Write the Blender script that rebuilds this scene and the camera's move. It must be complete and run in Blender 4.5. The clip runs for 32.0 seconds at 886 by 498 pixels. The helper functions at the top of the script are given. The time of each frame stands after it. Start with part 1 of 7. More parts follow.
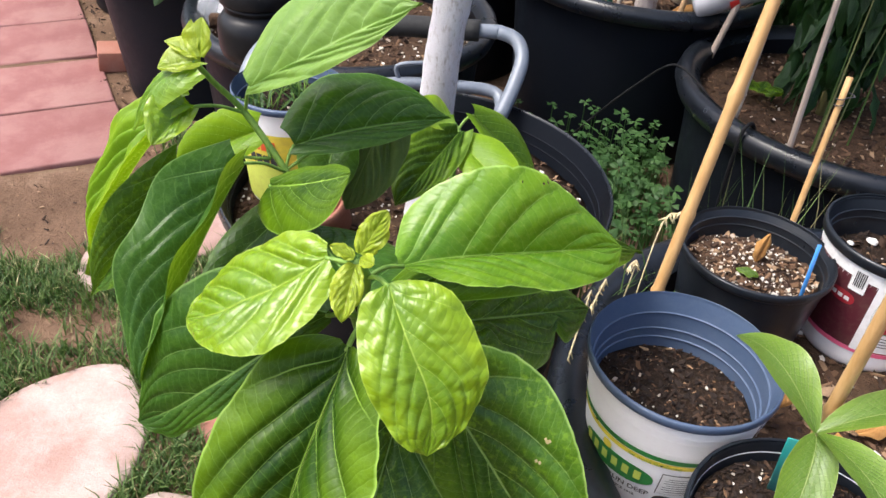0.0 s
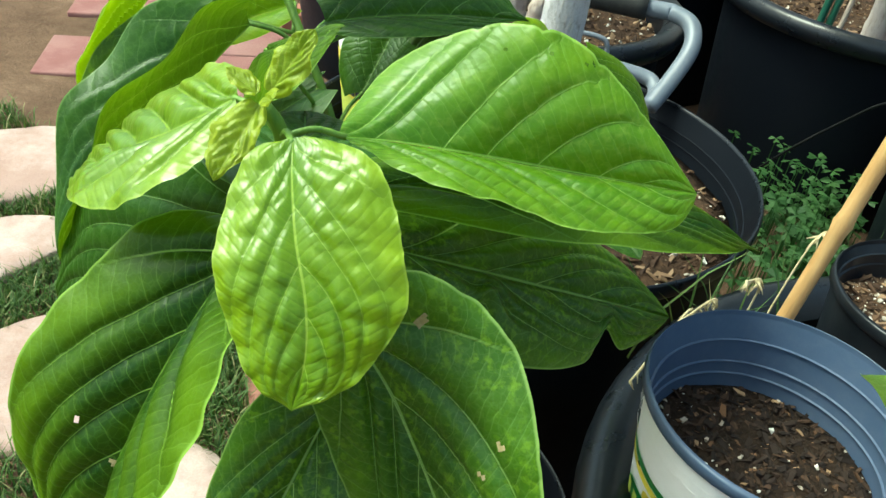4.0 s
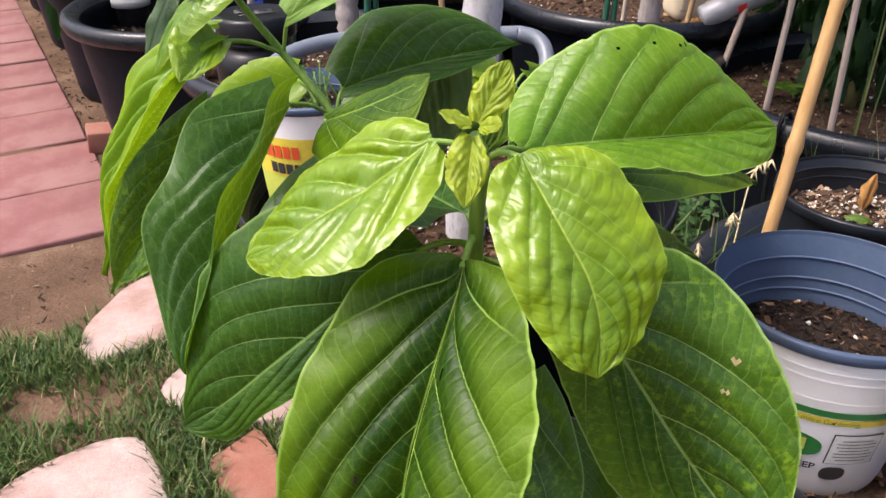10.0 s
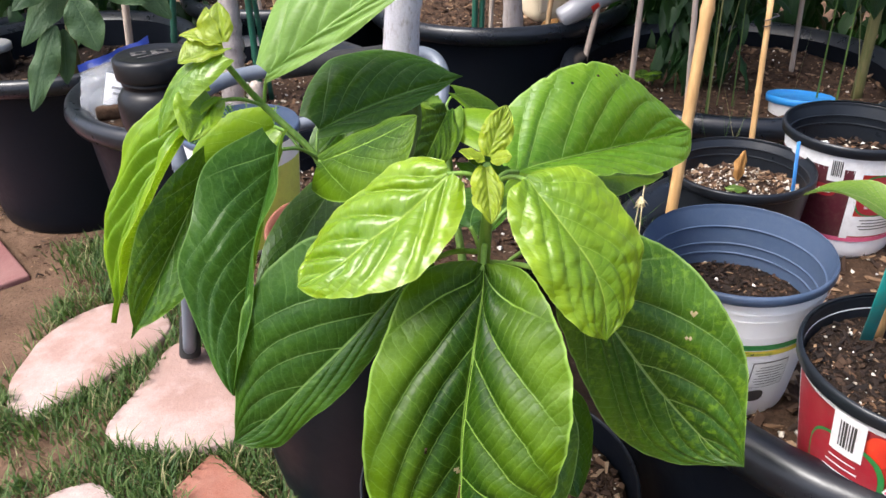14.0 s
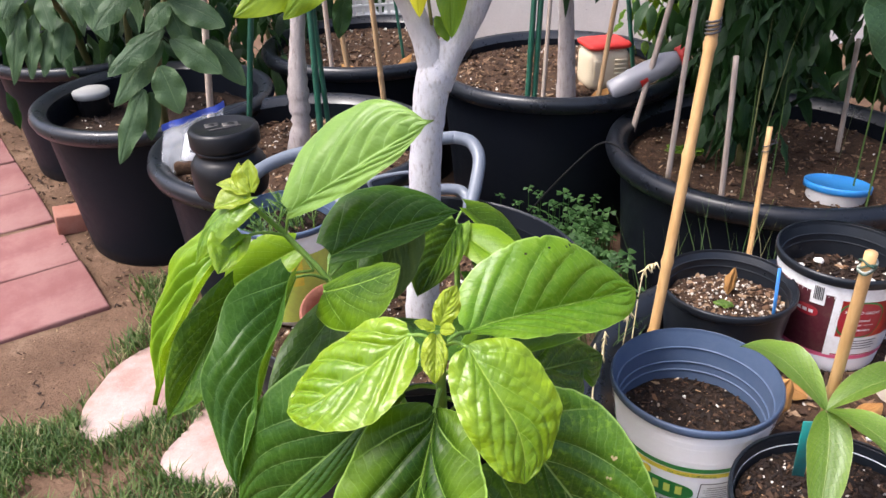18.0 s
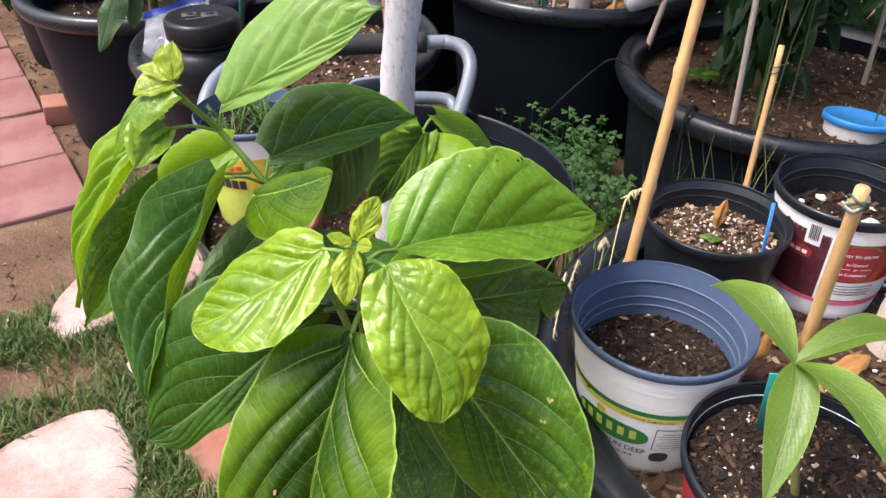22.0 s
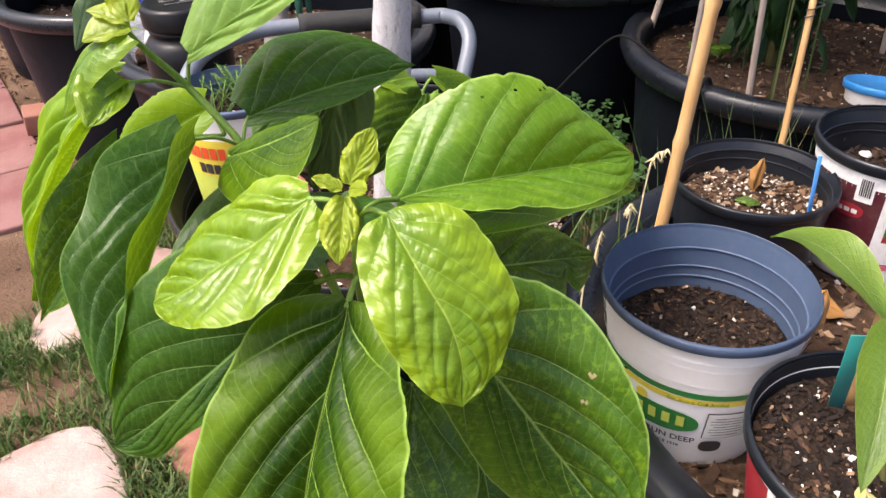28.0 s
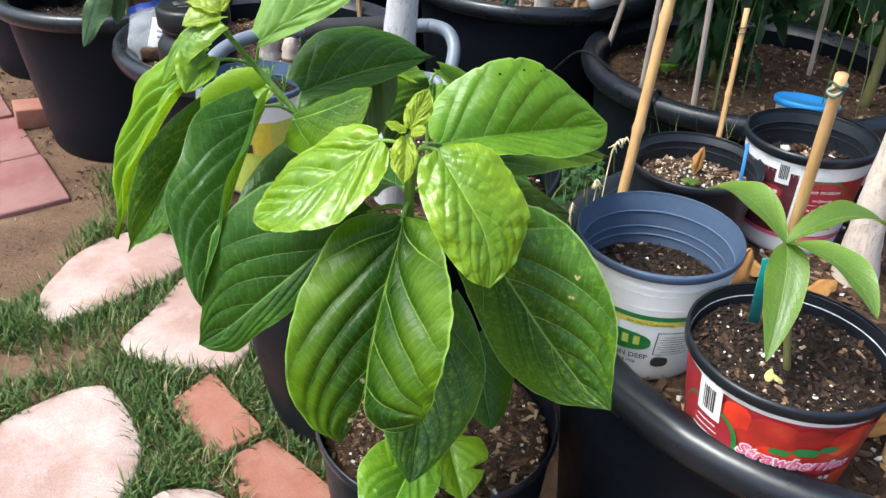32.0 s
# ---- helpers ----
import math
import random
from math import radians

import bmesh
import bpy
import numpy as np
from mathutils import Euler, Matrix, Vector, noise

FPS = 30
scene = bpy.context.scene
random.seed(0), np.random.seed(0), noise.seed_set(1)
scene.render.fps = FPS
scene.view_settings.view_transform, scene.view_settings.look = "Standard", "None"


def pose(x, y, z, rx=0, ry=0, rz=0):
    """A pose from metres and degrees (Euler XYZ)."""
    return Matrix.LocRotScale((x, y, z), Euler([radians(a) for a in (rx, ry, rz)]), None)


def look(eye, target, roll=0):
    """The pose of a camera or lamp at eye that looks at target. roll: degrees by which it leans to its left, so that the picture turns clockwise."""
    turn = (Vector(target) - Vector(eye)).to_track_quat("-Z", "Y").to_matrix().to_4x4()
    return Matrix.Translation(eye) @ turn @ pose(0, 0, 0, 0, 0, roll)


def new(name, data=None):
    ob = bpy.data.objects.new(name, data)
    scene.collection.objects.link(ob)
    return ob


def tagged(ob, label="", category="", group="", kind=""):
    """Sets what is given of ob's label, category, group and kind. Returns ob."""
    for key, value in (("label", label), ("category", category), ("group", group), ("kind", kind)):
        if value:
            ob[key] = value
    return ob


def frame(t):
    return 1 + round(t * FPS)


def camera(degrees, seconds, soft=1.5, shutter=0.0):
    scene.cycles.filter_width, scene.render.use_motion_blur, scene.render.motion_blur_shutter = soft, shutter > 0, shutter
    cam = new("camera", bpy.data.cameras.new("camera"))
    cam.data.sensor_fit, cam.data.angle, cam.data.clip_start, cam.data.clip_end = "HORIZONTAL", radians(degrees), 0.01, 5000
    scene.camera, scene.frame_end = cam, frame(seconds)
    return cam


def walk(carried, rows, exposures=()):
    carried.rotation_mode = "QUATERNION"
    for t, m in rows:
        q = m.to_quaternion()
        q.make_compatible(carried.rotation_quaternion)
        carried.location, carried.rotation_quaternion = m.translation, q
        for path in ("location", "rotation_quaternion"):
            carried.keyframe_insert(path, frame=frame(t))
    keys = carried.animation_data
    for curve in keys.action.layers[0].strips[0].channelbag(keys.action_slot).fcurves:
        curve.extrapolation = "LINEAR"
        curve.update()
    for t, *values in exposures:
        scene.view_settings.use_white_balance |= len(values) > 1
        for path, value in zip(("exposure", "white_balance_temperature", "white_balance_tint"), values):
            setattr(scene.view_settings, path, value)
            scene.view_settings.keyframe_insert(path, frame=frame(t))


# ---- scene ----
cam = camera(58.2, 32.0)
METRES, EYE, TILT, LEAN, TURN = 1.83, 1.055, -36.88, -4.1, 0.0
ROWS = [
    (0.0, 0.0, 0.0, 0.0, 0.0, 0.0, 0.0),
    (0.5, -0.002, 0.011, -0.0043, 0.71, -0.22, -0.94),
    (1.0, -0.0004, 0.0352, -0.014, 1.86, 0.17, -1.33),
    (1.5, -0.0106, 0.0325, -0.0198, 2.98, 0.78, -3.56),
    (2.0, 0.0022, 0.0405, -0.02, 4.16, 0.62, -5.64),
    (2.5, 0.0214, 0.0585, -0.0238, 8.05, 0.01, -8.49),
    (3.0, 0.0338, 0.0729, -0.0204, 11.37, 0.14, -10.62),
    (3.5, 0.0578, 0.0966, -0.024, 12.66, 0.93, -12.63),
    (5.5, 0.0389, 0.1002, -0.0408, 10.8, 2.29, -8.19),
    (6.0, 0.0098, 0.0863, -0.0478, 8.18, 3.05, -1.05),
    (6.5, -0.0014, 0.0749, -0.0479, 4.26, 1.9, 0.27),
    (7.0, -0.0081, 0.0756, -0.054, 2.87, 1.43, 0.15),
    (7.5, -0.0079, 0.0741, -0.0547, 2.32, 2.35, 0.03),
    (8.0, -0.009, 0.0714, -0.0476, 1.13, 3.82, 1.37),
    (8.5, -0.0082, 0.0685, -0.0401, 0.69, 5.17, 1.67),
    (9.0, -0.0183, 0.0579, -0.0327, 0.82, 5.77, 2.87),
    (9.5, -0.0389, 0.0545, -0.0391, 2.93, 6.24, 5.13),
    (10.0, -0.0433, 0.0675, -0.056, -0.37, 6.58, 5.72),
    (10.5, -0.0387, 0.0583, -0.0477, -0.15, 6.77, 5.11),
    (11.0, -0.055, 0.0334, -0.036, 2.97, 7.98, 4.79),
    (11.5, -0.0781, 0.0197, -0.0337, -0.9, 9.58, 6.93),
    (12.0, -0.0943, 0.0138, -0.0377, -5.14, 8.35, 9.77),
    (12.5, -0.0976, 0.0151, -0.044, -8.14, 6.38, 12.66),
    (13.0, -0.1013, 0.0174, -0.0467, -8.52, 5.46, 13.51),
    (13.5, -0.0989, 0.0205, -0.0498, -9.02, 5.05, 13.71),
    (15.5, -0.0865, -0.0048, -0.043, -9.2, 6.55, 15.41),
    (16.0, -0.0846, -0.0097, -0.0317, -9.44, 7.24, 16.01),
    (16.5, -0.0837, -0.0216, -0.0096, -9.81, 8.75, 16.51),
    (17.0, -0.071, -0.0296, 0.0055, -9.84, 9.4, 16.91),
    (17.5, -0.0584, -0.0411, 0.0012, -7.41, 8.69, 13.94),
    (18.0, -0.0494, -0.0555, -0.0121, -3.84, 7.31, 10.08),
    (18.5, -0.038, -0.0732, -0.02, 0.75, 6.25, 6.34),
    (19.0, -0.0307, -0.0715, -0.0286, 2.36, 4.44, 4.4),
    (19.5, -0.0201, -0.0467, -0.0314, 0.5, 1.64, 4.21),
    (20.0, -0.0076, -0.03, -0.028, -0.35, 0.18, 5.92),
    (20.5, -0.0026, -0.0225, -0.0255, -0.57, 0.23, 7.46),
    (21.0, -0.002, -0.0181, -0.0231, -2.14, 0.44, 7.72),
    (21.5, -0.0051, -0.0158, -0.021, -3.21, 0.79, 7.08),
    (22.0, -0.0126, -0.0158, -0.0155, -2.89, 1.53, 6.45),
    (22.5, -0.0193, -0.0164, -0.0178, -1.91, 1.92, 5.96),
    (23.0, -0.0205, -0.0146, -0.0187, -1.86, 2.13, 7.41),
    (23.5, -0.0223, -0.0159, -0.0198, -2.21, 2.3, 7.38),
    (24.0, -0.0254, -0.0065, -0.0109, -1.23, 3.48, 7.78),
    (24.5, -0.0231, 0.0141, -0.0048, -1.27, 6.85, 6.57),
    (25.0, -0.0202, 0.0267, -0.0082, -2.25, 7.1, 7.08),
    (25.5, -0.021, 0.0326, -0.0156, -2.59, 5.73, 7.72),
    (27.5, -0.0142, 0.0318, -0.0189, -3.29, 3.85, 8.59),
    (28.0, -0.0162, 0.0388, -0.0336, -2.78, 2.43, 8.77),
    (28.5, -0.0242, 0.0713, -0.0658, -1.96, 5.45, 7.83),
    (29.0, -0.0348, 0.0819, -0.0786, -1.59, 8.28, 8.09),
    (29.5, -0.0378, 0.0526, -0.0778, -1.54, 10.91, 8.32),
    (30.0, -0.0416, -0.021, -0.0562, -2.55, 11.35, 8.08),
    (30.5, -0.0424, -0.0595, -0.0428, -4.86, 9.08, 8.97),
    (31.0, -0.0497, -0.0525, -0.059, -6.63, 6.29, 7.67),
    (31.5, -0.0517, -0.0453, -0.0693, -7.56, 3.51, 7.93),
    (32.0, -0.0589, -0.0472, -0.0688, -6.44, 3.25, 7.86),
]
walk(cam, [(t, pose(0, 0, EYE, TILT, LEAN, TURN) @ pose(METRES * x, METRES * y, METRES * z, 90 + pitch, roll, yaw)) for t, x, y, z, yaw, pitch, roll in ROWS],
     exposures=[(0.0, 1.29, 6150, 10), (1.0, 1.28, 6150, 7), (2.0, 1.23, 6100, -4), (3.2, 1.22, 6050, -22), (5.5, 1.18, 6250, -10), (6.5, 1.18, 6250, -2), (8.0, 1.18, 6400, 5), (9.0, 1.18, 6600, 16),
                (9.7, 1.12, 6400, 16), (10.5, 1.04, 6350, 15), (11.2, 1.06, 6200, 13), (12.0, 1.18, 5800, 11), (13.5, 1.23, 6000, 10), (15.5, 1.24, 6050, 14), (17.0, 1.30, 6150, 18), (18.0, 1.28, 6050, 14), (19.0, 1.21, 5950, 8),
                (21.0, 1.27, 6100, 11), (25.0, 1.31, 6350, 19), (28.0, 1.29, 6500, 15), (30.0, 1.13, 6250, 18), (31.0, 1.26, 5950, 12), (32.0, 1.25, 5750, 1)])

# ---- world, sun, exposure ----
SUN_DIR = Vector((-0.50, -0.08, 0.86)).normalized()
world = bpy.data.worlds.new("sky")
scene.world = world
world.use_nodes = True
wn = world.node_tree
wn.nodes.clear()
sky = wn.nodes.new("ShaderNodeTexSky")
sky.sky_type = "NISHITA"
sky.sun_disc = False
sky.sun_elevation = math.asin(SUN_DIR.z)
sky.sun_rotation = math.atan2(SUN_DIR.x, SUN_DIR.y)
sky.air_density, sky.dust_density, sky.ozone_density = 0.7, 6.0, 0.6
bg = wn.nodes.new("ShaderNodeBackground")
bg.inputs["Strength"].default_value = 0.15
wo = wn.nodes.new("ShaderNodeOutputWorld")
wn.links.new(sky.outputs[0], bg.inputs[0])
wn.links.new(bg.outputs[0], wo.inputs[0])
sun_data = bpy.data.lights.new("sun", "SUN")
sun_data.energy, sun_data.angle, sun_data.color = 1.5, radians(16), (1.0, 0.95, 0.86)
sun = new("sun", sun_data)
sun.matrix_world = look(SUN_DIR * 20, (0, 0, 0))


# ---- material helpers ----
class Nodes:
    """A small writer of node materials."""

    def __init__(self, name):
        self.mat = bpy.data.materials.new(name)
        self.mat.use_nodes = True
        self.tree = self.mat.node_tree
        self.tree.nodes.clear()
        self.out = self.tree.nodes.new("ShaderNodeOutputMaterial")
        self.coords = None

    def add(self, kind, **inputs):
        node = self.tree.nodes.new(kind)
        for key, value in inputs.items():
            self.put(node.inputs[key.replace("_", " ")], value)
        return node

    def put(self, socket, value):
        if isinstance(value, bpy.types.NodeSocket):
            self.tree.links.new(value, socket)
        elif isinstance(value, tuple) and len(value) == 3 and socket.type == "RGBA":
            socket.default_value = (*value, 1)
        else:
            socket.default_value = value

    def where(self):
        if self.coords is None:
            self.coords = self.tree.nodes.new("ShaderNodeTexCoord")
        return self.coords.outputs["Object"]

    def noise(self, scale, detail=4.0, rough=0.6, vector=None):
        n = self.add("ShaderNodeTexNoise", Scale=scale, Detail=detail, Roughness=rough)
        self.put(n.inputs["Vector"], vector if vector is not None else self.where())
        return n.outputs["Fac"]

    def cells(self, scale, vector=None, feature="F1", out="Distance"):
        n = self.add("ShaderNodeTexVoronoi", Scale=scale)
        n.feature = feature
        self.put(n.inputs["Vector"], vector if vector is not None else self.where())
        return n.outputs[out]

    def ramp(self, fac, *stops):
        n = self.add("ShaderNodeValToRGB", Fac=fac)
        els = n.color_ramp.elements
        while len(els) < len(stops):
            els.new(0.5)
        for e, (at, col) in zip(els, stops):
            e.position = at
            e.color = (*col, 1) if isinstance(col, tuple) else (col, col, col, 1)
        return n.outputs[0]

    def mix(self, fac, a, b, how="MIX"):
        n = self.tree.nodes.new("ShaderNodeMix")
        n.data_type = "RGBA"
        n.blend_type = how
        self.put(n.inputs[0], fac)
        self.put(n.inputs[6], a)
        self.put(n.inputs[7], b)
        return n.outputs[2]

    def math(self, op, a, b=0.0, clamp=False):
        n = self.tree.nodes.new("ShaderNodeMath")
        n.operation, n.use_clamp = op, clamp
        self.put(n.inputs[0], a)
        self.put(n.inputs[1], b)
        return n.outputs[0]

    def bump(self, height, strength=0.4, distance=0.002, normal=None):
        n = self.add("ShaderNodeBump", Height=height, Strength=strength, Distance=distance)
        if normal is not None:
            self.put(n.inputs["Normal"], normal)
        return n.outputs[0]

    def island(self):
        return self.tree.nodes.new("ShaderNodeNewGeometry").outputs["Random Per Island"]

    def chance(self):
        return self.tree.nodes.new("ShaderNodeObjectInfo").outputs["Random"]

    def done(self, colour, rough=0.6, metal=0.0, normal=None, spec=0.5, coat=0.0, translucent=None, share=0.3, alpha=None, glass=0.0, coat_rough=0.36):
        p = self.add("ShaderNodeBsdfPrincipled", Base_Color=colour, Roughness=rough, Metallic=metal)
        self.put(p.inputs["Specular IOR Level"], spec)
        self.put(p.inputs["Coat Weight"], coat)
        self.put(p.inputs["Coat Roughness"], coat_rough)
        self.put(p.inputs["Transmission Weight"], glass)
        if alpha is not None:
            self.put(p.inputs["Alpha"], alpha)
        if normal is not None:
            self.put(p.inputs["Normal"], normal)
        shader = p.outputs[0]
        if translucent is not None:
            t = self.add("ShaderNodeBsdfTranslucent", Color=translucent)
            if normal is not None:
                self.put(t.inputs["Normal"], normal)
            m = self.tree.nodes.new("ShaderNodeMixShader")
            self.put(m.inputs[0], share)
            self.tree.links.new(shader, m.inputs[1])
            self.tree.links.new(t.outputs[0], m.inputs[2])
            shader = m.outputs[0]
        self.tree.links.new(shader, self.out.inputs["Surface"])
        return self.mat


def plastic(name, colour, rough=0.4, dust=(0.22, 0.17, 0.12), dusty=0.35, scuff=0.5, spec=0.5):
    n = Nodes(name)
    big = n.ramp(n.noise(9.0, 5.0, 0.65), (0.42, 0.0), (0.75, 1.0))
    fine = n.ramp(n.noise(130.0, 3.0, 0.7), (0.45, 0.0), (0.72, 1.0))
    mask = n.math("MULTIPLY", n.math("ADD", n.math("MULTIPLY", big, 0.6), n.math("MULTIPLY", fine, 0.5)), dusty, True)
    col = n.mix(mask, colour, dust)
    r = n.math("ADD", n.math("MULTIPLY", n.noise(40.0, 4.0), 0.25), rough - 0.1)
    r = n.math("ADD", r, n.math("MULTIPLY", mask, scuff), True)
    return n.done(col, r, 0.0, n.bump(n.noise(220.0, 3.0), 0.12, 0.001), spec)


def leaf_mat(name, dark, light, vein, glow, share=0.3, rough=0.33, spots=0.0, speck=(0.4, 0.5, 0.08), coat=0.0, pucker=0.4, puffed=0.0, cell=75.0, bright=0.7, margin=0.6, spec=0.30, relief=0.72, gloss=0.26):
    """Leaf blade by its breadth (a), its side veins (whole numbers of k) and the way along them (q)."""
    n = Nodes(name)
    uv = n.tree.nodes.new("ShaderNodeUVMap")
    uv.uv_map = "blade"
    uw = n.tree.nodes.new("ShaderNodeUVMap")
    uw.uv_map = "veins"
    a = n.math("ABSOLUTE", n.add("ShaderNodeSeparateXYZ", Vector=uv.outputs[0]).outputs[1])
    sep = n.add("ShaderNodeSeparateXYZ", Vector=uw.outputs[0])
    wob = n.math("MULTIPLY", n.math("SUBTRACT", n.noise(45.0, 2.0), 0.5), 0.07)
    f = n.math("FRACT", n.math("ADD", sep.outputs[0], wob))
    d = n.math("MINIMUM", f, n.math("SUBTRACT", 1.0, f))
    side = n.ramp(d, (0.0, 1.0), (0.009, 1.0), (0.018, 0.0))
    side = n.math("MULTIPLY", side, n.ramp(a, (0.0, 1.0), (0.6, 0.8), (0.93, 0.1)))
    rib = n.ramp(a, (0.0, 1.0), (0.011, 1.0), (0.018, 0.0))
    q = n.math("FRACT", n.math("ADD", sep.outputs[1], n.math("MULTIPLY", n.noise(34.0, 2.0), 1.8)))
    q = n.math("MINIMUM", q, n.math("SUBTRACT", 1.0, q))
    rung = n.ramp(q, (0.0, 1.0), (0.025, 0.6), (0.055, 0.0))
    net = n.ramp(n.cells(cell * 2.6, feature="DISTANCE_TO_EDGE"), (0.0, 1.0), (0.10, 0.0))
    bend = n.add("ShaderNodeTexNoise", Scale=cell * 1.1, Detail=2.0)
    n.put(bend.inputs["Vector"], n.where())
    push = n.add("ShaderNodeVectorMath")
    push.operation = "SCALE"
    push.inputs[3].default_value = 0.55 / cell
    n.put(push.inputs[0], bend.outputs["Color"])
    moved = n.add("ShaderNodeVectorMath")
    n.put(moved.inputs[0], n.where())
    n.put(moved.inputs[1], push.outputs[0])
    puff = n.math("MINIMUM", n.cells(cell, moved.outputs[0], "DISTANCE_TO_EDGE"), 0.32)
    lines = n.math("MAXIMUM", side, rib)
    edge = n.ramp(a, (0.972, 0.0), (0.988, 0.8))
    out = n.ramp(a, (0.25, 0.0), (0.9, 1.0))
    patch = n.ramp(n.noise(17.0, 4.0, 0.6), (0.36, 0.0), (0.70, 1.0))
    patch = n.math("MULTIPLY", n.math("ADD", n.math("MULTIPLY", patch, 0.55), n.math("MULTIPLY", out, margin)), n.math("ADD", 0.55, d))
    patch = n.math("ADD", patch, n.math("MULTIPLY", n.math("SUBTRACT", n.chance(), 0.5), 0.25), True)
    col = n.mix(patch, dark, light)
    col = n.mix(n.math("MULTIPLY", net, 0.10), col, vein)
    col = n.mix(n.math("MULTIPLY", rung, 0.26 * bright), col, vein)
    if puffed > 0.6:
        col = n.mix(n.math("MULTIPLY", n.ramp(puff, (0.0, 1.0), (0.05, 0.0)), 0.20), col, vein)
    if spots > 0:
        dots = n.ramp(n.noise(210.0, 3.0, 0.6), (0.52, 0.0), (0.64, 1.0))
        dots = n.math("MULTIPLY", dots, n.ramp(n.noise(22.0, 2.0), (0.34, 0.0), (0.52, 1.0)))
        col = n.mix(n.math("MULTIPLY", dots, spots), col, speck)
    col = n.mix(n.math("MULTIPLY", n.math("MAXIMUM", lines, edge), bright), col, vein)
    hgt = n.math("ADD", n.math("MULTIPLY", n.math("MINIMUM", d, 0.2), pucker), n.math("MULTIPLY", n.noise(80.0, 3.0), 0.12))
    hgt = n.math("ADD", hgt, n.math("MULTIPLY", puff, puffed))
    hgt = n.math("ADD", hgt, n.math("MULTIPLY", n.math("MINIMUM", q, 0.25), pucker * 0.9))
    hgt = n.math("ADD", hgt, n.math("MULTIPLY", lines, 0.10))
    hgt = n.math("ADD", hgt, n.math("MULTIPLY", n.math("MINIMUM", n.cells(cell * 2.6, moved.outputs[0], "DISTANCE_TO_EDGE"), 0.3), 0.08))
    nor = n.bump(hgt, relief, 0.0030)
    r = n.math("ADD", rough - 0.03, n.math("MULTIPLY", n.noise(60.0, 3.0), 0.16))
    tr = n.mix(n.math("MULTIPLY", lines, 0.5), n.mix(n.math("MULTIPLY", n.math("SUBTRACT", 1.0, patch), 0.5), glow, dark), vein)
    return n.done(col, r, 0.0, nor, spec, coat, tr, share, coat_rough=gloss)


def soil_mat(name, a, b):
    n = Nodes(name)
    col = n.ramp(n.noise(70.0, 6.0, 0.75), (0.3, a), (0.62, b), (0.8, (b[0] * 1.8, b[1] * 1.7, b[2] * 1.6)))
    h = n.math("ADD", n.noise(160.0, 5.0, 0.7), n.math("MULTIPLY", n.noise(45.0, 3.0), 1.2))
    return n.done(col, 0.95, 0.0, n.bump(h, 0.9, 0.006), 0.15)


def chips_mat(name, *stops, rough=0.85):
    n = Nodes(name)
    col = n.ramp(n.island(), *stops)
    col = n.mix(0.35, col, n.ramp(n.noise(300.0, 3.0), (0.3, 0.35), (0.7, 1.0)), "MULTIPLY")
    return n.done(col, rough, 0.0, None, 0.3)


def stone_mat(name, a, b, stain, rough=0.8, grain=260.0, relief=0.003):
    n = Nodes(name)
    col = n.ramp(n.noise(7.0, 6.0, 0.65), (0.32, a), (0.68, b))
    col = n.mix(n.math("MULTIPLY", n.ramp(n.noise(3.6, 7.0, 0.7), (0.44, 0.0), (0.62, 1.0)), 0.8), col, stain)
    col = n.mix(n.math("MULTIPLY", n.chance(), 0.25), col, (a[0] * 0.75, a[1] * 0.75, a[2] * 0.78))
    col = n.mix(0.4, col, n.ramp(n.noise(grain, 3.0, 0.7), (0.3, 0.6), (0.65, 1.0)), "MULTIPLY")
    specks = n.ramp(n.noise(85.0, 2.0), (0.72, 0.0), (0.77, 1.0))
    col = n.mix(n.math("MULTIPLY", specks, 0.45), col, (0.16, 0.11, 0.08))
    h = n.math("ADD", n.noise(grain, 4.0), n.math("MULTIPLY", n.noise(14.0, 5.0), 2.5))
    return n.done(col, rough, 0.0, n.bump(h, 0.55, relief), 0.3)


def wood_mat(name, a, b, scale=(40, 40, 3), rough=0.55, mark=None):
    n = Nodes(name)
    m = n.tree.nodes.new("ShaderNodeMapping")
    n.put(m.inputs["Vector"], n.where())
    m.inputs["Scale"].default_value = scale
    col = n.ramp(n.noise(6.0, 5.0, 0.6, m.outputs[0]), (0.3, a), (0.7, b))
    if mark is not None:
        col = n.mix(n.ramp(n.noise(22.0, 4.0), (0.6, 0.0), (0.72, 0.7)), col, mark)
    return n.done(col, rough, 0.0, n.bump(n.noise(9.0, 4.0, 0.6, m.outputs[0]), 0.35, 0.001), 0.35)


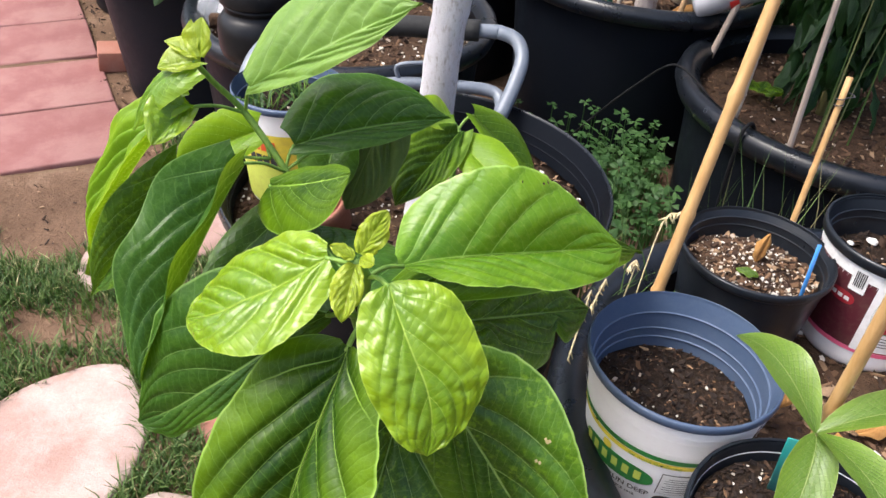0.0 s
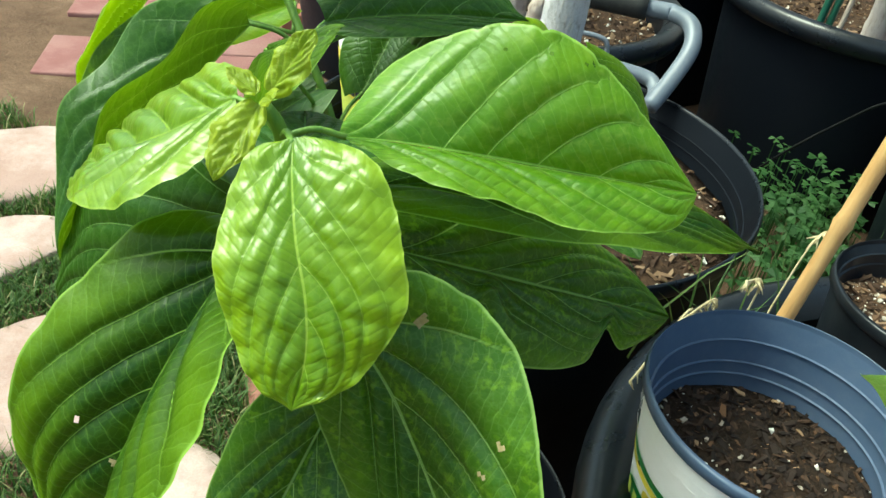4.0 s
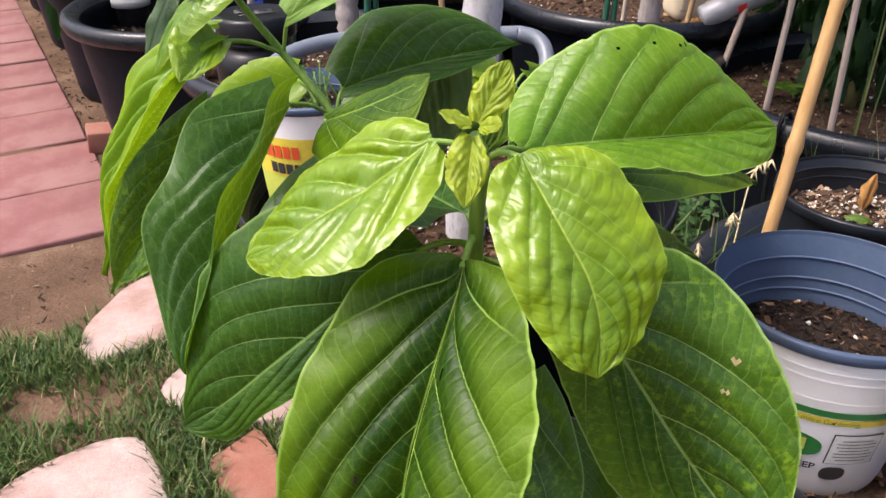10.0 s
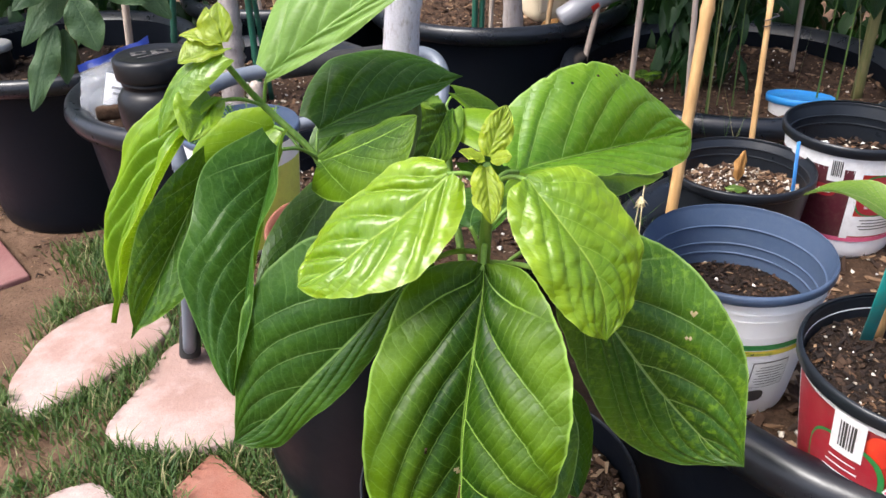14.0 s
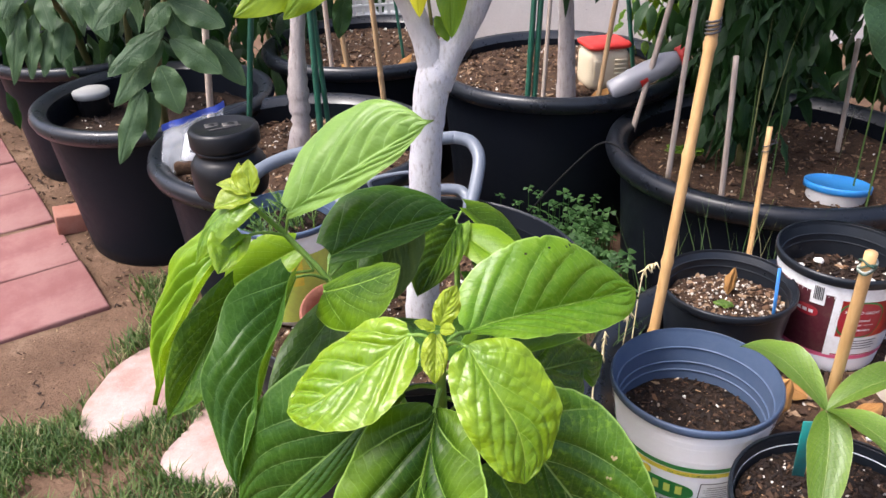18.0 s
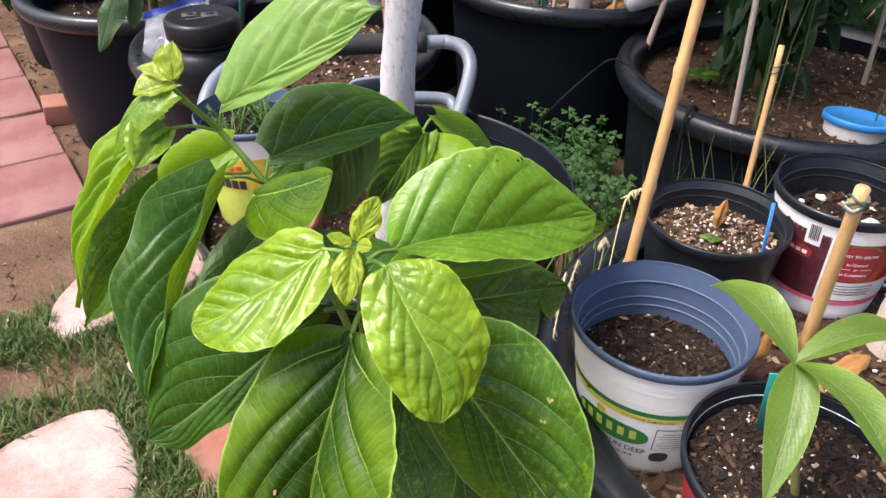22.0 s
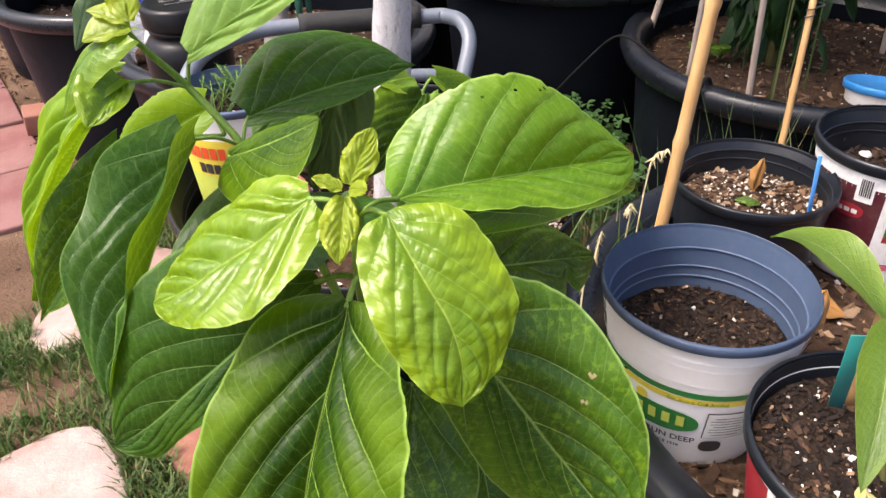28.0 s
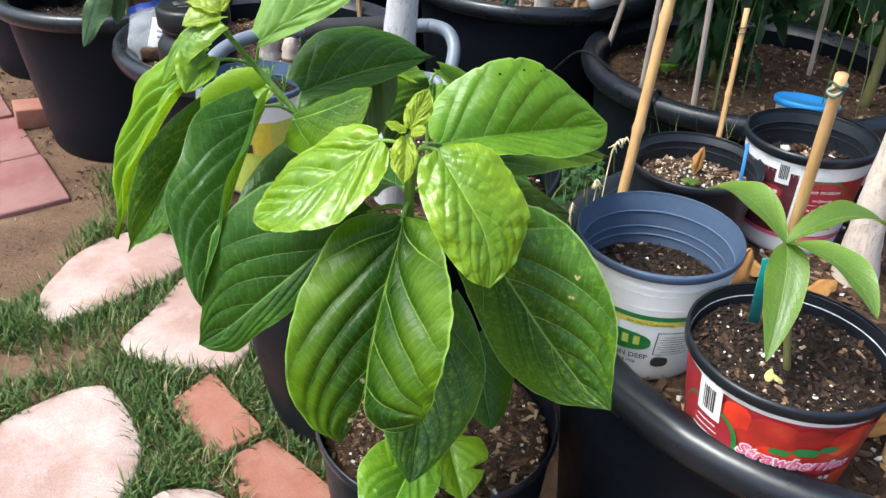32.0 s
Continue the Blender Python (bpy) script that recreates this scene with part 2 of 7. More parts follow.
def bark_mat(name, a, b, wash, amount, scale=60.0, line=None):
    n = Nodes(name)
    m = n.tree.nodes.new("ShaderNodeMapping")
    n.put(m.inputs["Vector"], n.where())
    m.inputs["Scale"].default_value = (1.0, 1.0, 0.35)
    crack = n.noise(scale, 6.0, 0.7, m.outputs[0])
    col = n.ramp(crack, (0.35, a), (0.62, b))
    pale = n.ramp(n.noise(scale * 1.4, 4.0, 0.6, m.outputs[0]), (0.30, 0.0), (0.46, 1.0))
    pits = n.ramp(n.noise(scale * 4.5, 3.0, 0.7), (0.34, 0.55), (0.48, 1.0))
    cover = n.math("MULTIPLY", n.math("MULTIPLY", pale, pits), amount)
    if line is not None:
        high = n.add("ShaderNodeSeparateXYZ", Vector=n.where()).outputs[2]
        high = n.math("ADD", high, n.math("MULTIPLY", n.noise(14.0, 3.0), 0.06))
        cover = n.math("MULTIPLY", cover, n.ramp(high, (line, 1.0), (line + 0.10, 0.12)))
    col = n.mix(cover, col, wash)
    return n.done(col, 0.85, 0.0, n.bump(n.math("ADD", crack, n.math("MULTIPLY", pits, 0.35)), 0.9, 0.005), 0.2)


M = {}
M["black"] = plastic("black_pot_plastic", (0.0052, 0.0068, 0.0105), 0.42, (0.050, 0.052, 0.058), 0.04, 0.35, 0.11)
# rims: same plastic, lighter and glossier to put the sky's sheen there
M["black_rim"] = plastic("black_rim_sheen_plastic", (0.0065, 0.0085, 0.0125), 0.27, (0.075, 0.078, 0.086), 0.10, 0.35, 0.42)
M["black_dusty"] = plastic("dusty_black_plastic", (0.0085, 0.0110, 0.0155), 0.30, (0.08, 0.082, 0.088), 0.10, 0.35, 0.36)
M["white_pot"] = plastic("white_pot_plastic", (0.86, 0.86, 0.88), 0.5, (0.40, 0.34, 0.27), 0.10)
M["blue_in"] = plastic("slate_blue_plastic", (0.052, 0.080, 0.142), 0.40, (0.22, 0.23, 0.26), 0.14)
M["steel_blue"] = plastic("grey_blue_paint", (0.135, 0.158, 0.195), 0.38, (0.35, 0.34, 0.34), 0.2)
M["foam"] = plastic("black_foam", (0.012, 0.012, 0.012), 0.75, (0.1, 0.1, 0.1), 0.25)
M["lid_black"] = plastic("black_lid_plastic", (0.006, 0.0065, 0.008), 0.32, (0.12, 0.11, 0.10), 0.05, 0.4, 0.26)
M["lid_grey"] = plastic("dusty_grey_lid_plastic", (0.36, 0.36, 0.35), 0.5, (0.25, 0.22, 0.19), 0.3)
M["emboss"] = plastic("grey_raised_lettering", (0.030, 0.031, 0.033), 0.5)
M["blue_lid"] = plastic("bright_blue_plastic", (0.03, 0.25, 0.62), 0.35, (0.4, 0.45, 0.5), 0.15)
M["white"] = plastic("white_plastic", (0.72, 0.71, 0.68), 0.4, (0.4, 0.33, 0.25), 0.2)
M["cream"] = plastic("cream_plastic", (0.70, 0.60, 0.42), 0.45, (0.4, 0.3, 0.2), 0.2)
M["red"] = plastic("red_plastic", (0.62, 0.03, 0.02), 0.4, (0.4, 0.2, 0.15), 0.15)
M["green_stake"] = plastic("green_plastic", (0.012, 0.09, 0.055), 0.4, (0.2, 0.2, 0.15), 0.15)
M["teal"] = plastic("teal_tape", (0.01, 0.28, 0.27), 0.5)
M["blue_strip"] = plastic("blue_strip_plastic", (0.05, 0.26, 0.66), 0.5)
M["wire"] = plastic("green_wire", (0.02, 0.07, 0.05), 0.4)
M["wire_pale"] = plastic("pale_wire", (0.30, 0.34, 0.30), 0.35)
M["yellow_tape"] = plastic("yellow_tape", (0.85, 0.62, 0.02), 0.5, (0.5, 0.4, 0.2), 0.1)
M["ink"] = plastic("dark_ink", (0.03, 0.03, 0.035), 0.5)
M["green_ink"] = plastic("green_ink", (0.02, 0.20, 0.04), 0.45)
M["yellow_ink"] = plastic("yellow_ink", (0.75, 0.62, 0.06), 0.45)
M["lime_ink"] = plastic("lime_ink", (0.55, 0.62, 0.10), 0.45)
M["red_ink"] = plastic("crimson_ink", (0.32, 0.012, 0.025), 0.4)
M["dark_print"] = plastic("dark_crimson_print", (0.075, 0.010, 0.020), 0.4)
M["orange_ink"] = plastic("red_orange_ink", (0.75, 0.08, 0.02), 0.45)
M["pink_ink"] = plastic("pink_ink", (0.75, 0.12, 0.25), 0.45)
M["paper"] = plastic("white_paper", (0.78, 0.78, 0.78), 0.55)
M["hose"] = plastic("black_tubing", (0.010, 0.010, 0.011), 0.6, (0.06, 0.06, 0.06), 0.1, 0.3, 0.1)
M["silver"] = plastic("silver_wrap", (0.30, 0.30, 0.32), 0.28, (0.36, 0.33, 0.32), 0.3, 0.3, 0.6)
M["terracotta"] = stone_mat("terracotta", (0.255, 0.090, 0.056), (0.310, 0.125, 0.085), (0.36, 0.19, 0.145), 0.8, 320.0, 0.002)
M["paver_red"] = stone_mat("rose_concrete", (0.215, 0.088, 0.081), (0.255, 0.116, 0.108), (0.31, 0.172, 0.156), 0.85, 420.0, 0.0016)
M["paver_grey"] = stone_mat("grey_concrete", (0.125, 0.130, 0.142), (0.180, 0.180, 0.188), (0.23, 0.212, 0.195), 0.85, 420.0, 0.0016)
M["flag"] = stone_mat("pink_flagstone", (0.33, 0.205, 0.168), (0.43, 0.300, 0.262), (0.60, 0.490, 0.455), 0.75, 330.0, 0.003)
M["wall"] = stone_mat("cream_stucco", (0.84, 0.79, 0.72), (0.88, 0.84, 0.78), (0.82, 0.77, 0.70), 0.9, 300.0, 0.002)
M["soil_dark"] = soil_mat("dark_potting_soil", (0.010, 0.007, 0.005), (0.034, 0.021, 0.014))
M["soil_brown"] = soil_mat("brown_mulch_soil", (0.028, 0.017, 0.011), (0.085, 0.050, 0.030))
M["bark_chips"] = chips_mat("bark_chips", (0.0, (0.022, 0.012, 0.008)), (0.45, (0.065, 0.035, 0.020)), (0.8, (0.15, 0.085, 0.046)), (1.0, (0.34, 0.23, 0.14)))
M["dark_chips"] = chips_mat("dark_soil_chips", (0.0, (0.010, 0.006, 0.005)), (0.6, (0.026, 0.015, 0.010)), (0.88, (0.062, 0.034, 0.020)), (0.96, (0.16, 0.085, 0.042)), (1.0, (0.36, 0.24, 0.14)))
M["perlite"] = chips_mat("perlite", (0.0, (0.34, 0.27, 0.20)), (0.4, (0.56, 0.50, 0.42)), (1.0, (0.82, 0.79, 0.73)))
M["bamboo"] = wood_mat("bamboo_cane", (0.44, 0.255, 0.100), (0.57, 0.365, 0.165), (30, 30, 2), 0.45, (0.34, 0.18, 0.07))
M["stick"] = wood_mat("weathered_stick", (0.36, 0.28, 0.22), (0.52, 0.43, 0.36), (60, 60, 3), 0.8)
M["tan_stick"] = wood_mat("tan_cane", (0.36, 0.22, 0.11), (0.48, 0.32, 0.17), (40, 40, 2), 0.6)
M["trunk_wash"] = bark_mat("half_washed_bark", (0.42, 0.385, 0.375), (0.52, 0.48, 0.47), (0.72, 0.71, 0.75), 0.97, 170.0, 0.430)
M["trunk_grey"] = bark_mat("grey_brown_bark", (0.24, 0.19, 0.16), (0.40, 0.34, 0.31), (0.54, 0.49, 0.47), 0.6, 90.0)
M["trunk_cream"] = bark_mat("cream_painted_bark", (0.34, 0.24, 0.18), (0.50, 0.40, 0.33), (0.62, 0.53, 0.46), 0.85, 60.0)
M["stem"] = wood_mat("green_stem", (0.10, 0.20, 0.03), (0.20, 0.32, 0.05), (50, 50, 5), 0.45)
M["stem_brown"] = wood_mat("brown_green_stem", (0.12, 0.13, 0.04), (0.20, 0.17, 0.07), (50, 50, 5), 0.5)
M["straw"] = wood_mat("dry_grass_straw", (0.50, 0.40, 0.20), (0.66, 0.58, 0.38), (40, 40, 4), 0.7)

M["leaf_dark"] = leaf_mat("mature_leaf", (0.012, 0.050, 0.004), (0.034, 0.100, 0.004), (0.20, 0.34, 0.08), (0.26, 0.46, 0.006), 0.22, 0.34, bright=0.8, coat=0.06, spots=0.25, speck=(0.10, 0.20, 0.03), puffed=0.2, cell=95.0, spec=0.24)
M["leaf_mid"] = leaf_mat("full_leaf", (0.007, 0.034, 0.002), (0.078, 0.150, 0.002), (0.24, 0.39, 0.06), (0.30, 0.50, 0.004), 0.20, 0.35, bright=1.0, margin=0.85, coat=0.06, puffed=0.2, cell=95.0, spec=0.15)
M["leaf_fresh"] = leaf_mat("fresh_leaf", (0.052, 0.145, 0.005), (0.130, 0.255, 0.004), (0.32, 0.50, 0.09), (0.40, 0.66, 0.004), 0.26, 0.31, bright=0.9, margin=0.55, spots=0.15, coat=0.12, puffed=0.25, cell=80.0)
M["leaf_spot"] = leaf_mat("speckled_leaf", (0.012, 0.052, 0.004), (0.052, 0.128, 0.004), (0.26, 0.40, 0.10), (0.30, 0.54, 0.005), 0.20, 0.32, 0.7, (0.15, 0.27, 0.014), bright=0.9, coat=0.08, puffed=0.2, cell=95.0)
M["leaf_young"] = leaf_mat("young_glossy_leaf", (0.080, 0.180, 0.003), (0.205, 0.315, 0.003), (0.34, 0.46, 0.06), (0.40, 0.56, 0.003), 0.22, 0.27, pucker=0.45, puffed=0.30, cell=85.0, bright=0.7, coat=0.40, relief=0.52, gloss=0.28)
M["leaf_lime"] = leaf_mat("lime_leaf", (0.105, 0.225, 0.006), (0.210, 0.345, 0.006), (0.36, 0.50, 0.08), (0.44, 0.66, 0.004), 0.34, 0.32, coat=0.12, puffed=0.25, cell=85.0, bright=0.8, relief=0.4)
M["leaf_pale"] = leaf_mat("pale_green_leaf", (0.105, 0.205, 0.032), (0.170, 0.290, 0.050), (0.34, 0.48, 0.15), (0.40, 0.62, 0.02), 0.26, 0.36, coat=0.10, puffed=0.2, cell=85.0, bright=0.6)
M["leaf_bud"] = leaf_mat("bud_leaf", (0.20, 0.29, 0.012), (0.34, 0.41, 0.022), (0.46, 0.52, 0.10), (0.58, 0.66, 0.03), 0.36, 0.32, puffed=0.5, cell=160.0, coat=0.2, relief=0.35)
M["leaf_back"] = leaf_mat("pale_leaf_back", (0.075, 0.120, 0.038), (0.120, 0.170, 0.062), (0.20, 0.26, 0.11), (0.16, 0.26, 0.03), 0.15, 0.5, spec=0.2, relief=0.4)
M["leaf_yellow"] = leaf_mat("yellow_leaf", (0.58, 0.56, 0.02), (0.70, 0.67, 0.03), (0.7, 0.66, 0.1), (0.85, 0.84, 0.02), 0.4, 0.40, relief=0.15)
M["leaf_tree"] = leaf_mat("smooth_tree_leaf", (0.055, 0.125, 0.006), (0.115, 0.205, 0.008), (0.20, 0.32, 0.05), (0.34, 0.50, 0.01), 0.32, 0.36, relief=0.15, bright=0.5, coat=0.1)
M["leaf_tree_lime"] = leaf_mat("smooth_lime_tree_leaf", (0.130, 0.235, 0.010), (0.240, 0.340, 0.012), (0.36, 0.46, 0.07), (0.52, 0.66, 0.01), 0.36, 0.36, relief=0.15, bright=0.5, coat=0.1)
M["leaf_bit"] = leaf_mat("pale_yellow_leaf_bit", (0.58, 0.48, 0.16), (0.66, 0.58, 0.28), (0.6, 0.5, 0.2), (0.6, 0.5, 0.2), 0.2, 0.6, relief=0.3)
M["leaf_grey"] = leaf_mat("grey_green_leaf", (0.028, 0.064, 0.026), (0.058, 0.108, 0.040), (0.16, 0.23, 0.10), (0.10, 0.20, 0.03), 0.2, 0.44, pucker=0.5, puffed=0.4, cell=60.0, bright=0.6, spec=0.3)
M["leaf_round"] = leaf_mat("round_ribbed_leaf", (0.020, 0.058, 0.024), (0.045, 0.095, 0.036), (0.16, 0.24, 0.11), (0.08, 0.18, 0.03), 0.15, 0.40, pucker=0.7, puffed=0.3, cell=45.0, bright=0.8, spec=0.3)
M["leaf_mango"] = leaf_mat("seedling_leaf", (0.060, 0.128, 0.012), (0.125, 0.215, 0.020), (0.46, 0.52, 0.18), (0.34, 0.52, 0.02), 0.26, 0.36, pucker=0.3, cell=160.0, bright=0.6, coat=0.2)
M["leaf_deep"] = leaf_mat("deep_green_leaf", (0.008, 0.028, 0.008), (0.022, 0.060, 0.014), (0.06, 0.12, 0.03), (0.05, 0.16, 0.02), 0.2, 0.45)
M["scar"] = wood_mat("dry_scar", (0.26, 0.21, 0.08), (0.40, 0.34, 0.18), (60, 60, 60), 0.8)
M["leaf_dry"] = leaf_mat("dry_leaf", (0.36, 0.17, 0.05), (0.52, 0.28, 0.09), (0.5, 0.3, 0.1), (0.5, 0.25, 0.05), 0.2, 0.7)


def grass_mat():
    n = Nodes("grass")
    col = n.ramp(n.island(), (0.0, (0.030, 0.066, 0.018)), (0.5, (0.066, 0.118, 0.030)), (0.86, (0.13, 0.185, 0.055)), (0.93, (0.24, 0.23, 0.10)), (1.0, (0.42, 0.35, 0.19)))
    return n.done(col, 0.6, 0.0, None, 0.3, 0.0, (0.12, 0.22, 0.03), 0.25)


def clover_mat():
    n = Nodes("clover")
    col = n.ramp(n.island(), (0.0, (0.022, 0.064, 0.016)), (1.0, (0.065, 0.135, 0.040)))
    return n.done(col, 0.55, 0.0, None, 0.3, 0.0, (0.10, 0.26, 0.04), 0.3)


def earth_mat():
    n = Nodes("earth")
    col = n.ramp(n.noise(5.0, 8.0, 0.7), (0.3, (0.088, 0.052, 0.032)), (0.55, (0.165, 0.102, 0.065)), (0.75, (0.28, 0.190, 0.128)))
    col = n.mix(0.5, col, n.ramp(n.noise(150.0, 5.0, 0.75), (0.3, 0.45), (0.65, 1.0)), "MULTIPLY")
    h = n.math("ADD", n.noise(120.0, 6.0, 0.7), n.math("MULTIPLY", n.noise(22.0, 4.0), 2.0))
    return n.done(col, 0.95, 0.0, n.bump(h, 0.8, 0.008), 0.15)


M["grass"], M["clover"], M["earth"] = grass_mat(), clover_mat(), earth_mat()


def berry_mat(name, lit):
    n = Nodes(name)
    m = n.tree.nodes.new("ShaderNodeMapping")
    n.put(m.inputs["Vector"], n.where())
    col = n.ramp(n.noise(22.0, 3.0, 0.5, m.outputs[0]), (0.3, (0.20 * lit, 0.008, 0.010)), (0.55, (0.46 * lit, 0.030 * lit, 0.020)), (0.75, (0.60 * lit, 0.10 * lit, 0.05)))
    col = n.mix(n.ramp(n.cells(300.0, m.outputs[0]), (0.0, 0.35), (0.16, 0.0)), col, (0.75, 0.35, 0.12))
    return n.done(col, 0.35, 0.0, None, 0.5, 0.2)


M["berries"] = berry_mat("printed_berries", 1.0)
M["berries_light"] = berry_mat("printed_light_berries", 1.6)
bag = Nodes("clear_plastic_film")
M["film"] = bag.done((0.85, 0.88, 0.92), 0.12, 0.0, bag.bump(bag.noise(30.0, 3.0), 0.6, 0.01), 0.5, alpha=0.20)
M["bag_blue"] = plastic("blue_bag_strip", (0.05, 0.10, 0.50), 0.3)


# ---- building helpers ----
def thing(name, at=(0, 0, 0), label="", category="", group="", kind=""):
    root = new(name)
    root.empty_display_size = 0.05
    root.location = at
    return tagged(root, label, category, group, kind)


def mesh_of(bm, name, material, smooth=True):
    me = bpy.data.meshes.new(name)
    if smooth:
        for f in bm.faces:
            f.smooth = True
    bm.to_mesh(me)
    bm.free()
    me.materials.append(material)
    return me


def part(name, bm, material, parent=None, label="", smooth=True, sharp=0.0):
    """Links a bmesh as one mesh object, under a thing or a part if one is given."""
    me = mesh_of(bm, name, material, smooth)
    if sharp:
        me.set_sharp_from_angle(angle=radians(sharp))
    ob = new(name, me)
    ob.parent = parent
    return tagged(ob, label)


def joined(name, verts, faces, material, parent=None, smooth=False):
    me = bpy.data.meshes.new(name)
    me.from_pydata(verts, [], faces)
    if smooth:
        me.shade_smooth()
    me.materials.append(material)
    ob = new(name, me)
    ob.parent = parent
    return ob


def lathe(profile, seg=56, arc=(0.0, 360.0), bm=None, wobble=0.0):
    """Turns a profile of (radius, height) about the z axis."""
    bm = bm or bmesh.new()
    full = arc[1] - arc[0] >= 359.9
    count = seg if full else seg + 1
    rings = []
    for r, z in profile:
        ring = []
        for i in range(count):
            a = radians(arc[0] + (arc[1] - arc[0]) * i / seg)
            k = r * (1 + wobble * math.sin(2 * a + 0.7) + wobble * 0.5 * math.sin(3 * a))
            ring.append(bm.verts.new((k * math.cos(a), k * math.sin(a), z)))
        rings.append(ring)
    for lo, hi in zip(rings, rings[1:]):
        for i in range(seg):
            j = (i + 1) % count
            bm.faces.new((lo[i], lo[j], hi[j], hi[i]))
    return bm


def tube(points, radii, seg=10, bm=None, caps=True):
    """A round bar along points; radii is one number or one for each point."""
    bm = bm or bmesh.new()
    pts = [Vector(p) for p in points]
    if not isinstance(radii, (list, tuple)):
        radii = [radii] * len(pts)
    rings, side = [], None
    for i, p in enumerate(pts):
        t = (pts[min(i + 1, len(pts) - 1)] - pts[max(i - 1, 0)]).normalized()
        if side is None:
            side = t.orthogonal().normalized()
        side = (side - t * side.dot(t)).normalized()
        up = t.cross(side)
        rings.append([bm.verts.new(p + (side * math.cos(2 * math.pi * k / seg) + up * math.sin(2 * math.pi * k / seg)) * radii[i]) for k in range(seg)])
    for a, b in zip(rings, rings[1:]):
        for k in range(seg):
            bm.faces.new((a[k], a[(k + 1) % seg], b[(k + 1) % seg], b[k]))
    if caps:
        bm.faces.new(rings[0][::-1])
        bm.faces.new(rings[-1])
    return bm


def spline(points, n=8):
    """Smooth points through the given ones."""
    p = [Vector(q) for q in points]
    p = [2 * p[0] - p[1]] + p + [2 * p[-1] - p[-2]]
    out = []
    for i in range(1, len(p) - 2):
        for k in range(n):
            t = k / n
            a, b, c, d = p[i - 1], p[i], p[i + 1], p[i + 2]
            out.append(0.5 * (2 * b + (c - a) * t + (2 * a - 5 * b + 4 * c - d) * t * t + (3 * b - a - 3 * c + d) * t ** 3))
    out.append(p[-2])
    return out


def block(x, y, z, bevel=0.004, seg=2):
    bm = bmesh.new()
    bmesh.ops.create_cube(bm, size=1.0)
    bmesh.ops.scale(bm, vec=(x, y, z), verts=bm.verts)
    if bevel:
        bmesh.ops.bevel(bm, geom=bm.edges[:], offset=bevel, segments=seg, affect="EDGES", profile=0.6)
    return bm


def move_bm(bm, m):
    bmesh.ops.transform(bm, matrix=m, verts=bm.verts)
    return bm


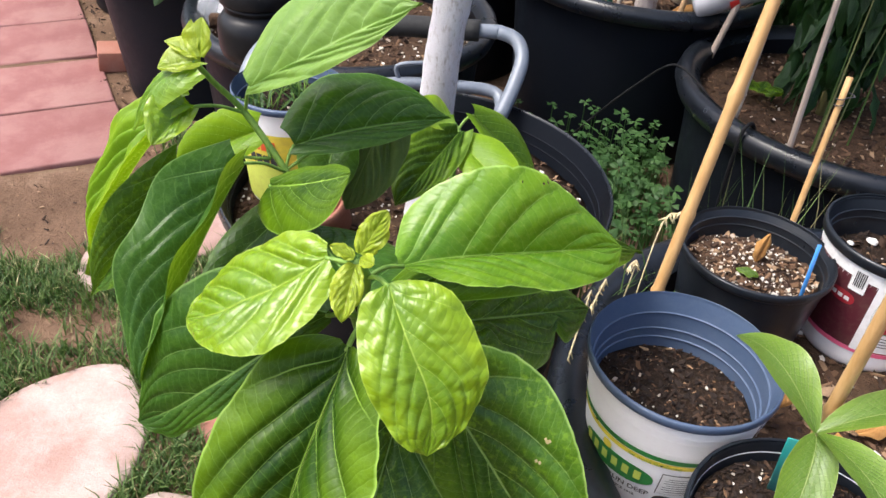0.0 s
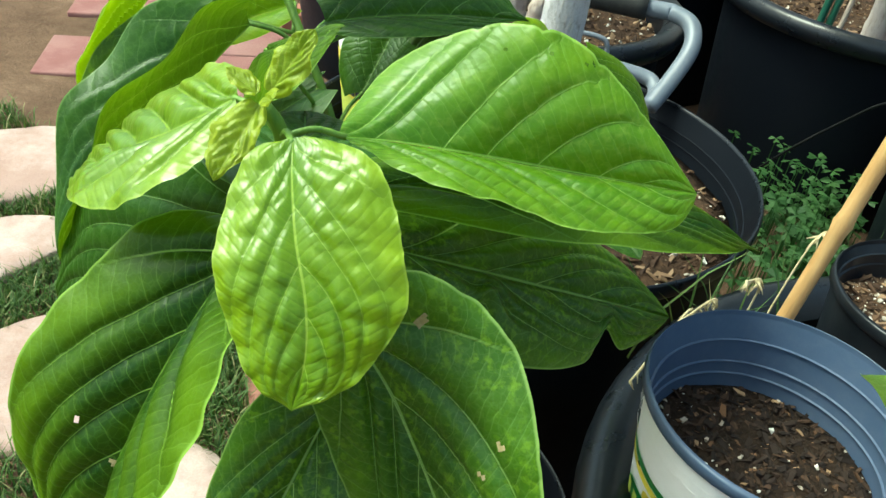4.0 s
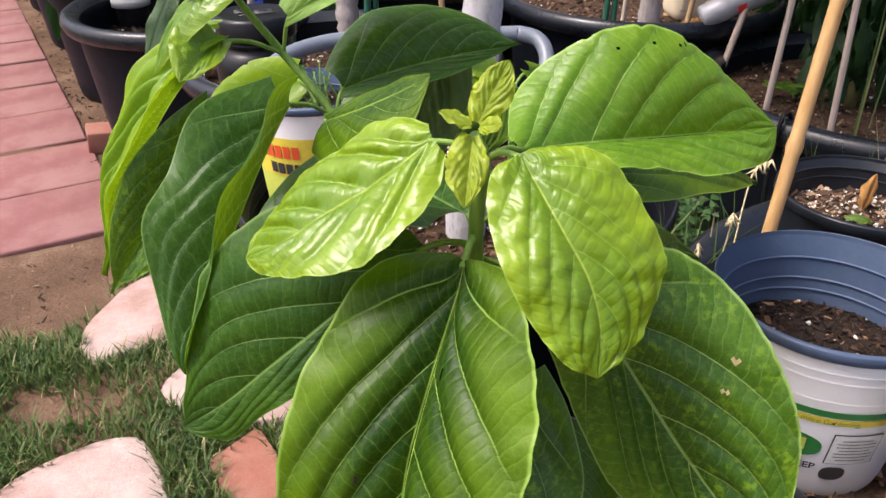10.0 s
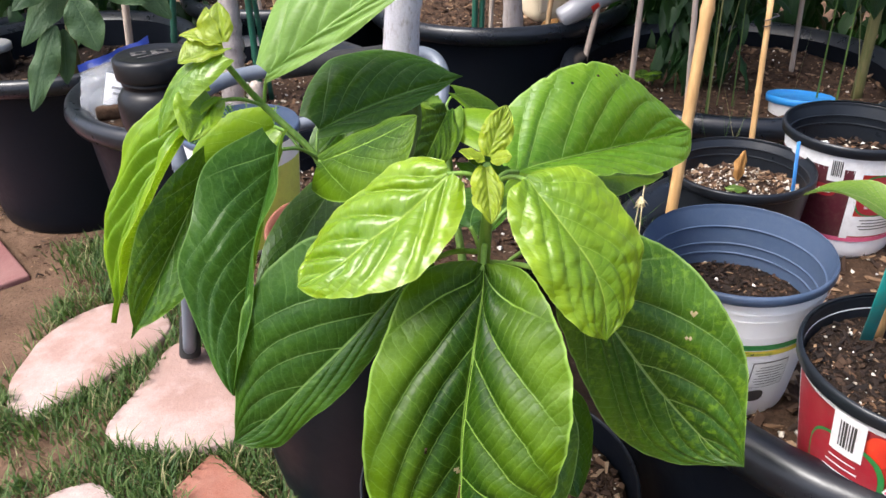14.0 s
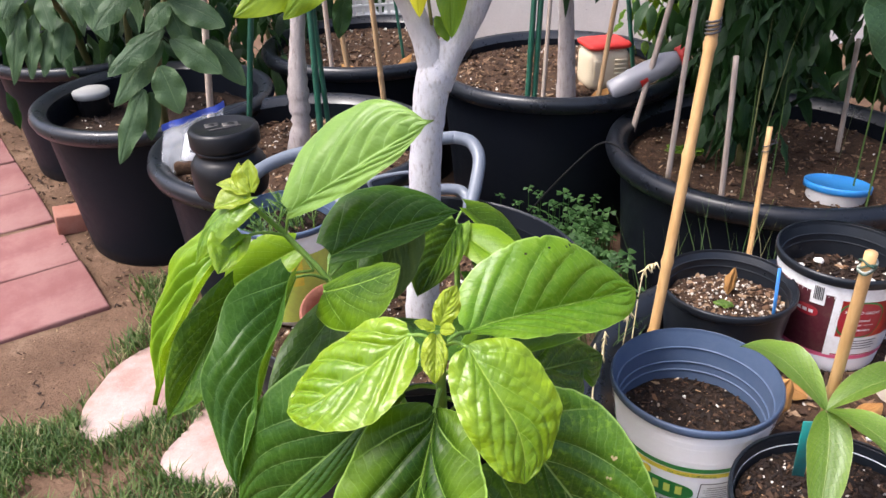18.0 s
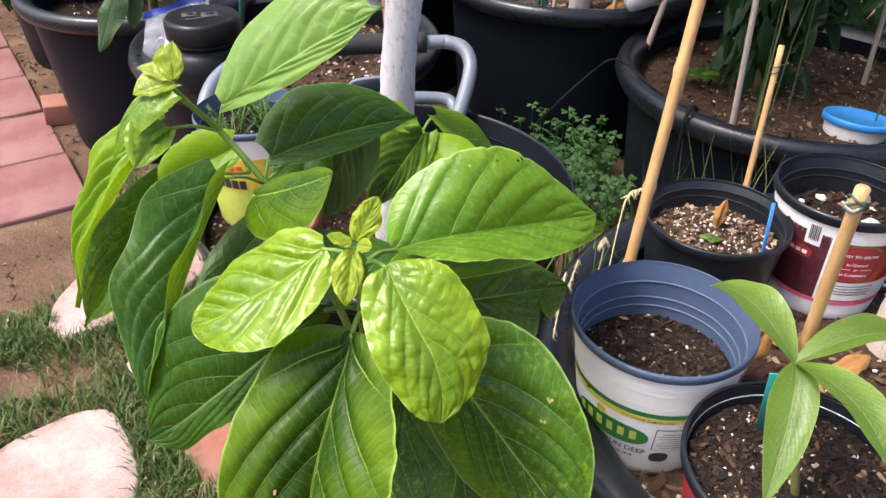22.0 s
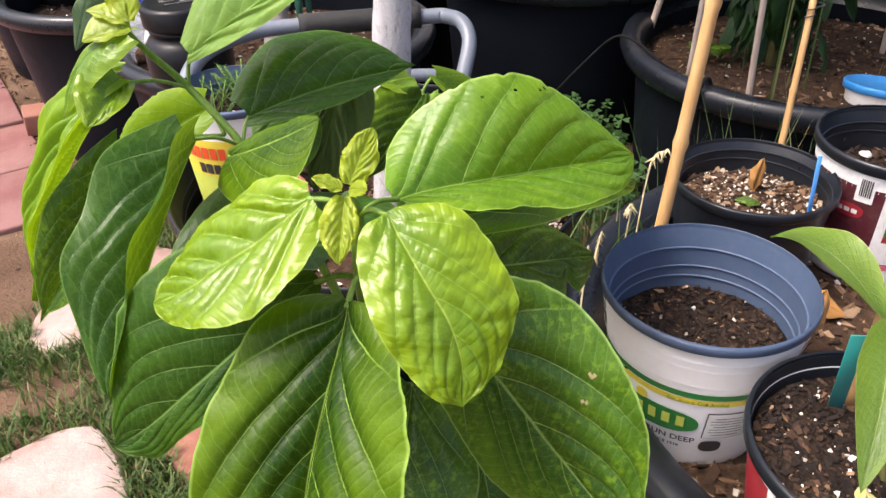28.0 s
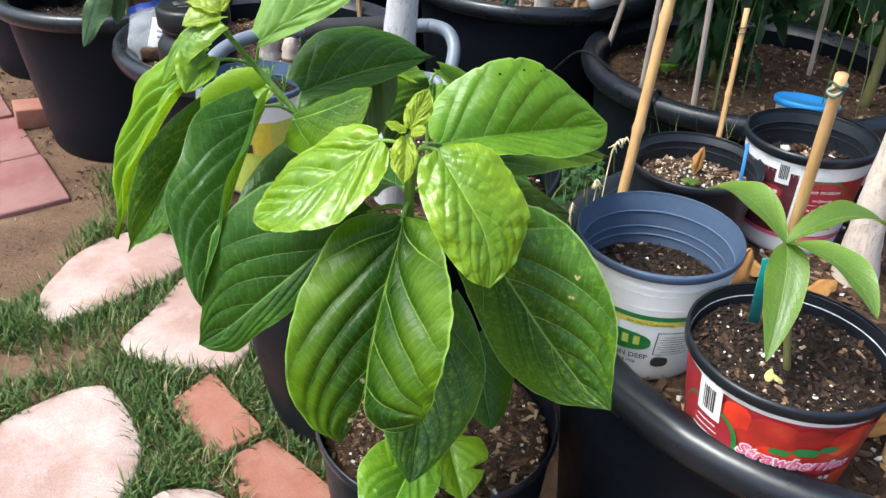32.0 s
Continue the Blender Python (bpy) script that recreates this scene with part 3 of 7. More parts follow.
# ---- leaves ----
def blade(base, tip, left, right, mid=None, at=(0, 0, 0), rows=40, half=10, widest=0.40, lobe=0.10, root=0.35, point=1.9,
          arch=0.10, pucker=0.0, cells=0.0, veins=6, sweep=0.42, wave=0.0, seed=0, torn=0.0, nibble=0.0, curl=(0.0, 0.0), blunt=0.85, fan=False, drip=0.0, holes=()):
    """A leaf blade from its base, its tip and one place on each edge; arch bulges each half, curl rolls an edge down,
    pucker sinks the side veins and cells the cross veins between them."""
    o = Vector(at)
    b, t, l, r = (Vector(p) - o for p in (base, tip, left, right))
    m = Vector(mid) - o if mid is not None else (b + t) * 0.5
    c = 2 * m - (b + t) * 0.5
    length = (t - b).length

    def rib(u):
        return (1 - u) ** 2 * b + 2 * u * (1 - u) * c + u * u * t

    def along(u):
        return (2 * (1 - u) * (c - b) + 2 * u * (t - c)).normalized()

    axis = along(widest)
    sides = []
    for q in (l, r):
        s = q - rib(widest)
        s = s - axis * s.dot(axis)
        sides.append((s.normalized(), s.length))
    nor = axis.cross(sides[0][0] - sides[1][0]).normalized()
    if nor.z < -0.2 or (abs(nor.z) <= 0.2 and nor.y > 0):
        nor = -nor
    rnd = random.Random(seed)
    ph = [rnd.uniform(0, 6.28) for _ in range(6)]
    vein_at = vein_field(rnd, fan, veins, sweep)
    bm = bmesh.new()
    layer = bm.loops.layers.uv.new("blade")
    second = bm.loops.layers.uv.new("veins")
    grid, uvs = [], {}
    for i in range(rows + 1):
        u = i / rows
        tan = along(u)
        if u < widest:
            w = 1 - (1 - root) * (1 - u / widest) ** 2.2
        else:
            x = min(1.0, (u - widest) / (1 - drip - widest))
            w = max(0.0, 1 - x ** point) ** blunt
            if drip and u > 1 - 2 * drip:
                w = max(w, 0.075 * (1 - u) / drip)
        row = []
        for j in range(-half, half + 1):
            s = j / half
            a = abs(s)
            hand = 0 if s <= 0 else 1
            way, wide = sides[hand]
            way = (way - tan * way.dot(tan)).normalized()
            ripple = 1 + 0.025 * math.sin(9 * u + ph[0] + (2 if s > 0 else 0)) + 0.012 * math.sin(23 * u + ph[1])
            if torn and s > 0:
                ripple *= 1 - torn * max(0.0, math.sin(14 * u + ph[2])) ** 6
            if nibble and s < 0:
                ripple *= 1 - nibble * max(0.0, math.sin(41 * u + ph[2])) ** 10 * (1 if u > 0.35 else 0)
            roll = curl[hand] * max(0.0, (a - 0.4) / 0.6) ** 1.7
            p = rib(u) + way * (wide * w * a * ripple * (1 - 0.25 * min(1.0, roll)))
            p = p - tan * (lobe * length * a ** 1.5 * (1 - u) ** 4)
            k = vein_at(u, a, hand)
            q = 12.0 * u + 3.6 * a + 0.37 * math.floor(k)
            f = k - math.floor(k)
            g = f ** 0.75
            quilt = 4 * g * (1 - g) - 0.5
            env = min(1.0, a * 6) * min(1.0, (1 - a) * 1.6 + 0.15) * min(1.0, w * 1.4)
            lift = arch * wide * w * 4 * (a - a * a) + pucker * length * quilt * env * (1 + 0.5 * noise.noise((k * 0.9, s * 3, ph[3])))
            if cells:
                far = noise.voronoi((u * length * 72 + ph[4], s * wide * 72 + ph[3], 0.3))[0]
                lift += cells * length * (min(1.0, (far[1] - far[0]) * 2.2) - 0.5) * min(1.0, a * 5) * min(1.0, w * 1.5)
            lift += (pucker + cells) * length * 0.45 * min(1.0, a * 4) * noise.noise((u * 6 + ph[3], s * 4, ph[4]))
            lift += wave * length * a * a * math.sin(2 * math.pi * 2.3 * u + ph[5] + (1.4 if s > 0 else 0.0)) * w
            lift -= 0.010 * length * math.exp(-(a / 0.06) ** 2) + roll * wide * w * 0.55
            v = bm.verts.new(p + nor * lift)
            uvs[v] = ((u, s), (k, q))
            row.append(v)
        grid.append(row)
    for a, b2 in zip(grid, grid[1:]):
        for k in range(2 * half):
            f = bm.faces.new((a[k], a[k + 1], b2[k + 1], b2[k]))
            for lp in f.loops:
                lp[layer].uv, lp[second].uv = uvs[lp.vert]
    if holes:
        bm.faces.ensure_lookup_table()
        bmesh.ops.delete(bm, geom=[bm.faces[int(u * rows) * 2 * half + int((s + 1) * half)] for u, s in holes], context="FACES_ONLY")
    bmesh.ops.remove_doubles(bm, verts=[v for v in grid[-1] if v.is_valid], dist=1e-5)
    return bm


def along_curve(points, rows):
    """Places at even steps of length on a smooth curve through the points."""
    pts = spline(points, 10)
    far = [0.0]
    for a, b in zip(pts, pts[1:]):
        far.append(far[-1] + (b - a).length)
    out, k = [], 0
    for i in range(rows + 1):
        want = far[-1] * i / rows
        while k < len(far) - 2 and far[k + 1] < want:
            k += 1
        out.append(pts[k].lerp(pts[k + 1], min(1.0, (want - far[k]) / max(1e-9, far[k + 1] - far[k]))))
    return out


def vein_field(rnd, fan, veins, sweep):
    """Where the side veins leave the midrib and how far each climbs; gives the vein number at a place of the blade."""
    starts = []
    for s in (0, 1):
        if fan:
            us = [-0.30, 0.0] + [x + rnd.uniform(-0.018, 0.018) for x in (0.085, 0.26, 0.45, 0.64, 0.82)] + [1.05, 1.3]
            ends = [0.02] + [x + rnd.uniform(-0.03, 0.03) for x in (0.36, 0.72, 0.90)] + [1.00, 1.06, 1.12, 1.22, 1.45]
            climb = [e - x for e, x in zip(ends, us)]
        else:
            us = [-0.30, 0.0] + [0.88 * ((k + 0.75 + rnd.uniform(-0.16, 0.16)) / veins) ** 0.95 for k in range(int(veins))] + [1.05, 1.3]
            climb = [sweep * (1.0 - 0.35 * max(0.0, x)) * rnd.uniform(0.9, 1.1) for x in us]
        starts.append((us, climb))

    def vein_at(u, a, s):
        us, climb = starts[s]
        run = a ** 1.08
        low = us[0] + climb[0] * run
        for k in range(1, len(us)):
            high = us[k] + climb[k] * run
            if u < high:
                return k - 1 + max(0.0, (u - low) / max(1e-4, high - low))
            low = high
        return len(us) - 1.0

    return vein_at


def moulded(base, tip, face, rib, left, right, at=(0, 0, 0), inner=None, rows=100, half=34, arch=0.05, quilt=0.0016, cells=0.0, cell=70.0, wave=0.0012,
            veins=5, sweep=0.45, fan=True, seed=0, holes=(), nibble=0.0, scars=()):
    """A leaf blade between its midrib and its two edges, which are smooth curves given in millimetres along the leaf, across it and out of it.
    Where the leaf is split along the midrib, inner is the torn edge of the left half. Gives the blade and its dry scars."""
    o = Vector(at)
    b, t = Vector(base) - o, Vector(tip) - o
    ax = (t - b).normalized()
    up = Vector(face)
    up = (up - ax * up.dot(ax)).normalized()
    ay = up.cross(ax)
    place = lambda q: b + (ax * q[0] + ay * q[1] + up * q[2]) * 0.001
    mid = along_curve([place(q) for q in rib], rows)
    edges = [along_curve([place(q) for q in side], rows) for side in (left, right)]
    torn = along_curve([place(q) for q in inner], rows) if inner else mid
    rnd = random.Random(seed)
    ph = [rnd.uniform(0, 6.28) for _ in range(6)]
    vein_at = vein_field(rnd, fan, veins, sweep)
    length = (t - b).length
    bm, dried = bmesh.new(), [bmesh.new() for _ in scars]
    layers = [bm.loops.layers.uv.new(nm) for nm in ("blade", "veins")]
    for hand in (0, 1):
        core = torn if hand == 0 else mid
        grid, uvs = [], {}
        for i in range(rows + 1):
            u = i / rows
            out = edges[hand][i] - core[i]
            wide = out.length
            tan = (mid[min(i + 1, rows)] - mid[max(i - 1, 0)]).normalized()
            nor = tan.cross(out).normalized() * (1 if hand == 0 else -1) if wide > 1e-5 else up
            if nor.dot(up) < 0:
                nor = -nor
            row = []
            for j in range(half + 1):
                a = j / half
                fade = min(1.0, wide / 0.012)
                k = vein_at(u, a, hand)
                q = 22.0 * u + 5.0 * a + 0.37 * math.floor(k)
                f = k - math.floor(k)
                bulge = math.sin(math.pi * f) ** 0.7 - 0.55
                env = min(1.0, a * 5) * min(1.0, (1 - a) * 2.2 + 0.2) * fade
                lift = arch * wide * 4 * (a - a * a) + quilt * bulge * env * min(1.0, wide / 0.034) * (1 + 0.4 * noise.noise((k * 1.3, a * 3 + hand * 9, ph[3])))
                p = core[i] + out * (a * (1 + 0.012 * noise.noise((u * 30, hand * 5, ph[0])) * a))
                if cells:
                    w = Vector((noise.noise(p * 60), noise.noise(p * 60 + Vector((7, 3, 1))), 0)) * 0.45
                    far = noise.voronoi((p.x * cell + ph[4] + w.x, p.y * cell + w.y, p.z * cell + ph[3]))[0]
                    lift += cells * (min(1.0, (far[1] - far[0]) * 2.0) ** 0.7 - 0.5) * min(1.0, a * 4) * fade
                lift += (quilt + cells) * 0.35 * min(1.0, a * 4) * noise.noise((u * 7 + ph[3], a * 4 + hand * 6, ph[4])) * fade
                lift += wave * a * a * math.sin(6.283 * 2.6 * u + ph[5] + 1.7 * hand) * fade
                lift += wave * 0.5 * a ** 4 * math.sin(6.283 * 9.0 * u + ph[1] + hand) * fade
                lift -= 0.0005 * math.exp(-(a / 0.05) ** 2) * fade
                if nibble and hand == 0 and 0.35 < u < 0.8:
                    p = p - out * a * nibble * max(0.0, math.sin(47 * u + ph[2])) ** 10
                v = bm.verts.new(p + nor * lift)
                uvs[v] = ((u, a if hand else -a), (k, q))
                row.append(v)
            grid.append(row)
        for i, (g, h) in enumerate(zip(grid, grid[1:])):
            for j in range(half):
                u, s = (i + 0.5) / rows, (j + 0.5) / half * (1 if hand else -1)
                if any(abs(u - hu) < 0.55 / rows and abs(s - hs) < 0.55 / half for hu, hs in holes):
                    continue
                loop = (g[j], g[j + 1], h[j + 1], h[j]) if hand else (g[j], h[j], h[j + 1], g[j + 1])
                fc = bm.faces.new(loop)
                for lp in fc.loops:
                    lp[layers[0]].uv, lp[layers[1]].uv = uvs[lp.vert]
                for dry, (su, ss, size) in zip(dried, scars):
                    if ((u - su) * length * 1.3) ** 2 + ((s - ss) * (edges[hand][i] - core[i]).length * 0.7) ** 2 < (size * (1 + 0.9 * noise.noise((u * 90, s * 30, 3)))) ** 2:
                        dry.faces.new([dry.verts.new(w.co + up * 0.0004) for w in loop])
    bmesh.ops.remove_doubles(bm, verts=bm.verts, dist=2e-5)
    for dry in dried:
        bmesh.ops.remove_doubles(dry, verts=dry.verts, dist=2e-5)
    return bm, dried


def stalk(a, b, radius, at, sag=0.01, bm=None, seg=8):
    a, b, o = Vector(a), Vector(b), Vector(at)
    m = (a + b) * 0.5 + Vector((0, 0, sag))
    return tube([q - o for q in spline([a, m, b], 5)], radius, seg, bm)


def leaf_part(name, plant, at, material, base, tip, left, right, stem_at=None, thick=0.0015, label="", **kw):
    ob = part(name, blade(base, tip, left, right, at=at, **kw), material, plant, label)
    if stem_at is not None:
        part("leaf_stalk", stalk(stem_at, base, thick, at, 0.004), M["stem"], ob)
    return ob


def simple_blade(length, width, droop=0.2, rows=10, half=3, seed=0, widest=0.45, **kw):
    """A leaf at the origin that points along +x."""
    return blade((0, 0, 0), (length, 0, -droop * length), (length * widest, width / 2, -droop * length * 0.2), (length * widest, -width / 2, -droop * length * 0.2),
                 mid=(length * 0.5, 0, 0.06 * length - droop * length * 0.3), rows=rows, half=half, seed=seed, widest=widest, **kw)


# ---- ground ----
def hill(x, y):
    return 0.010 * noise.noise((x * 3, y * 3, 0)) + 0.004 * noise.noise((x * 14, y * 14, 3))


ROW_DIR = Vector((-0.446, 0.895, 0)).normalized()
COL_DIR = Vector((-0.895, -0.446, 0)).normalized()
CORNER = Vector((-0.689, 1.720, 0))
PITCH = 0.309

FLAGS = [  # outlines of the stepping stones
    [(-0.68, 1.29), (-0.63, 1.18), (-0.50, 1.26), (-0.37, 1.37), (-0.38, 1.48), (-0.53, 1.55), (-0.63, 1.45)],
    [(-0.50, 1.11), (-0.42, 1.04), (-0.25, 1.00), (-0.22, 1.14), (-0.30, 1.30), (-0.37, 1.36), (-0.43, 1.22)],
    [(-0.78, 0.72), (-0.69, 0.88), (-0.57, 0.99), (-0.48, 1.01), (-0.43, 0.92), (-0.39, 0.80), (-0.45, 0.66), (-0.62, 0.60)],
    [(-1.30, 1.15), (-1.12, 1.36), (-0.97, 1.43), (-0.87, 1.41), (-0.86, 1.27), (-0.93, 1.11), (-1.10, 1.00)],
    [(-1.02, 0.90), (-0.92, 1.08), (-0.79, 1.12), (-0.76, 1.08), (-0.80, 0.91), (-0.88, 0.76), (-1.00, 0.74)],
    [(-0.40, 0.70), (-0.36, 0.75), (-0.27, 0.73), (-0.20, 0.62), (-0.26, 0.52), (-0.38, 0.55)],
]
TILES = [
    [(-0.372, 0.935), (-0.304, 1.011), (-0.206, 0.845), (-0.284, 0.804)],
    [(-0.262, 0.795), (-0.203, 0.832), (-0.150, 0.768), (-0.098, 0.700), (-0.095, 0.650), (-0.225, 0.640)],
]


def inside(poly, x, y, grow=0.0):
    cx = sum(p[0] for p in poly) / len(poly)
    cy = sum(p[1] for p in poly) / len(poly)
    hit = False
    for (ax, ay), (bx, by) in zip(poly, poly[1:] + poly[:1]):
        ax, ay, bx, by = ax + (ax - cx) * grow, ay + (ay - cy) * grow, bx + (bx - cx) * grow, by + (by - cy) * grow
        if (ay > y) != (by > y) and x < (bx - ax) * (y - ay) / (by - ay) + ax:
            hit = not hit
    return hit


def make_ground():
    xs = [-400, -60, -12, -5] + [-3 + 0.05 * i for i in range(101)] + [5, 12, 60, 400]
    ys = [-400, -60, -12, -3] + [-1 + 0.05 * i for i in range(121)] + [8, 14, 60, 400]
    verts = [(x, y, hill(x, y) if abs(x) < 4 and abs(y) < 6 else 0.0) for y in ys for x in xs]
    w = len(xs)
    faces = [(j * w + i, j * w + i + 1, (j + 1) * w + i + 1, (j + 1) * w + i) for j in range(len(ys) - 1) for i in range(w - 1)]
    ob = joined("ground", verts, faces, M["earth"], None, True)
    tagged(ob, "bare sandy brown earth between paving and pots", "ground", kind="structure")


make_ground()


def slab(poly, top, thick, rounds, rough, seed, drop=0.006):
    """A flat stone with softened outline and edge."""
    rnd = random.Random(seed)
    pts = [Vector((x, y, 0)) for x, y in poly]
    cut = 0.25 if rounds > 0 else 0.07
    for _ in range(abs(rounds)):
        nxt = []
        for a, b in zip(pts, pts[1:] + pts[:1]):
            nxt += [a.lerp(b, cut), a.lerp(b, 1 - cut)]
        pts = nxt
    mid = sum(pts, Vector()) / len(pts)
    pts = [p + (p - mid).normalized() * rough * noise.noise((p.x * 17, p.y * 17, seed)) for p in pts]
    bm = bmesh.new()
    rings = []
    for grow, z in ((1.0, top - thick), (1.0, top - drop * 1.6), (0.985, top - drop * 0.5), (0.955, top), (0.6, top), (0.25, top)):
        rings.append([bm.verts.new(((mid + (p - mid) * grow).x, (mid + (p - mid) * grow).y,
                                    z + (rough * 0.35 * noise.noise((p.x * 9 * grow, p.y * 9, seed + 7)) if z == top else 0))) for p in pts])
    n = len(pts)
    for lo, hi in zip(rings, rings[1:]):
        for i in range(n):
            bm.faces.new((lo[i], lo[(i + 1) % n], hi[(i + 1) % n], hi[i]))
    bm.faces.new(rings[-1])
    bmesh.ops.recalc_face_normals(bm, faces=bm.faces)
    return bm


for k, poly in enumerate(FLAGS):
    ob = part("stepping_stone", slab(poly, 0.017, 0.05, 3, 0.008, k), M["flag"])
    tagged(ob, "pale pink irregular flagstone set in patchy grass", "stone", "stepping stones in the grass")
for k, poly in enumerate(TILES):
    ob = part("terracotta_tile", slab(poly, 0.016, 0.04, -1, 0.002, 20 + k, 0.004), M["terracotta"], sharp=40)
    tagged(ob, "broken orange terracotta tile lying in the grass", "tile", "broken terracotta tiles")


# ---- pots ----
def pot(name, x, y, rim_z, radius, foot_z, foot_r, material, label, lip=0.022, wall=0.006, group="", inner=None, grooves=(), wobble=0.0, rolled=True, category="plant pot"):
    """A tapered nursery pot with a lip; heights are measured from its foot."""
    h = rim_z - foot_z
    root = thing(name, (x, y, foot_z), label, category, group)
    neck = radius - lip * (0.75 if rolled else 0.22)

    def r_at(z):
        return foot_r + (neck - foot_r) * z / h

    prof = [(0.0, 0.004), (foot_r - 0.012, 0.004), (foot_r - 0.004, 0.0), (foot_r, 0.006)]
    prof += [(r_at(h * f), h * f) for f in (0.1, 0.25, 0.4, 0.55, 0.7, 0.8, 0.88)]
    prof.append((r_at(h - lip), h - lip))
    body = part("body", lathe(prof, 64, wobble=wobble), material, root)
    if rolled:
        lipp = [(neck - 0.002, h - lip * 1.25), (radius - lip * 0.2, h - lip * 1.05), (radius, h - lip * 0.6), (radius - lip * 0.12, h - lip * 0.18), (radius - lip * 0.4, h),
                (radius - lip * 0.8, h - lip * 0.1), (radius - lip - wall, h - lip * 0.5)]
    else:
        lipp = [(neck - 0.0005, h - lip * 1.1), (radius - 0.002, h - lip), (radius, h - lip * 0.85), (radius - 0.0003, h - 0.003), (radius - 0.002, h), (radius - wall * 0.8, h - 0.001), (radius - wall, h - 0.004)]
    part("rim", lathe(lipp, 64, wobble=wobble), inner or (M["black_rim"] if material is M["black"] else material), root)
    last = lipp[-1]
    ins = [last]
    for g in grooves:
        gz = h - g
        ins += [(r_at(gz + 0.0010) - wall, gz + 0.0010), (r_at(gz) - wall - 0.0013, gz + 0.0004), (r_at(gz) - wall - 0.0013, gz - 0.0004), (r_at(gz - 0.0010) - wall, gz - 0.0010)]
    ins += [(r_at(h * 0.35) - wall, h * 0.35), (r_at(0.012) - wall, 0.012), (0.0, 0.012)]
    part("lining", lathe(ins, 64, wobble=wobble), inner or material, root, sharp=24)
    return root


def scatter(cx, cy, z, radius, count, size, seed, verts, faces, flat=0.45, long=2.2):
    """Small uneven lumps on a disc."""
    rnd = random.Random(seed)
    cube = [(-1, -1, -1), (1, -1, -1), (1, 1, -1), (-1, 1, -1), (-1, -1, 1), (1, -1, 1), (1, 1, 1), (-1, 1, 1)]
    quads = [(0, 3, 2, 1), (4, 5, 6, 7), (0, 1, 5, 4), (1, 2, 6, 5), (2, 3, 7, 6), (3, 0, 4, 7)]
    for _ in range(count):
        rr, aa = radius * math.sqrt(rnd.random()), rnd.uniform(0, 6.283)
        px, py = cx + rr * math.cos(aa), cy + rr * math.sin(aa)
        s = size * (0.35 + 1.25 * rnd.random() ** 2.2)
        m = Matrix.LocRotScale((px, py, z + heap(px, py, z) + s * flat * 0.35), Euler((rnd.uniform(-0.7, 0.7), rnd.uniform(-0.7, 0.7), rnd.uniform(0, 6.28))),
                               (s * rnd.uniform(0.7, long), s * rnd.uniform(0.35, 0.9) * (1.0 if long > 2 else 1.3), s * flat * rnd.uniform(0.3, 1.0)))
        k = len(verts)
        verts += [tuple(m @ Vector((a * rnd.uniform(0.15, 0.62), b * rnd.uniform(0.15, 0.62), c * rnd.uniform(0.2, 0.6)))) for a, b, c in cube]
        faces += [tuple(k + q for q in f) for f in quads]


def heap(x, y, z):
    return 0.006 * noise.noise((x * 18, y * 18, z * 5)) + 0.003 * noise.noise((x * 60, y * 60, z))


def soil(x, y, z, radius, kind, bark, white, size, label, seed, dome=0.0):
    """Soil that fills a pot, with its chips of bark and grains of perlite."""
    bm = bmesh.new()
    rings = []
    n = 40
    for k in range(9):
        r = radius * k / 8
        rings.append([bm.verts.new((r * math.cos(6.2832 * i / n), r * math.sin(6.2832 * i / n),
                                    heap(x + r * math.cos(6.2832 * i / n), y + r * math.sin(6.2832 * i / n), z) + dome * (1 - (k / 8) ** 2))) for i in range(n)] if k else [bm.verts.new((0, 0, heap(x, y, z) + dome))])
    for i in range(n):
        bm.faces.new((rings[0][0], rings[1][i], rings[1][(i + 1) % n]))
    for a, b in zip(rings[1:], rings[2:]):
        for i in range(n):
            bm.faces.new((a[i], b[i], b[(i + 1) % n], a[(i + 1) % n]))
    low = [bm.verts.new((v.co.x * 0.82, v.co.y * 0.82, -0.03)) for v in rings[-1]]
    for i in range(n):
        bm.faces.new((rings[-1][i], low[i], low[(i + 1) % n], rings[-1][(i + 1) % n]))
    ob = part("potting_soil", bm, M[kind])
    ob.location = (x, y, z)
    tagged(ob, label, "soil", kind="stuff")
    for nm, count, s, fl, sd in (("bark_chips", bark, size, 0.4, 1), ("perlite", white, size * 0.55, 0.9, 2)):
        if not count:
            continue
        vs, fs = [], []
        scatter(x, y, z, radius * 0.97, count, s, seed * 7 + sd, vs, fs, fl, 2.2 if sd == 1 else 1.25)
        chip = joined(nm, [(a - x, b - y, c - z + dome * 0.6) for a, b, c in vs], fs, M["dark_chips" if kind == "soil_dark" and nm == "bark_chips" else nm], ob)
        tagged(chip, kind="stuff")
    return ob


# hero pot, the large planter beside it, the pot behind it and the row at the back
pot("nursery_pot", 0.022, 0.515, 0.350, 0.140, 0.0, 0.112, M["black"], "black plastic nursery pot that holds the broad-leaved plant", 0.014, 0.004, rolled=False)
soil(0.022, 0.515, 0.318, 0.130, "soil_brown", 2600, 260, 0.0066, "dark bark and perlite potting mix in a black pot", 1)
pot("planter_tub", 0.502, 0.507, 0.488, 0.359, 0.0, 0.290, M["black"], "large black plastic tub planter with a thick rolled rim", 0.040, 0.008)
soil(0.502, 0.507, 0.430, 0.318, "soil_brown", 2800, 320, 0.0095, "brown bark mulch with fallen leaves in the tub", 2)
pot("planter_tub", 0.006, 0.955, 0.470, 0.275, 0.0, 0.205, M["black"], "large black nursery tub round the whitewashed trunk", 0.020, 0.005, rolled=False, grooves=(0.03, 0.045))
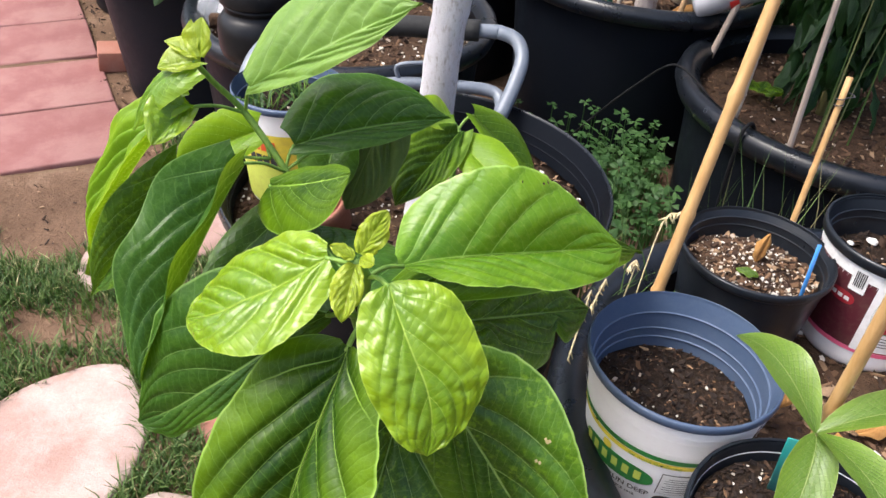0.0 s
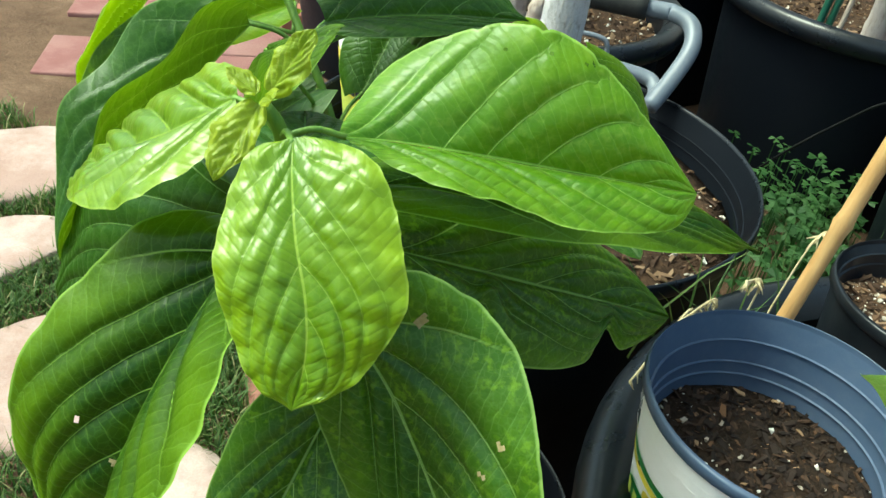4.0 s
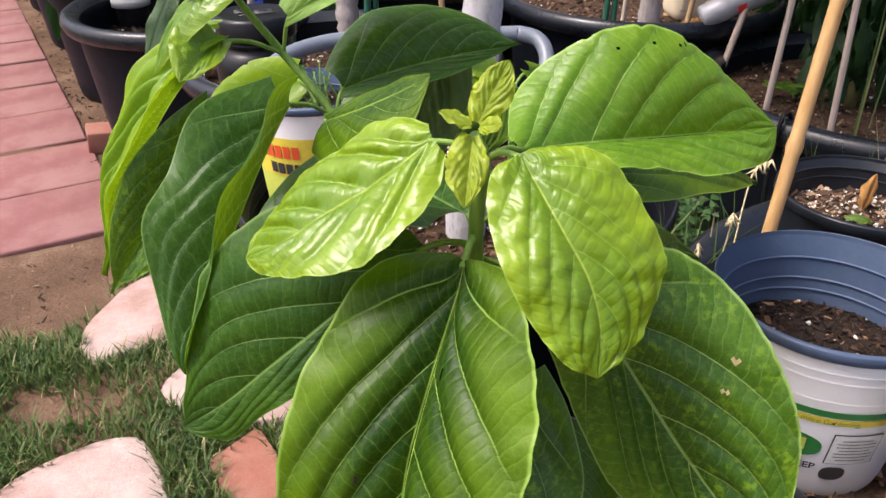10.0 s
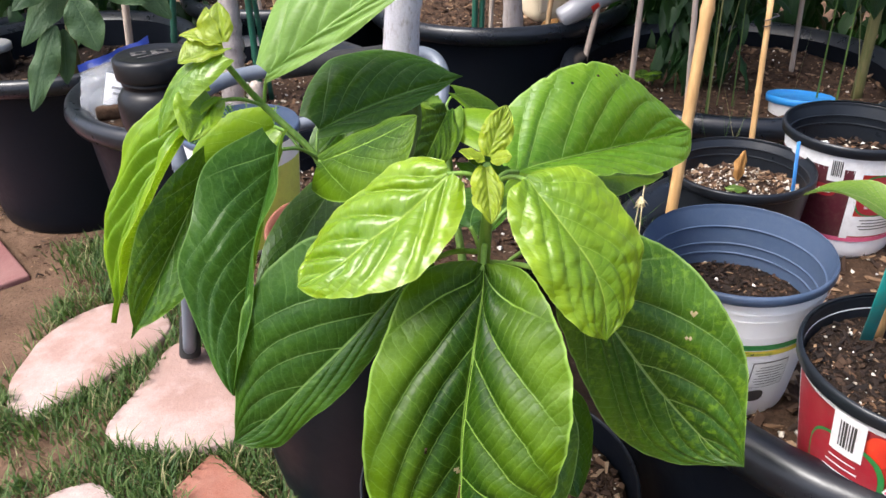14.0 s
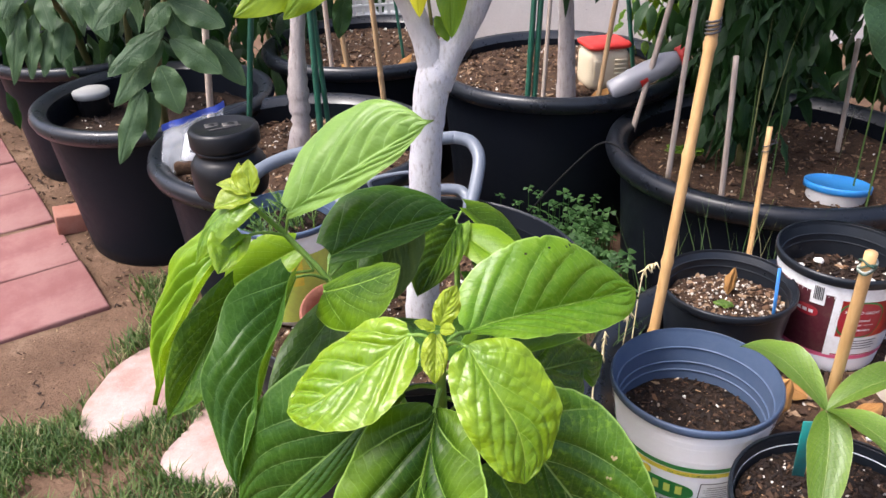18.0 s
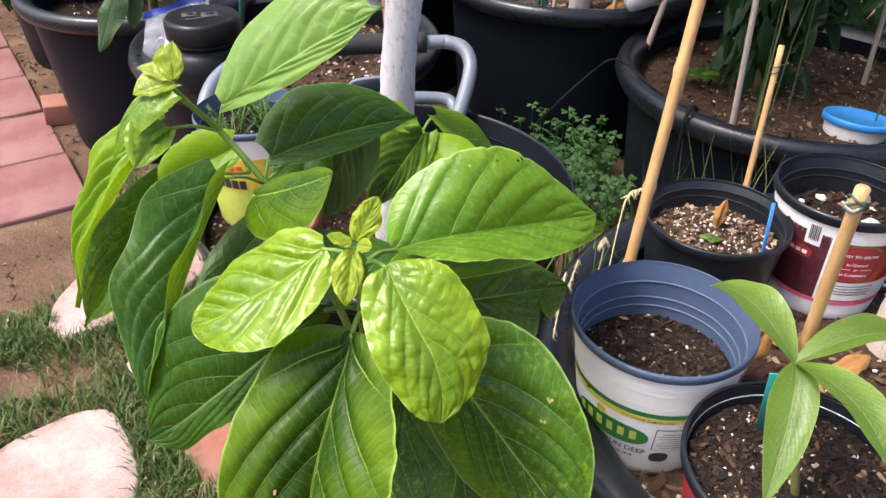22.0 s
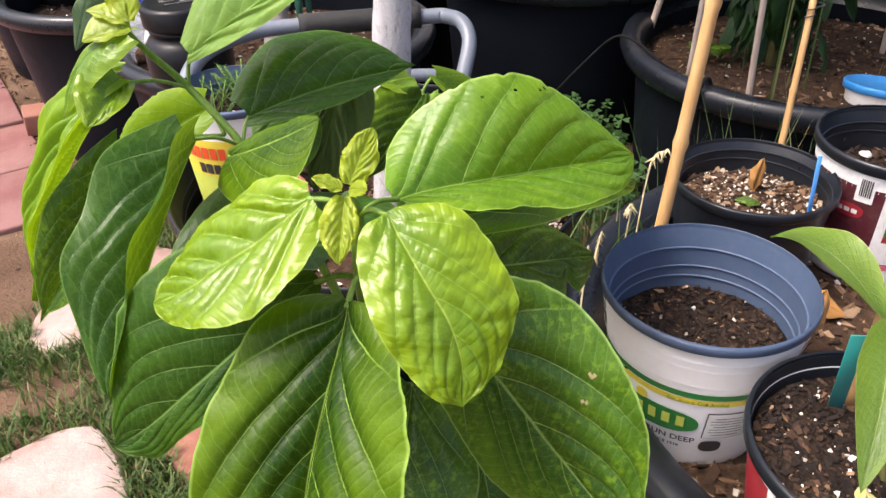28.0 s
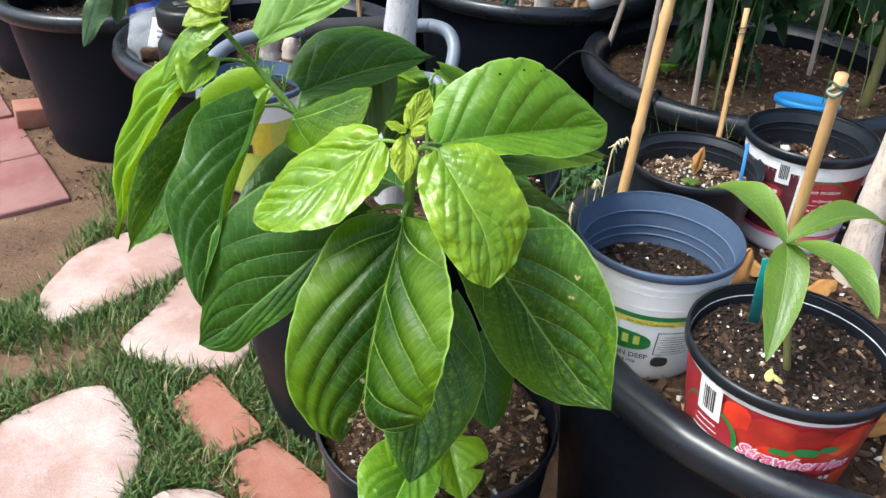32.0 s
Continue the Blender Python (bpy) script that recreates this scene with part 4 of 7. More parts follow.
soil(0.006, 0.955, 0.408, 0.258, "soil_brown", 2400, 700, 0.0080, "brown bark and perlite mix round the trunk", 3)
pot("planter_tub", -0.176, 1.740, 0.413, 0.348, 0.0, 0.285, M["black"], "large black tub with a rolled rim and a small tree", 0.040, 0.008, "tubs along the path")
soil(-0.176, 1.740, 0.350, 0.308, "soil_brown", 1500, 450, 0.010, "brown bark mulch in a black tub", 4)
pot("planter_tub", 0.942, 1.535, 0.379, 0.393, 0.0, 0.330, M["black"], "very wide black tub with a rolled rim and tall stakes", 0.045, 0.008)
soil(0.942, 1.535, 0.320, 0.350, "soil_brown", 2400, 200, 0.0090, "brown bark mulch with weeds in a wide tub", 5)
pot("planter_tub", 0.575, 2.120, 0.440, 0.365, 0.0, 0.300, M["black"], "black tub with a rolled rim before the pale wall", 0.040, 0.008)
soil(0.575, 2.120, 0.400, 0.322, "soil_brown", 2600, 200, 0.0095, "light brown bark mulch in a black tub", 6)
pot("planter_tub", 0.060, 2.520, 0.440, 0.350, 0.0, 0.280, M["black"], "black tub with mulch in the back row", 0.040, 0.008)
soil(0.060, 2.520, 0.400, 0.310, "soil_brown", 1200, 250, 0.011, "light brown bark mulch in the back tub", 7)
for k in range(4):
    px, py = -0.570 - 0.320 * k, 2.170 + 0.640 * k
    pot("planter_tub", px, py, 0.420, 0.330, 0.0, 0.255, M["black"], "black plastic tub with a rolled rim beside the path", 0.038, 0.008, "tubs along the path")
    soil(px, py, 0.330, 0.290, "soil_dark", 500, 60, 0.012, "mulch in a black tub beside the path", 10 + k)

# small pots on the mulch of the near tub
blue = pot("plastic_pot", 0.249, 0.506, 0.578, 0.086, 0.424, 0.064, M["white_pot"], "white plastic plant pot, slate blue inside, on the mulch", 0.010, 0.0025, inner=M["blue_in"], grooves=(0.022, 0.040, 0.050), rolled=False)
soil(0.249, 0.506, 0.515, 0.0745, "soil_dark", 1500, 60, 0.0046, "dark potting soil with bark bits in the white pot", 21)
pot("plastic_pot", 0.384, 0.701, 0.557, 0.084, 0.424, 0.066, M["black_dusty"], "black plastic plant pot with perlite mix and a dead seedling", 0.012, 0.0025, grooves=(0.012, 0.022), rolled=False)
soil(0.384, 0.701, 0.521, 0.0745, "soil_brown", 1100, 620, 0.0058, "pale perlite and bark mix in a black pot", 22)
straw = pot("printed_pot", 0.3045, 0.338, 0.559, 0.0896, 0.432, 0.070, M["white_pot"], "red and white printed pot with a seedling and black rim", 0.010, 0.0025, inner=M["black_dusty"], rolled=False)
soil(0.3045, 0.338, 0.540, 0.0835, "soil_dark", 2200, 200, 0.0046, "dark soil with perlite in the printed pot", 23)
tomato = pot("printed_pot", 0.541, 0.706, 0.581, 0.081, 0.430, 0.064, M["white_pot"], "red and white printed pot with a black rim and dry soil", 0.010, 0.0025, inner=M["black_dusty"], grooves=(0.016, 0.026), rolled=False)
soil(0.541, 0.706, 0.533, 0.0725, "soil_dark", 700, 60, 0.006, "dark soil with white pebbles in the printed pot", 24)
vig = pot("printed_pot", -0.172, 0.985, 0.578, 0.078, 0.412, 0.060, M["white_pot"], "white pot with a yellow and lime label and small seedlings", 0.010, 0.0025, inner=M["blue_in"], grooves=(0.02,), rolled=False)
soil(-0.172, 0.985, 0.548, 0.070, "soil_dark", 400, 40, 0.005, "dark soil with small grey-green seedlings", 25)


def band(root, z0, z1, r0, r1, material, arc, name="label_band", h_off=0.0006):
    """A printed strip on the wall of a tapered pot; heights above its foot."""
    prof = [(r0 + h_off + (r1 - r0) * k / 4, z0 + (z1 - z0) * k / 4) for k in range(5)]
    return part(name, lathe(prof, 40, arc), material, root)


def wall_radius(foot_r, radius, lip, h):
    neck = radius - lip * 0.22
    return lambda z: foot_r + (neck - foot_r) * z / h


def wrapped_text(root, text, size, angle, z, rad, material, name, tilt=0.0, lift=0.0014, heavy=0.0, slant=0.0):
    """Writing laid round the wall of a pot."""
    cu = bpy.data.curves.new(name, "FONT")
    cu.body, cu.size, cu.align_x, cu.align_y = text, size, "CENTER", "CENTER"
    cu.extrude, cu.offset, cu.shear = 0.0, heavy, slant
    cu.resolution_u = 3
    tmp = bpy.data.objects.new(name, cu)
    me = bpy.data.meshes.new_from_object(tmp)
    bpy.data.objects.remove(tmp)
    for v in me.vertices:
        x, y = v.co.x, v.co.y
        x, y = x * math.cos(tilt) - y * math.sin(tilt), x * math.sin(tilt) + y * math.cos(tilt)
        zz = z + y
        r = rad(zz) + lift
        a = radians(angle) + x / r
        v.co = (r * math.cos(a), r * math.sin(a), zz)
    me.materials.clear()
    me.materials.append(material)
    ob = new(name, me)
    ob.parent = root
    return ob


def wrapped_patch(root, wide, high, angle, z, rad, material, name, oval=False, lift=0.0010, n=18):
    """A printed block or oval on the wall of a pot."""
    bm = bmesh.new()
    if oval:
        edge = [(wide / 2 * math.copysign(abs(math.cos(t)) ** 0.7, math.cos(t)), high / 2 * math.copysign(abs(math.sin(t)) ** 0.8, math.sin(t))) for t in (2 * math.pi * i / 40 for i in range(40))]
        loops = [[(x * k, y * k) for x, y in edge] for k in (1.0, 0.66, 0.33)]
        vs = []
        for lp in loops:
            vs.append([bm.verts.new((x, y, 0)) for x, y in lp])
        for a, b in zip(vs, vs[1:]):
            for i in range(40):
                bm.faces.new((a[i], a[(i + 1) % 40], b[(i + 1) % 40], b[i]))
        bm.faces.new(vs[-1])
    else:
        vs = [[bm.verts.new((wide * (i / n - 0.5), high * (j / 4 - 0.5), 0)) for i in range(n + 1)] for j in range(5)]
        for a, b in zip(vs, vs[1:]):
            for i in range(n):
                bm.faces.new((a[i], a[i + 1], b[i + 1], b[i]))
    for v in bm.verts:
        zz = z + v.co.y
        r = rad(zz) + lift
        a = radians(angle) + v.co.x / r
        v.co = (r * math.cos(a), r * math.sin(a), zz)
    return part(name, bm, material, root)


# white and blue pot: green and yellow strips, green oval, a small label, rings below the rim
R = wall_radius(0.064, 0.086, 0.010, 0.154)
band(blue, 0.093, 0.099, R(0.093), R(0.099), M["green_ink"], (120, 330), "green_stripe")
band(blue, 0.086, 0.092, R(0.086), R(0.092), M["yellow_ink"], (120, 330), "yellow_stripe")
wrapped_text(blue, "for more Gardening", 0.0058, -112, 0.0890, R, M["green_ink"], "stripe_writing")
for zz in (0.134, 0.126, 0.108):
    band(blue, zz, zz + 0.0012, R(zz) + 0.0012, R(zz) + 0.0012, M["white_pot"], (0, 360), "raised_ring")
wrapped_patch(blue, 0.080, 0.026, -140, 0.062, R, M["green_ink"], "green_oval", True)
wrapped_patch(blue, 0.010, 0.010, -146, 0.080, R, M["yellow_ink"], "yellow_dot", True, 0.0016)
for k in range(6):
    wrapped_patch(blue, 0.0065, 0.012, -165 + 9 * k, 0.064, R, M["lime_ink"], "lime_letter_bar", False, 0.0018, 3)
wrapped_text(blue, "ROOTS RUN DEEP", 0.0088, -138, 0.042, R, M["ink"], "slogan", 0.0, 0.0014, 0.00012)
wrapped_text(blue, "SINCE 1918", 0.0048, -128, 0.033, R, M["ink"], "small_writing", 0.0, 0.0014, 0.0001)
wrapped_patch(blue, 0.0355, 0.0315, -91, 0.062, R, M["emboss"], "label_outline", False, 0.0009)
wrapped_patch(blue, 0.034, 0.030, -91, 0.062, R, M["paper"], "paper_label", False, 0.0012)
for k in range(7):
    wrapped_patch(blue, 0.028 if k % 3 else 0.022, 0.0007, -91, 0.072 - 0.0034 * k, R, M["emboss"], "label_line", False, 0.0018, 5)
wrapped_patch(blue, 0.018, 0.014, -98, 0.036, R, M["ink"], "dark_oval", True, 0.0012)

# printed berry pot in front
R = wall_radius(0.070, 0.0896, 0.010, 0.127)
band(straw, 0.004, 0.112, R(0.004), R(0.112), M["red_ink"], (150, 345), "crimson_print")
band(straw, 0.110, 0.117, R(0.110), R(0.117), M["paper"], (150, 345), "white_band", 0.0010)
rnd = random.Random(31)
for k, (turn, z, w, h) in enumerate(((-146, 0.088, 0.028, 0.040), (-136, 0.066, 0.032, 0.036), (-124, 0.090, 0.040, 0.034), (-117, 0.060, 0.044, 0.032), (-101, 0.088, 0.038, 0.036), (-93, 0.062, 0.040, 0.036), (-78, 0.088, 0.040, 0.036),
                                     (-68, 0.060, 0.042, 0.036), (-55, 0.088, 0.038, 0.036), (-44, 0.062, 0.040, 0.036), (-140, 0.036, 0.040, 0.032), (-104, 0.030, 0.042, 0.034), (-70, 0.030, 0.040, 0.034), (-30, 0.085, 0.038, 0.036))):
    wrapped_patch(straw, w, h, turn, z, R, M["berries" if k % 3 else "berries_light"], "printed_berry", True, 0.0010 + 0.00012 * k)
wrapped_patch(straw, 0.064, 0.066, -164, 0.058, R, M["green_ink"], "green_ring", True, 0.0030)
wrapped_patch(straw, 0.058, 0.060, -165, 0.058, R, M["red_ink"], "red_disc", True, 0.0034)
for k in range(6):
    wrapped_patch(straw, 0.030 - 0.004 * abs(k - 3), 0.0014, -164, 0.076 - 0.0072 * k, R, M["paper"], "pale_line", False, 0.0040, 6)
wrapped_patch(straw, 0.026, 0.040, -163, 0.096, R, M["paper"], "barcode_label", False, 0.0042)
for k in range(6):
    wrapped_patch(straw, 0.0009 + 0.0005 * (k % 3), 0.026, -167 + 1.5 * k, 0.096, R, M["emboss"], "barcode_line", False, 0.0046, 2)
wrapped_patch(straw, 0.022, 0.010, -104, 0.078, R, M["green_ink"], "green_leaf_print", True, 0.0034)
wrapped_patch(straw, 0.016, 0.008, -92, 0.083, R, M["green_ink"], "green_leaf_print", True, 0.0036)
wrapped_patch(straw, 0.018, 0.008, -118, 0.074, R, M["green_ink"], "green_leaf_print", True, 0.0036)
wrapped_patch(straw, 0.020, 0.012, -128, 0.050, R, M["green_ink"], "green_leaf_print", True, 0.0034)
wrapped_text(straw, "Strawberries", 0.0185, -108, 0.062, R, M["paper"], "title_edge", -0.03, 0.0040, 0.0014, 0.25)
wrapped_text(straw, "Strawberries", 0.0185, -108, 0.062, R, M["pink_ink"], "title", -0.03, 0.0046, 0.0003, 0.25)
for k in range(9):
    wrapped_patch(straw, 0.0045, 0.0050, -120 + 4.6 * k, 0.043, R, M["paper"], "pale_letter_bar", False, 0.0040, 3)
part("black_collar", lathe([(0.0885, 0.116), (0.0908, 0.118), (0.0914, 0.125), (0.0908, 0.1285), (0.0880, 0.1285)], 64), M["black_dusty"], straw)

# printed pot further back
R = wall_radius(0.064, 0.081, 0.010, 0.151)
band(tomato, 0.034, 0.124, R(0.034), R(0.124), M["berries"], (150, 345), "berry_print")
band(tomato, 0.120, 0.140, R(0.120), R(0.140), M["paper"], (150, 345), "white_band", 0.0010)
band(tomato, 0.034, 0.124, R(0.034), R(0.124), M["dark_print"], (150, 234), "dark_print", 0.0010)
band(tomato, 0.036, 0.064, R(0.036), R(0.064), M["paper"], (238, 345), "white_panel", 0.0010)
for k in range(4):
    wrapped_patch(tomato, 0.040 if k % 2 else 0.046, 0.0012, -94, 0.059 - 0.0042 * k, R, M["emboss"], "small_print_line", False, 0.0020, 8)
band(tomato, 0.028, 0.034, R(0.028), R(0.034), M["pink_ink"], (150, 345), "pink_stripe", 0.0010)
wrapped_patch(tomato, 0.056, 0.056, -100, 0.092, R, M["green_ink"], "green_edge", True, 0.0014)
wrapped_patch(tomato, 0.052, 0.052, -100, 0.092, R, M["red_ink"], "red_disc", True, 0.0018)
wrapped_text(tomato, "EASY TO GROW", 0.0056, -100, 0.104, R, M["paper"], "writing", 0.0, 0.0022, 0.0001)
wrapped_text(tomato, "In-Ground", 0.0056, -100, 0.092, R, M["paper"], "writing", 0.0, 0.0022, 0.0001)
wrapped_text(tomato, "or", 0.0048, -100, 0.085, R, M["paper"], "writing", 0.0, 0.0022, 0.0001)
wrapped_text(tomato, "In Containers", 0.0056, -100, 0.077, R, M["paper"], "writing", 0.0, 0.0022, 0.0001)
for s in (-1, 1):
    wrapped_patch(tomato, 0.012, 0.0008, -100 + 9 * s, 0.085, R, M["paper"], "pale_line", False, 0.0022, 3)
wrapped_patch(tomato, 0.009, 0.094, -123, 0.080, R, M["paper"], "white_seam", False, 0.0014, 3)
wrapped_patch(tomato, 0.030, 0.016, -150, 0.094, R, M["red_ink"], "crimson_label", True, 0.0016)
for k in range(3):
    wrapped_patch(tomato, 0.006, 0.005, -157 + 6 * k, 0.094, R, M["paper"], "pale_letter_bar", False, 0.0024, 2)
wrapped_patch(tomato, 0.018, 0.030, -141, 0.122, R, M["paper"], "barcode_label", False, 0.0018)
for k in range(6):
    wrapped_patch(tomato, 0.0010 + 0.0004 * (k % 2), 0.020, -144.5 + 1.5 * k, 0.124, R, M["emboss"], "barcode_line", False, 0.0024, 2)
part("black_collar", lathe([(0.0795, 0.139), (0.0822, 0.141), (0.0828, 0.149), (0.0822, 0.1525), (0.0795, 0.1525)], 64), M["black_dusty"], tomato)

# lime and yellow pot behind the plant
R = wall_radius(0.060, 0.078, 0.010, 0.166)
band(vig, 0.010, 0.125, R(0.010), R(0.125), M["lime_ink"], (150, 345), "lime_print")
band(vig, 0.075, 0.126, R(0.075), R(0.126), M["yellow_ink"], (205, 285), "yellow_print", 0.0010)
for k in range(5):
    wrapped_patch(vig, 0.009, 0.016, -138 + 9 * k, 0.108, R, M["orange_ink"], "red_letter_bar", False, 0.0018, 3)
for k in range(4):
    wrapped_patch(vig, 0.009, 0.014, -128 + 9 * k, 0.086, R, M["ink"], "dark_letter_bar", False, 0.0018, 3)


# ---- the broad-leaved plant ----
PLANT = (0.015, 0.505, 0.318)
plant = thing("broad_leaved_plant", PLANT, "large potted plant with broad glossy heart-shaped green leaves", "plant")
TOP = (-0.026, 0.392, 0.735)
part("main_stem", tube([Vector(p) - Vector(PLANT) for p in spline([(0.015, 0.505, 0.30), (0.000, 0.470, 0.45), (-0.022, 0.425, 0.60), (-0.028, 0.400, 0.69), TOP, (-0.031, 0.386, 0.752)], 6)],
                       [0.0062 - 0.0034 * min(1.0, i / 30) for i in range(31)], 12), M["stem"], plant)
SIDE = [(0.005, 0.500, 0.36), (-0.040, 0.560, 0.52), (-0.085, 0.590, 0.63), (-0.112, 0.600, 0.682), (-0.148, 0.622, 0.724), (-0.168, 0.605, 0.760), (-0.178, 0.592, 0.784)]
part("side_stem", tube([Vector(p) - Vector(PLANT) for p in spline(SIDE, 6)], [0.0042 - 0.0020 * i / 36 for i in range(37)], 10), M["stem"], plant)
REAR = [(0.010, 0.510, 0.34), (0.030, 0.620, 0.45), (0.040, 0.720, 0.56), (0.046, 0.765, 0.645)]
part("rear_stem", tube([Vector(p) - Vector(PLANT) for p in spline(REAR, 6)], [0.006 - 0.003 * i / 18 for i in range(19)], 8), M["stem"], plant)


def hero(material, base, tip, left, right, stem_at=None, label="", **kw):
    kw.setdefault("rows", 96)
    kw.setdefault("half", 30)
    kw.setdefault("fan", True)
    return leaf_part("leaf", plant, PLANT, M[material], base, tip, left, right, stem_at, label=label, **kw)


def formed(material, stem_at, label, base, tip, face, rib, left, right, thick=0.0016, **kw):
    blade_bm, dried = moulded(base, tip, face, rib, left, right, at=PLANT, **kw)
    ob = part("leaf", blade_bm, M[material], plant, label)
    for dry in dried:
        part("dry_scar", dry, M["scar"], ob, "pale dry scar")
    part("leaf_stalk", stalk(stem_at, Vector(base) + (Vector(tip) - Vector(base)) * 0.02, thick, PLANT, 0.004), M["stem"], ob)
    return ob


# crown of the main stem
formed("leaf_young", TOP, "young yellow-green puckered leaf", (-0.050, 0.398, 0.746), (-0.151, 0.411, 0.675), (-0.57, -0.31, 0.76),
       [(0, 0, 0), (24, 5, 1), (43, 8, 2), (68, 8, 3), (92, 9, 3), (124, 0, 0)],
       [(-3, 11, -3), (3, 24, -4), (18, 40, -3), (38, 51, 1), (57, 52, 4), (78, 46, 7), (99, 32, 6), (116, 15, 3), (124, 0, 0)],
       [(0, -10, 2), (11, -21, 5), (32, -29, 6), (60, -31, 4), (89, -29, 1), (114, -19, -2), (124, 0, 0)],
       quilt=0.0040, cells=0.0006, cell=95.0, wave=0.0010, fan=False, veins=5, sweep=0.40, seed=1, arch=0.08)
formed("leaf_young", TOP, "young yellow-green puckered leaf", (-0.011, 0.372, 0.748), (0.018, 0.313, 0.665), (0.09, -0.80, 0.59),
       [(0, 0, 0), (17, 1, 5), (41, 4, 10), (65, 8, 10), (87, 7, 6), (108, 0, 0)],
       [(-1, 6, 0), (3, 22, 2), (13, 36, 5), (31, 43, 8), (49, 46, 8), (66, 47, 5), (84, 37, 3), (99, 23, 0), (108, 0, 0)],
       [(1, -5, 0), (4, -15, 0), (16, -23, 3), (33, -27, 7), (53, -28, 10), (75, -23, 9), (96, -14, 5), (108, 0, 0)],
       quilt=0.0015, cells=0.0012, cell=80.0, wave=0.0014, fan=True, seed=2, arch=0.07)
formed("leaf_fresh", TOP, "broad lit green leaf with small insect holes", (-0.006, 0.407, 0.734), (0.152, 0.459, 0.722), (0.28, -0.70, 0.66),
       [(0, 0, 0), (24, 3, -6), (64, 3, -7), (99, 2, -6), (134, 1, -3), (168, 0, 0)],
       [(1, 9, -9), (7, 23, -18), (16, 39, -19), (34, 53, -11), (58, 61, 2), (77, 62, 10), (97, 58, 14), (118, 45, 12), (141, 26, 6), (159, 9, 2), (168, 0, 0)],
       [(6, -3, 3), (27, -11, 8), (53, -19, 13), (83, -21, 8), (111, -26, 7), (136, -24, 2), (159, -18, -2), (167, -7, -2), (168, 0, 0)],
       quilt=0.0022, wave=0.0010, fan=False, veins=6, sweep=0.34, seed=3, arch=0.10, rows=110, half=38, nibble=0.03, holes=((0.44, -0.80), (0.54, -0.84), (0.62, -0.87), (0.64, -0.93)))
formed("leaf_mid", (-0.026, 0.404, 0.690), "broad dark green leaf split along the midrib", (-0.036, 0.378, 0.688), (-0.093, 0.301, 0.535), (-0.41, -0.75, 0.53),
       [(0, 0, 0), (19, 3, 4), (61, 4, 8), (102, 5, 8), (129, 8, 6), (152, 7, 3), (181, 0, 0)],
       [(-2, 4, 0), (-2, 23, 7), (9, 39, 18), (30, 56, 32), (63, 68, 40), (91, 71, 38), (124, 66, 26), (143, 59, 15)],
       [(-2, -8, -1), (2, -24, 3), (13, -39, 12), (28, -45, 21), (51, -48, 29), (73, -51, 36), (99, -50, 40), (124, -47, 39), (149, -40, 32), (173, -23, 15), (181, 0, 0)],
       inner=[(0, 0, 0), (19, 3, 4), (61, 4, 8), (102, 5, 8), (131, 8, 6), (152, 12, 4), (160, 28, 5), (155, 46, 9), (143, 59, 15)], thick=0.0020,
       quilt=0.0042, wave=0.0016, fan=True, seed=4, arch=0.07, holes=((0.30, -0.18), (0.31, -0.18), (0.62, 0.40)), scars=((0.70, 0.05, 0.0020), (0.88, 0.06, 0.0024)))
formed("leaf_spot", (-0.022, 0.412, 0.668), "broad speckled dark green leaf with pale scars", (0.015, 0.359, 0.679), (0.127, 0.302, 0.536), (-0.15, -0.95, 0.26),
       [(0, 0, 0), (41, -1, -14), (73, -4, -20), (107, -7, -23), (140, -8, -21), (170, -7, -13), (190, 0, 0)],
       [(-6, 15, -7), (-2, 35, -17), (16, 50, -24), (34, 59, -23), (56, 64, -18), (79, 63, -10), (104, 58, -2), (128, 47, 4), (156, 26, 3), (190, 0, 0)],
       [(-5, -10, 9), (2, -20, 13), (33, -30, 3), (72, -42, -9), (110, -50, -20), (148, -47, -29), (176, -29, -24), (190, 0, 0)], thick=0.0020,
       quilt=0.0034, wave=0.0012, fan=True, seed=5, arch=0.05, scars=((0.17, -0.60, 0.0028), (0.46, -0.72, 0.0020), (0.50, -0.55, 0.0018)))
formed("leaf_dark", (-0.024, 0.420, 0.672), "broad dark glossy leaf, its lower half lit", (-0.054, 0.438, 0.663), (-0.212, 0.434, 0.537), (-0.24, -0.91, 0.33),
       [(0, 0, 0), (25, -1, 5), (49, 0, 9), (81, 2, 11), (121, 3, 11), (163, 4, 7), (202, 0, 0)],
       [(4, 6, 1), (25, 10, 5), (54, 17, 9), (86, 23, 12), (115, 26, 12), (147, 24, 9), (176, 25, 6), (191, 14, 3), (202, 0, 0)],
       [(1, -12, 0), (20, -43, 3), (48, -68, 6), (74, -74, 8), (103, -72, 9), (127, -63, 9), (155, -41, 7), (182, -16, 4), (202, 0, 0)], thick=0.0020,
       quilt=0.0014, wave=0.0018, fan=True, seed=6, arch=0.06)
hero("leaf_mid", (0.010, 0.425, 0.705), (0.219, 0.596, 0.619), (0.110, 0.560, 0.675), (0.138, 0.490, 0.665), (-0.022, 0.415, 0.690), "green leaf half hidden under the lit one",
     mid=(0.118, 0.520, 0.675), pucker=0.012, veins=5, arch=0.10, lobe=0.06, seed=41, drip=0.05, point=2.4)
hero("leaf_spot", (0.020, 0.430, 0.665), (0.177, 0.582, 0.558), (0.095, 0.560, 0.630), (0.095, 0.460, 0.585), (-0.020, 0.425, 0.640), "green leaf torn at the edge",
     pucker=0.012, veins=5, arch=0.10, lobe=0.06, seed=7, torn=0.5)
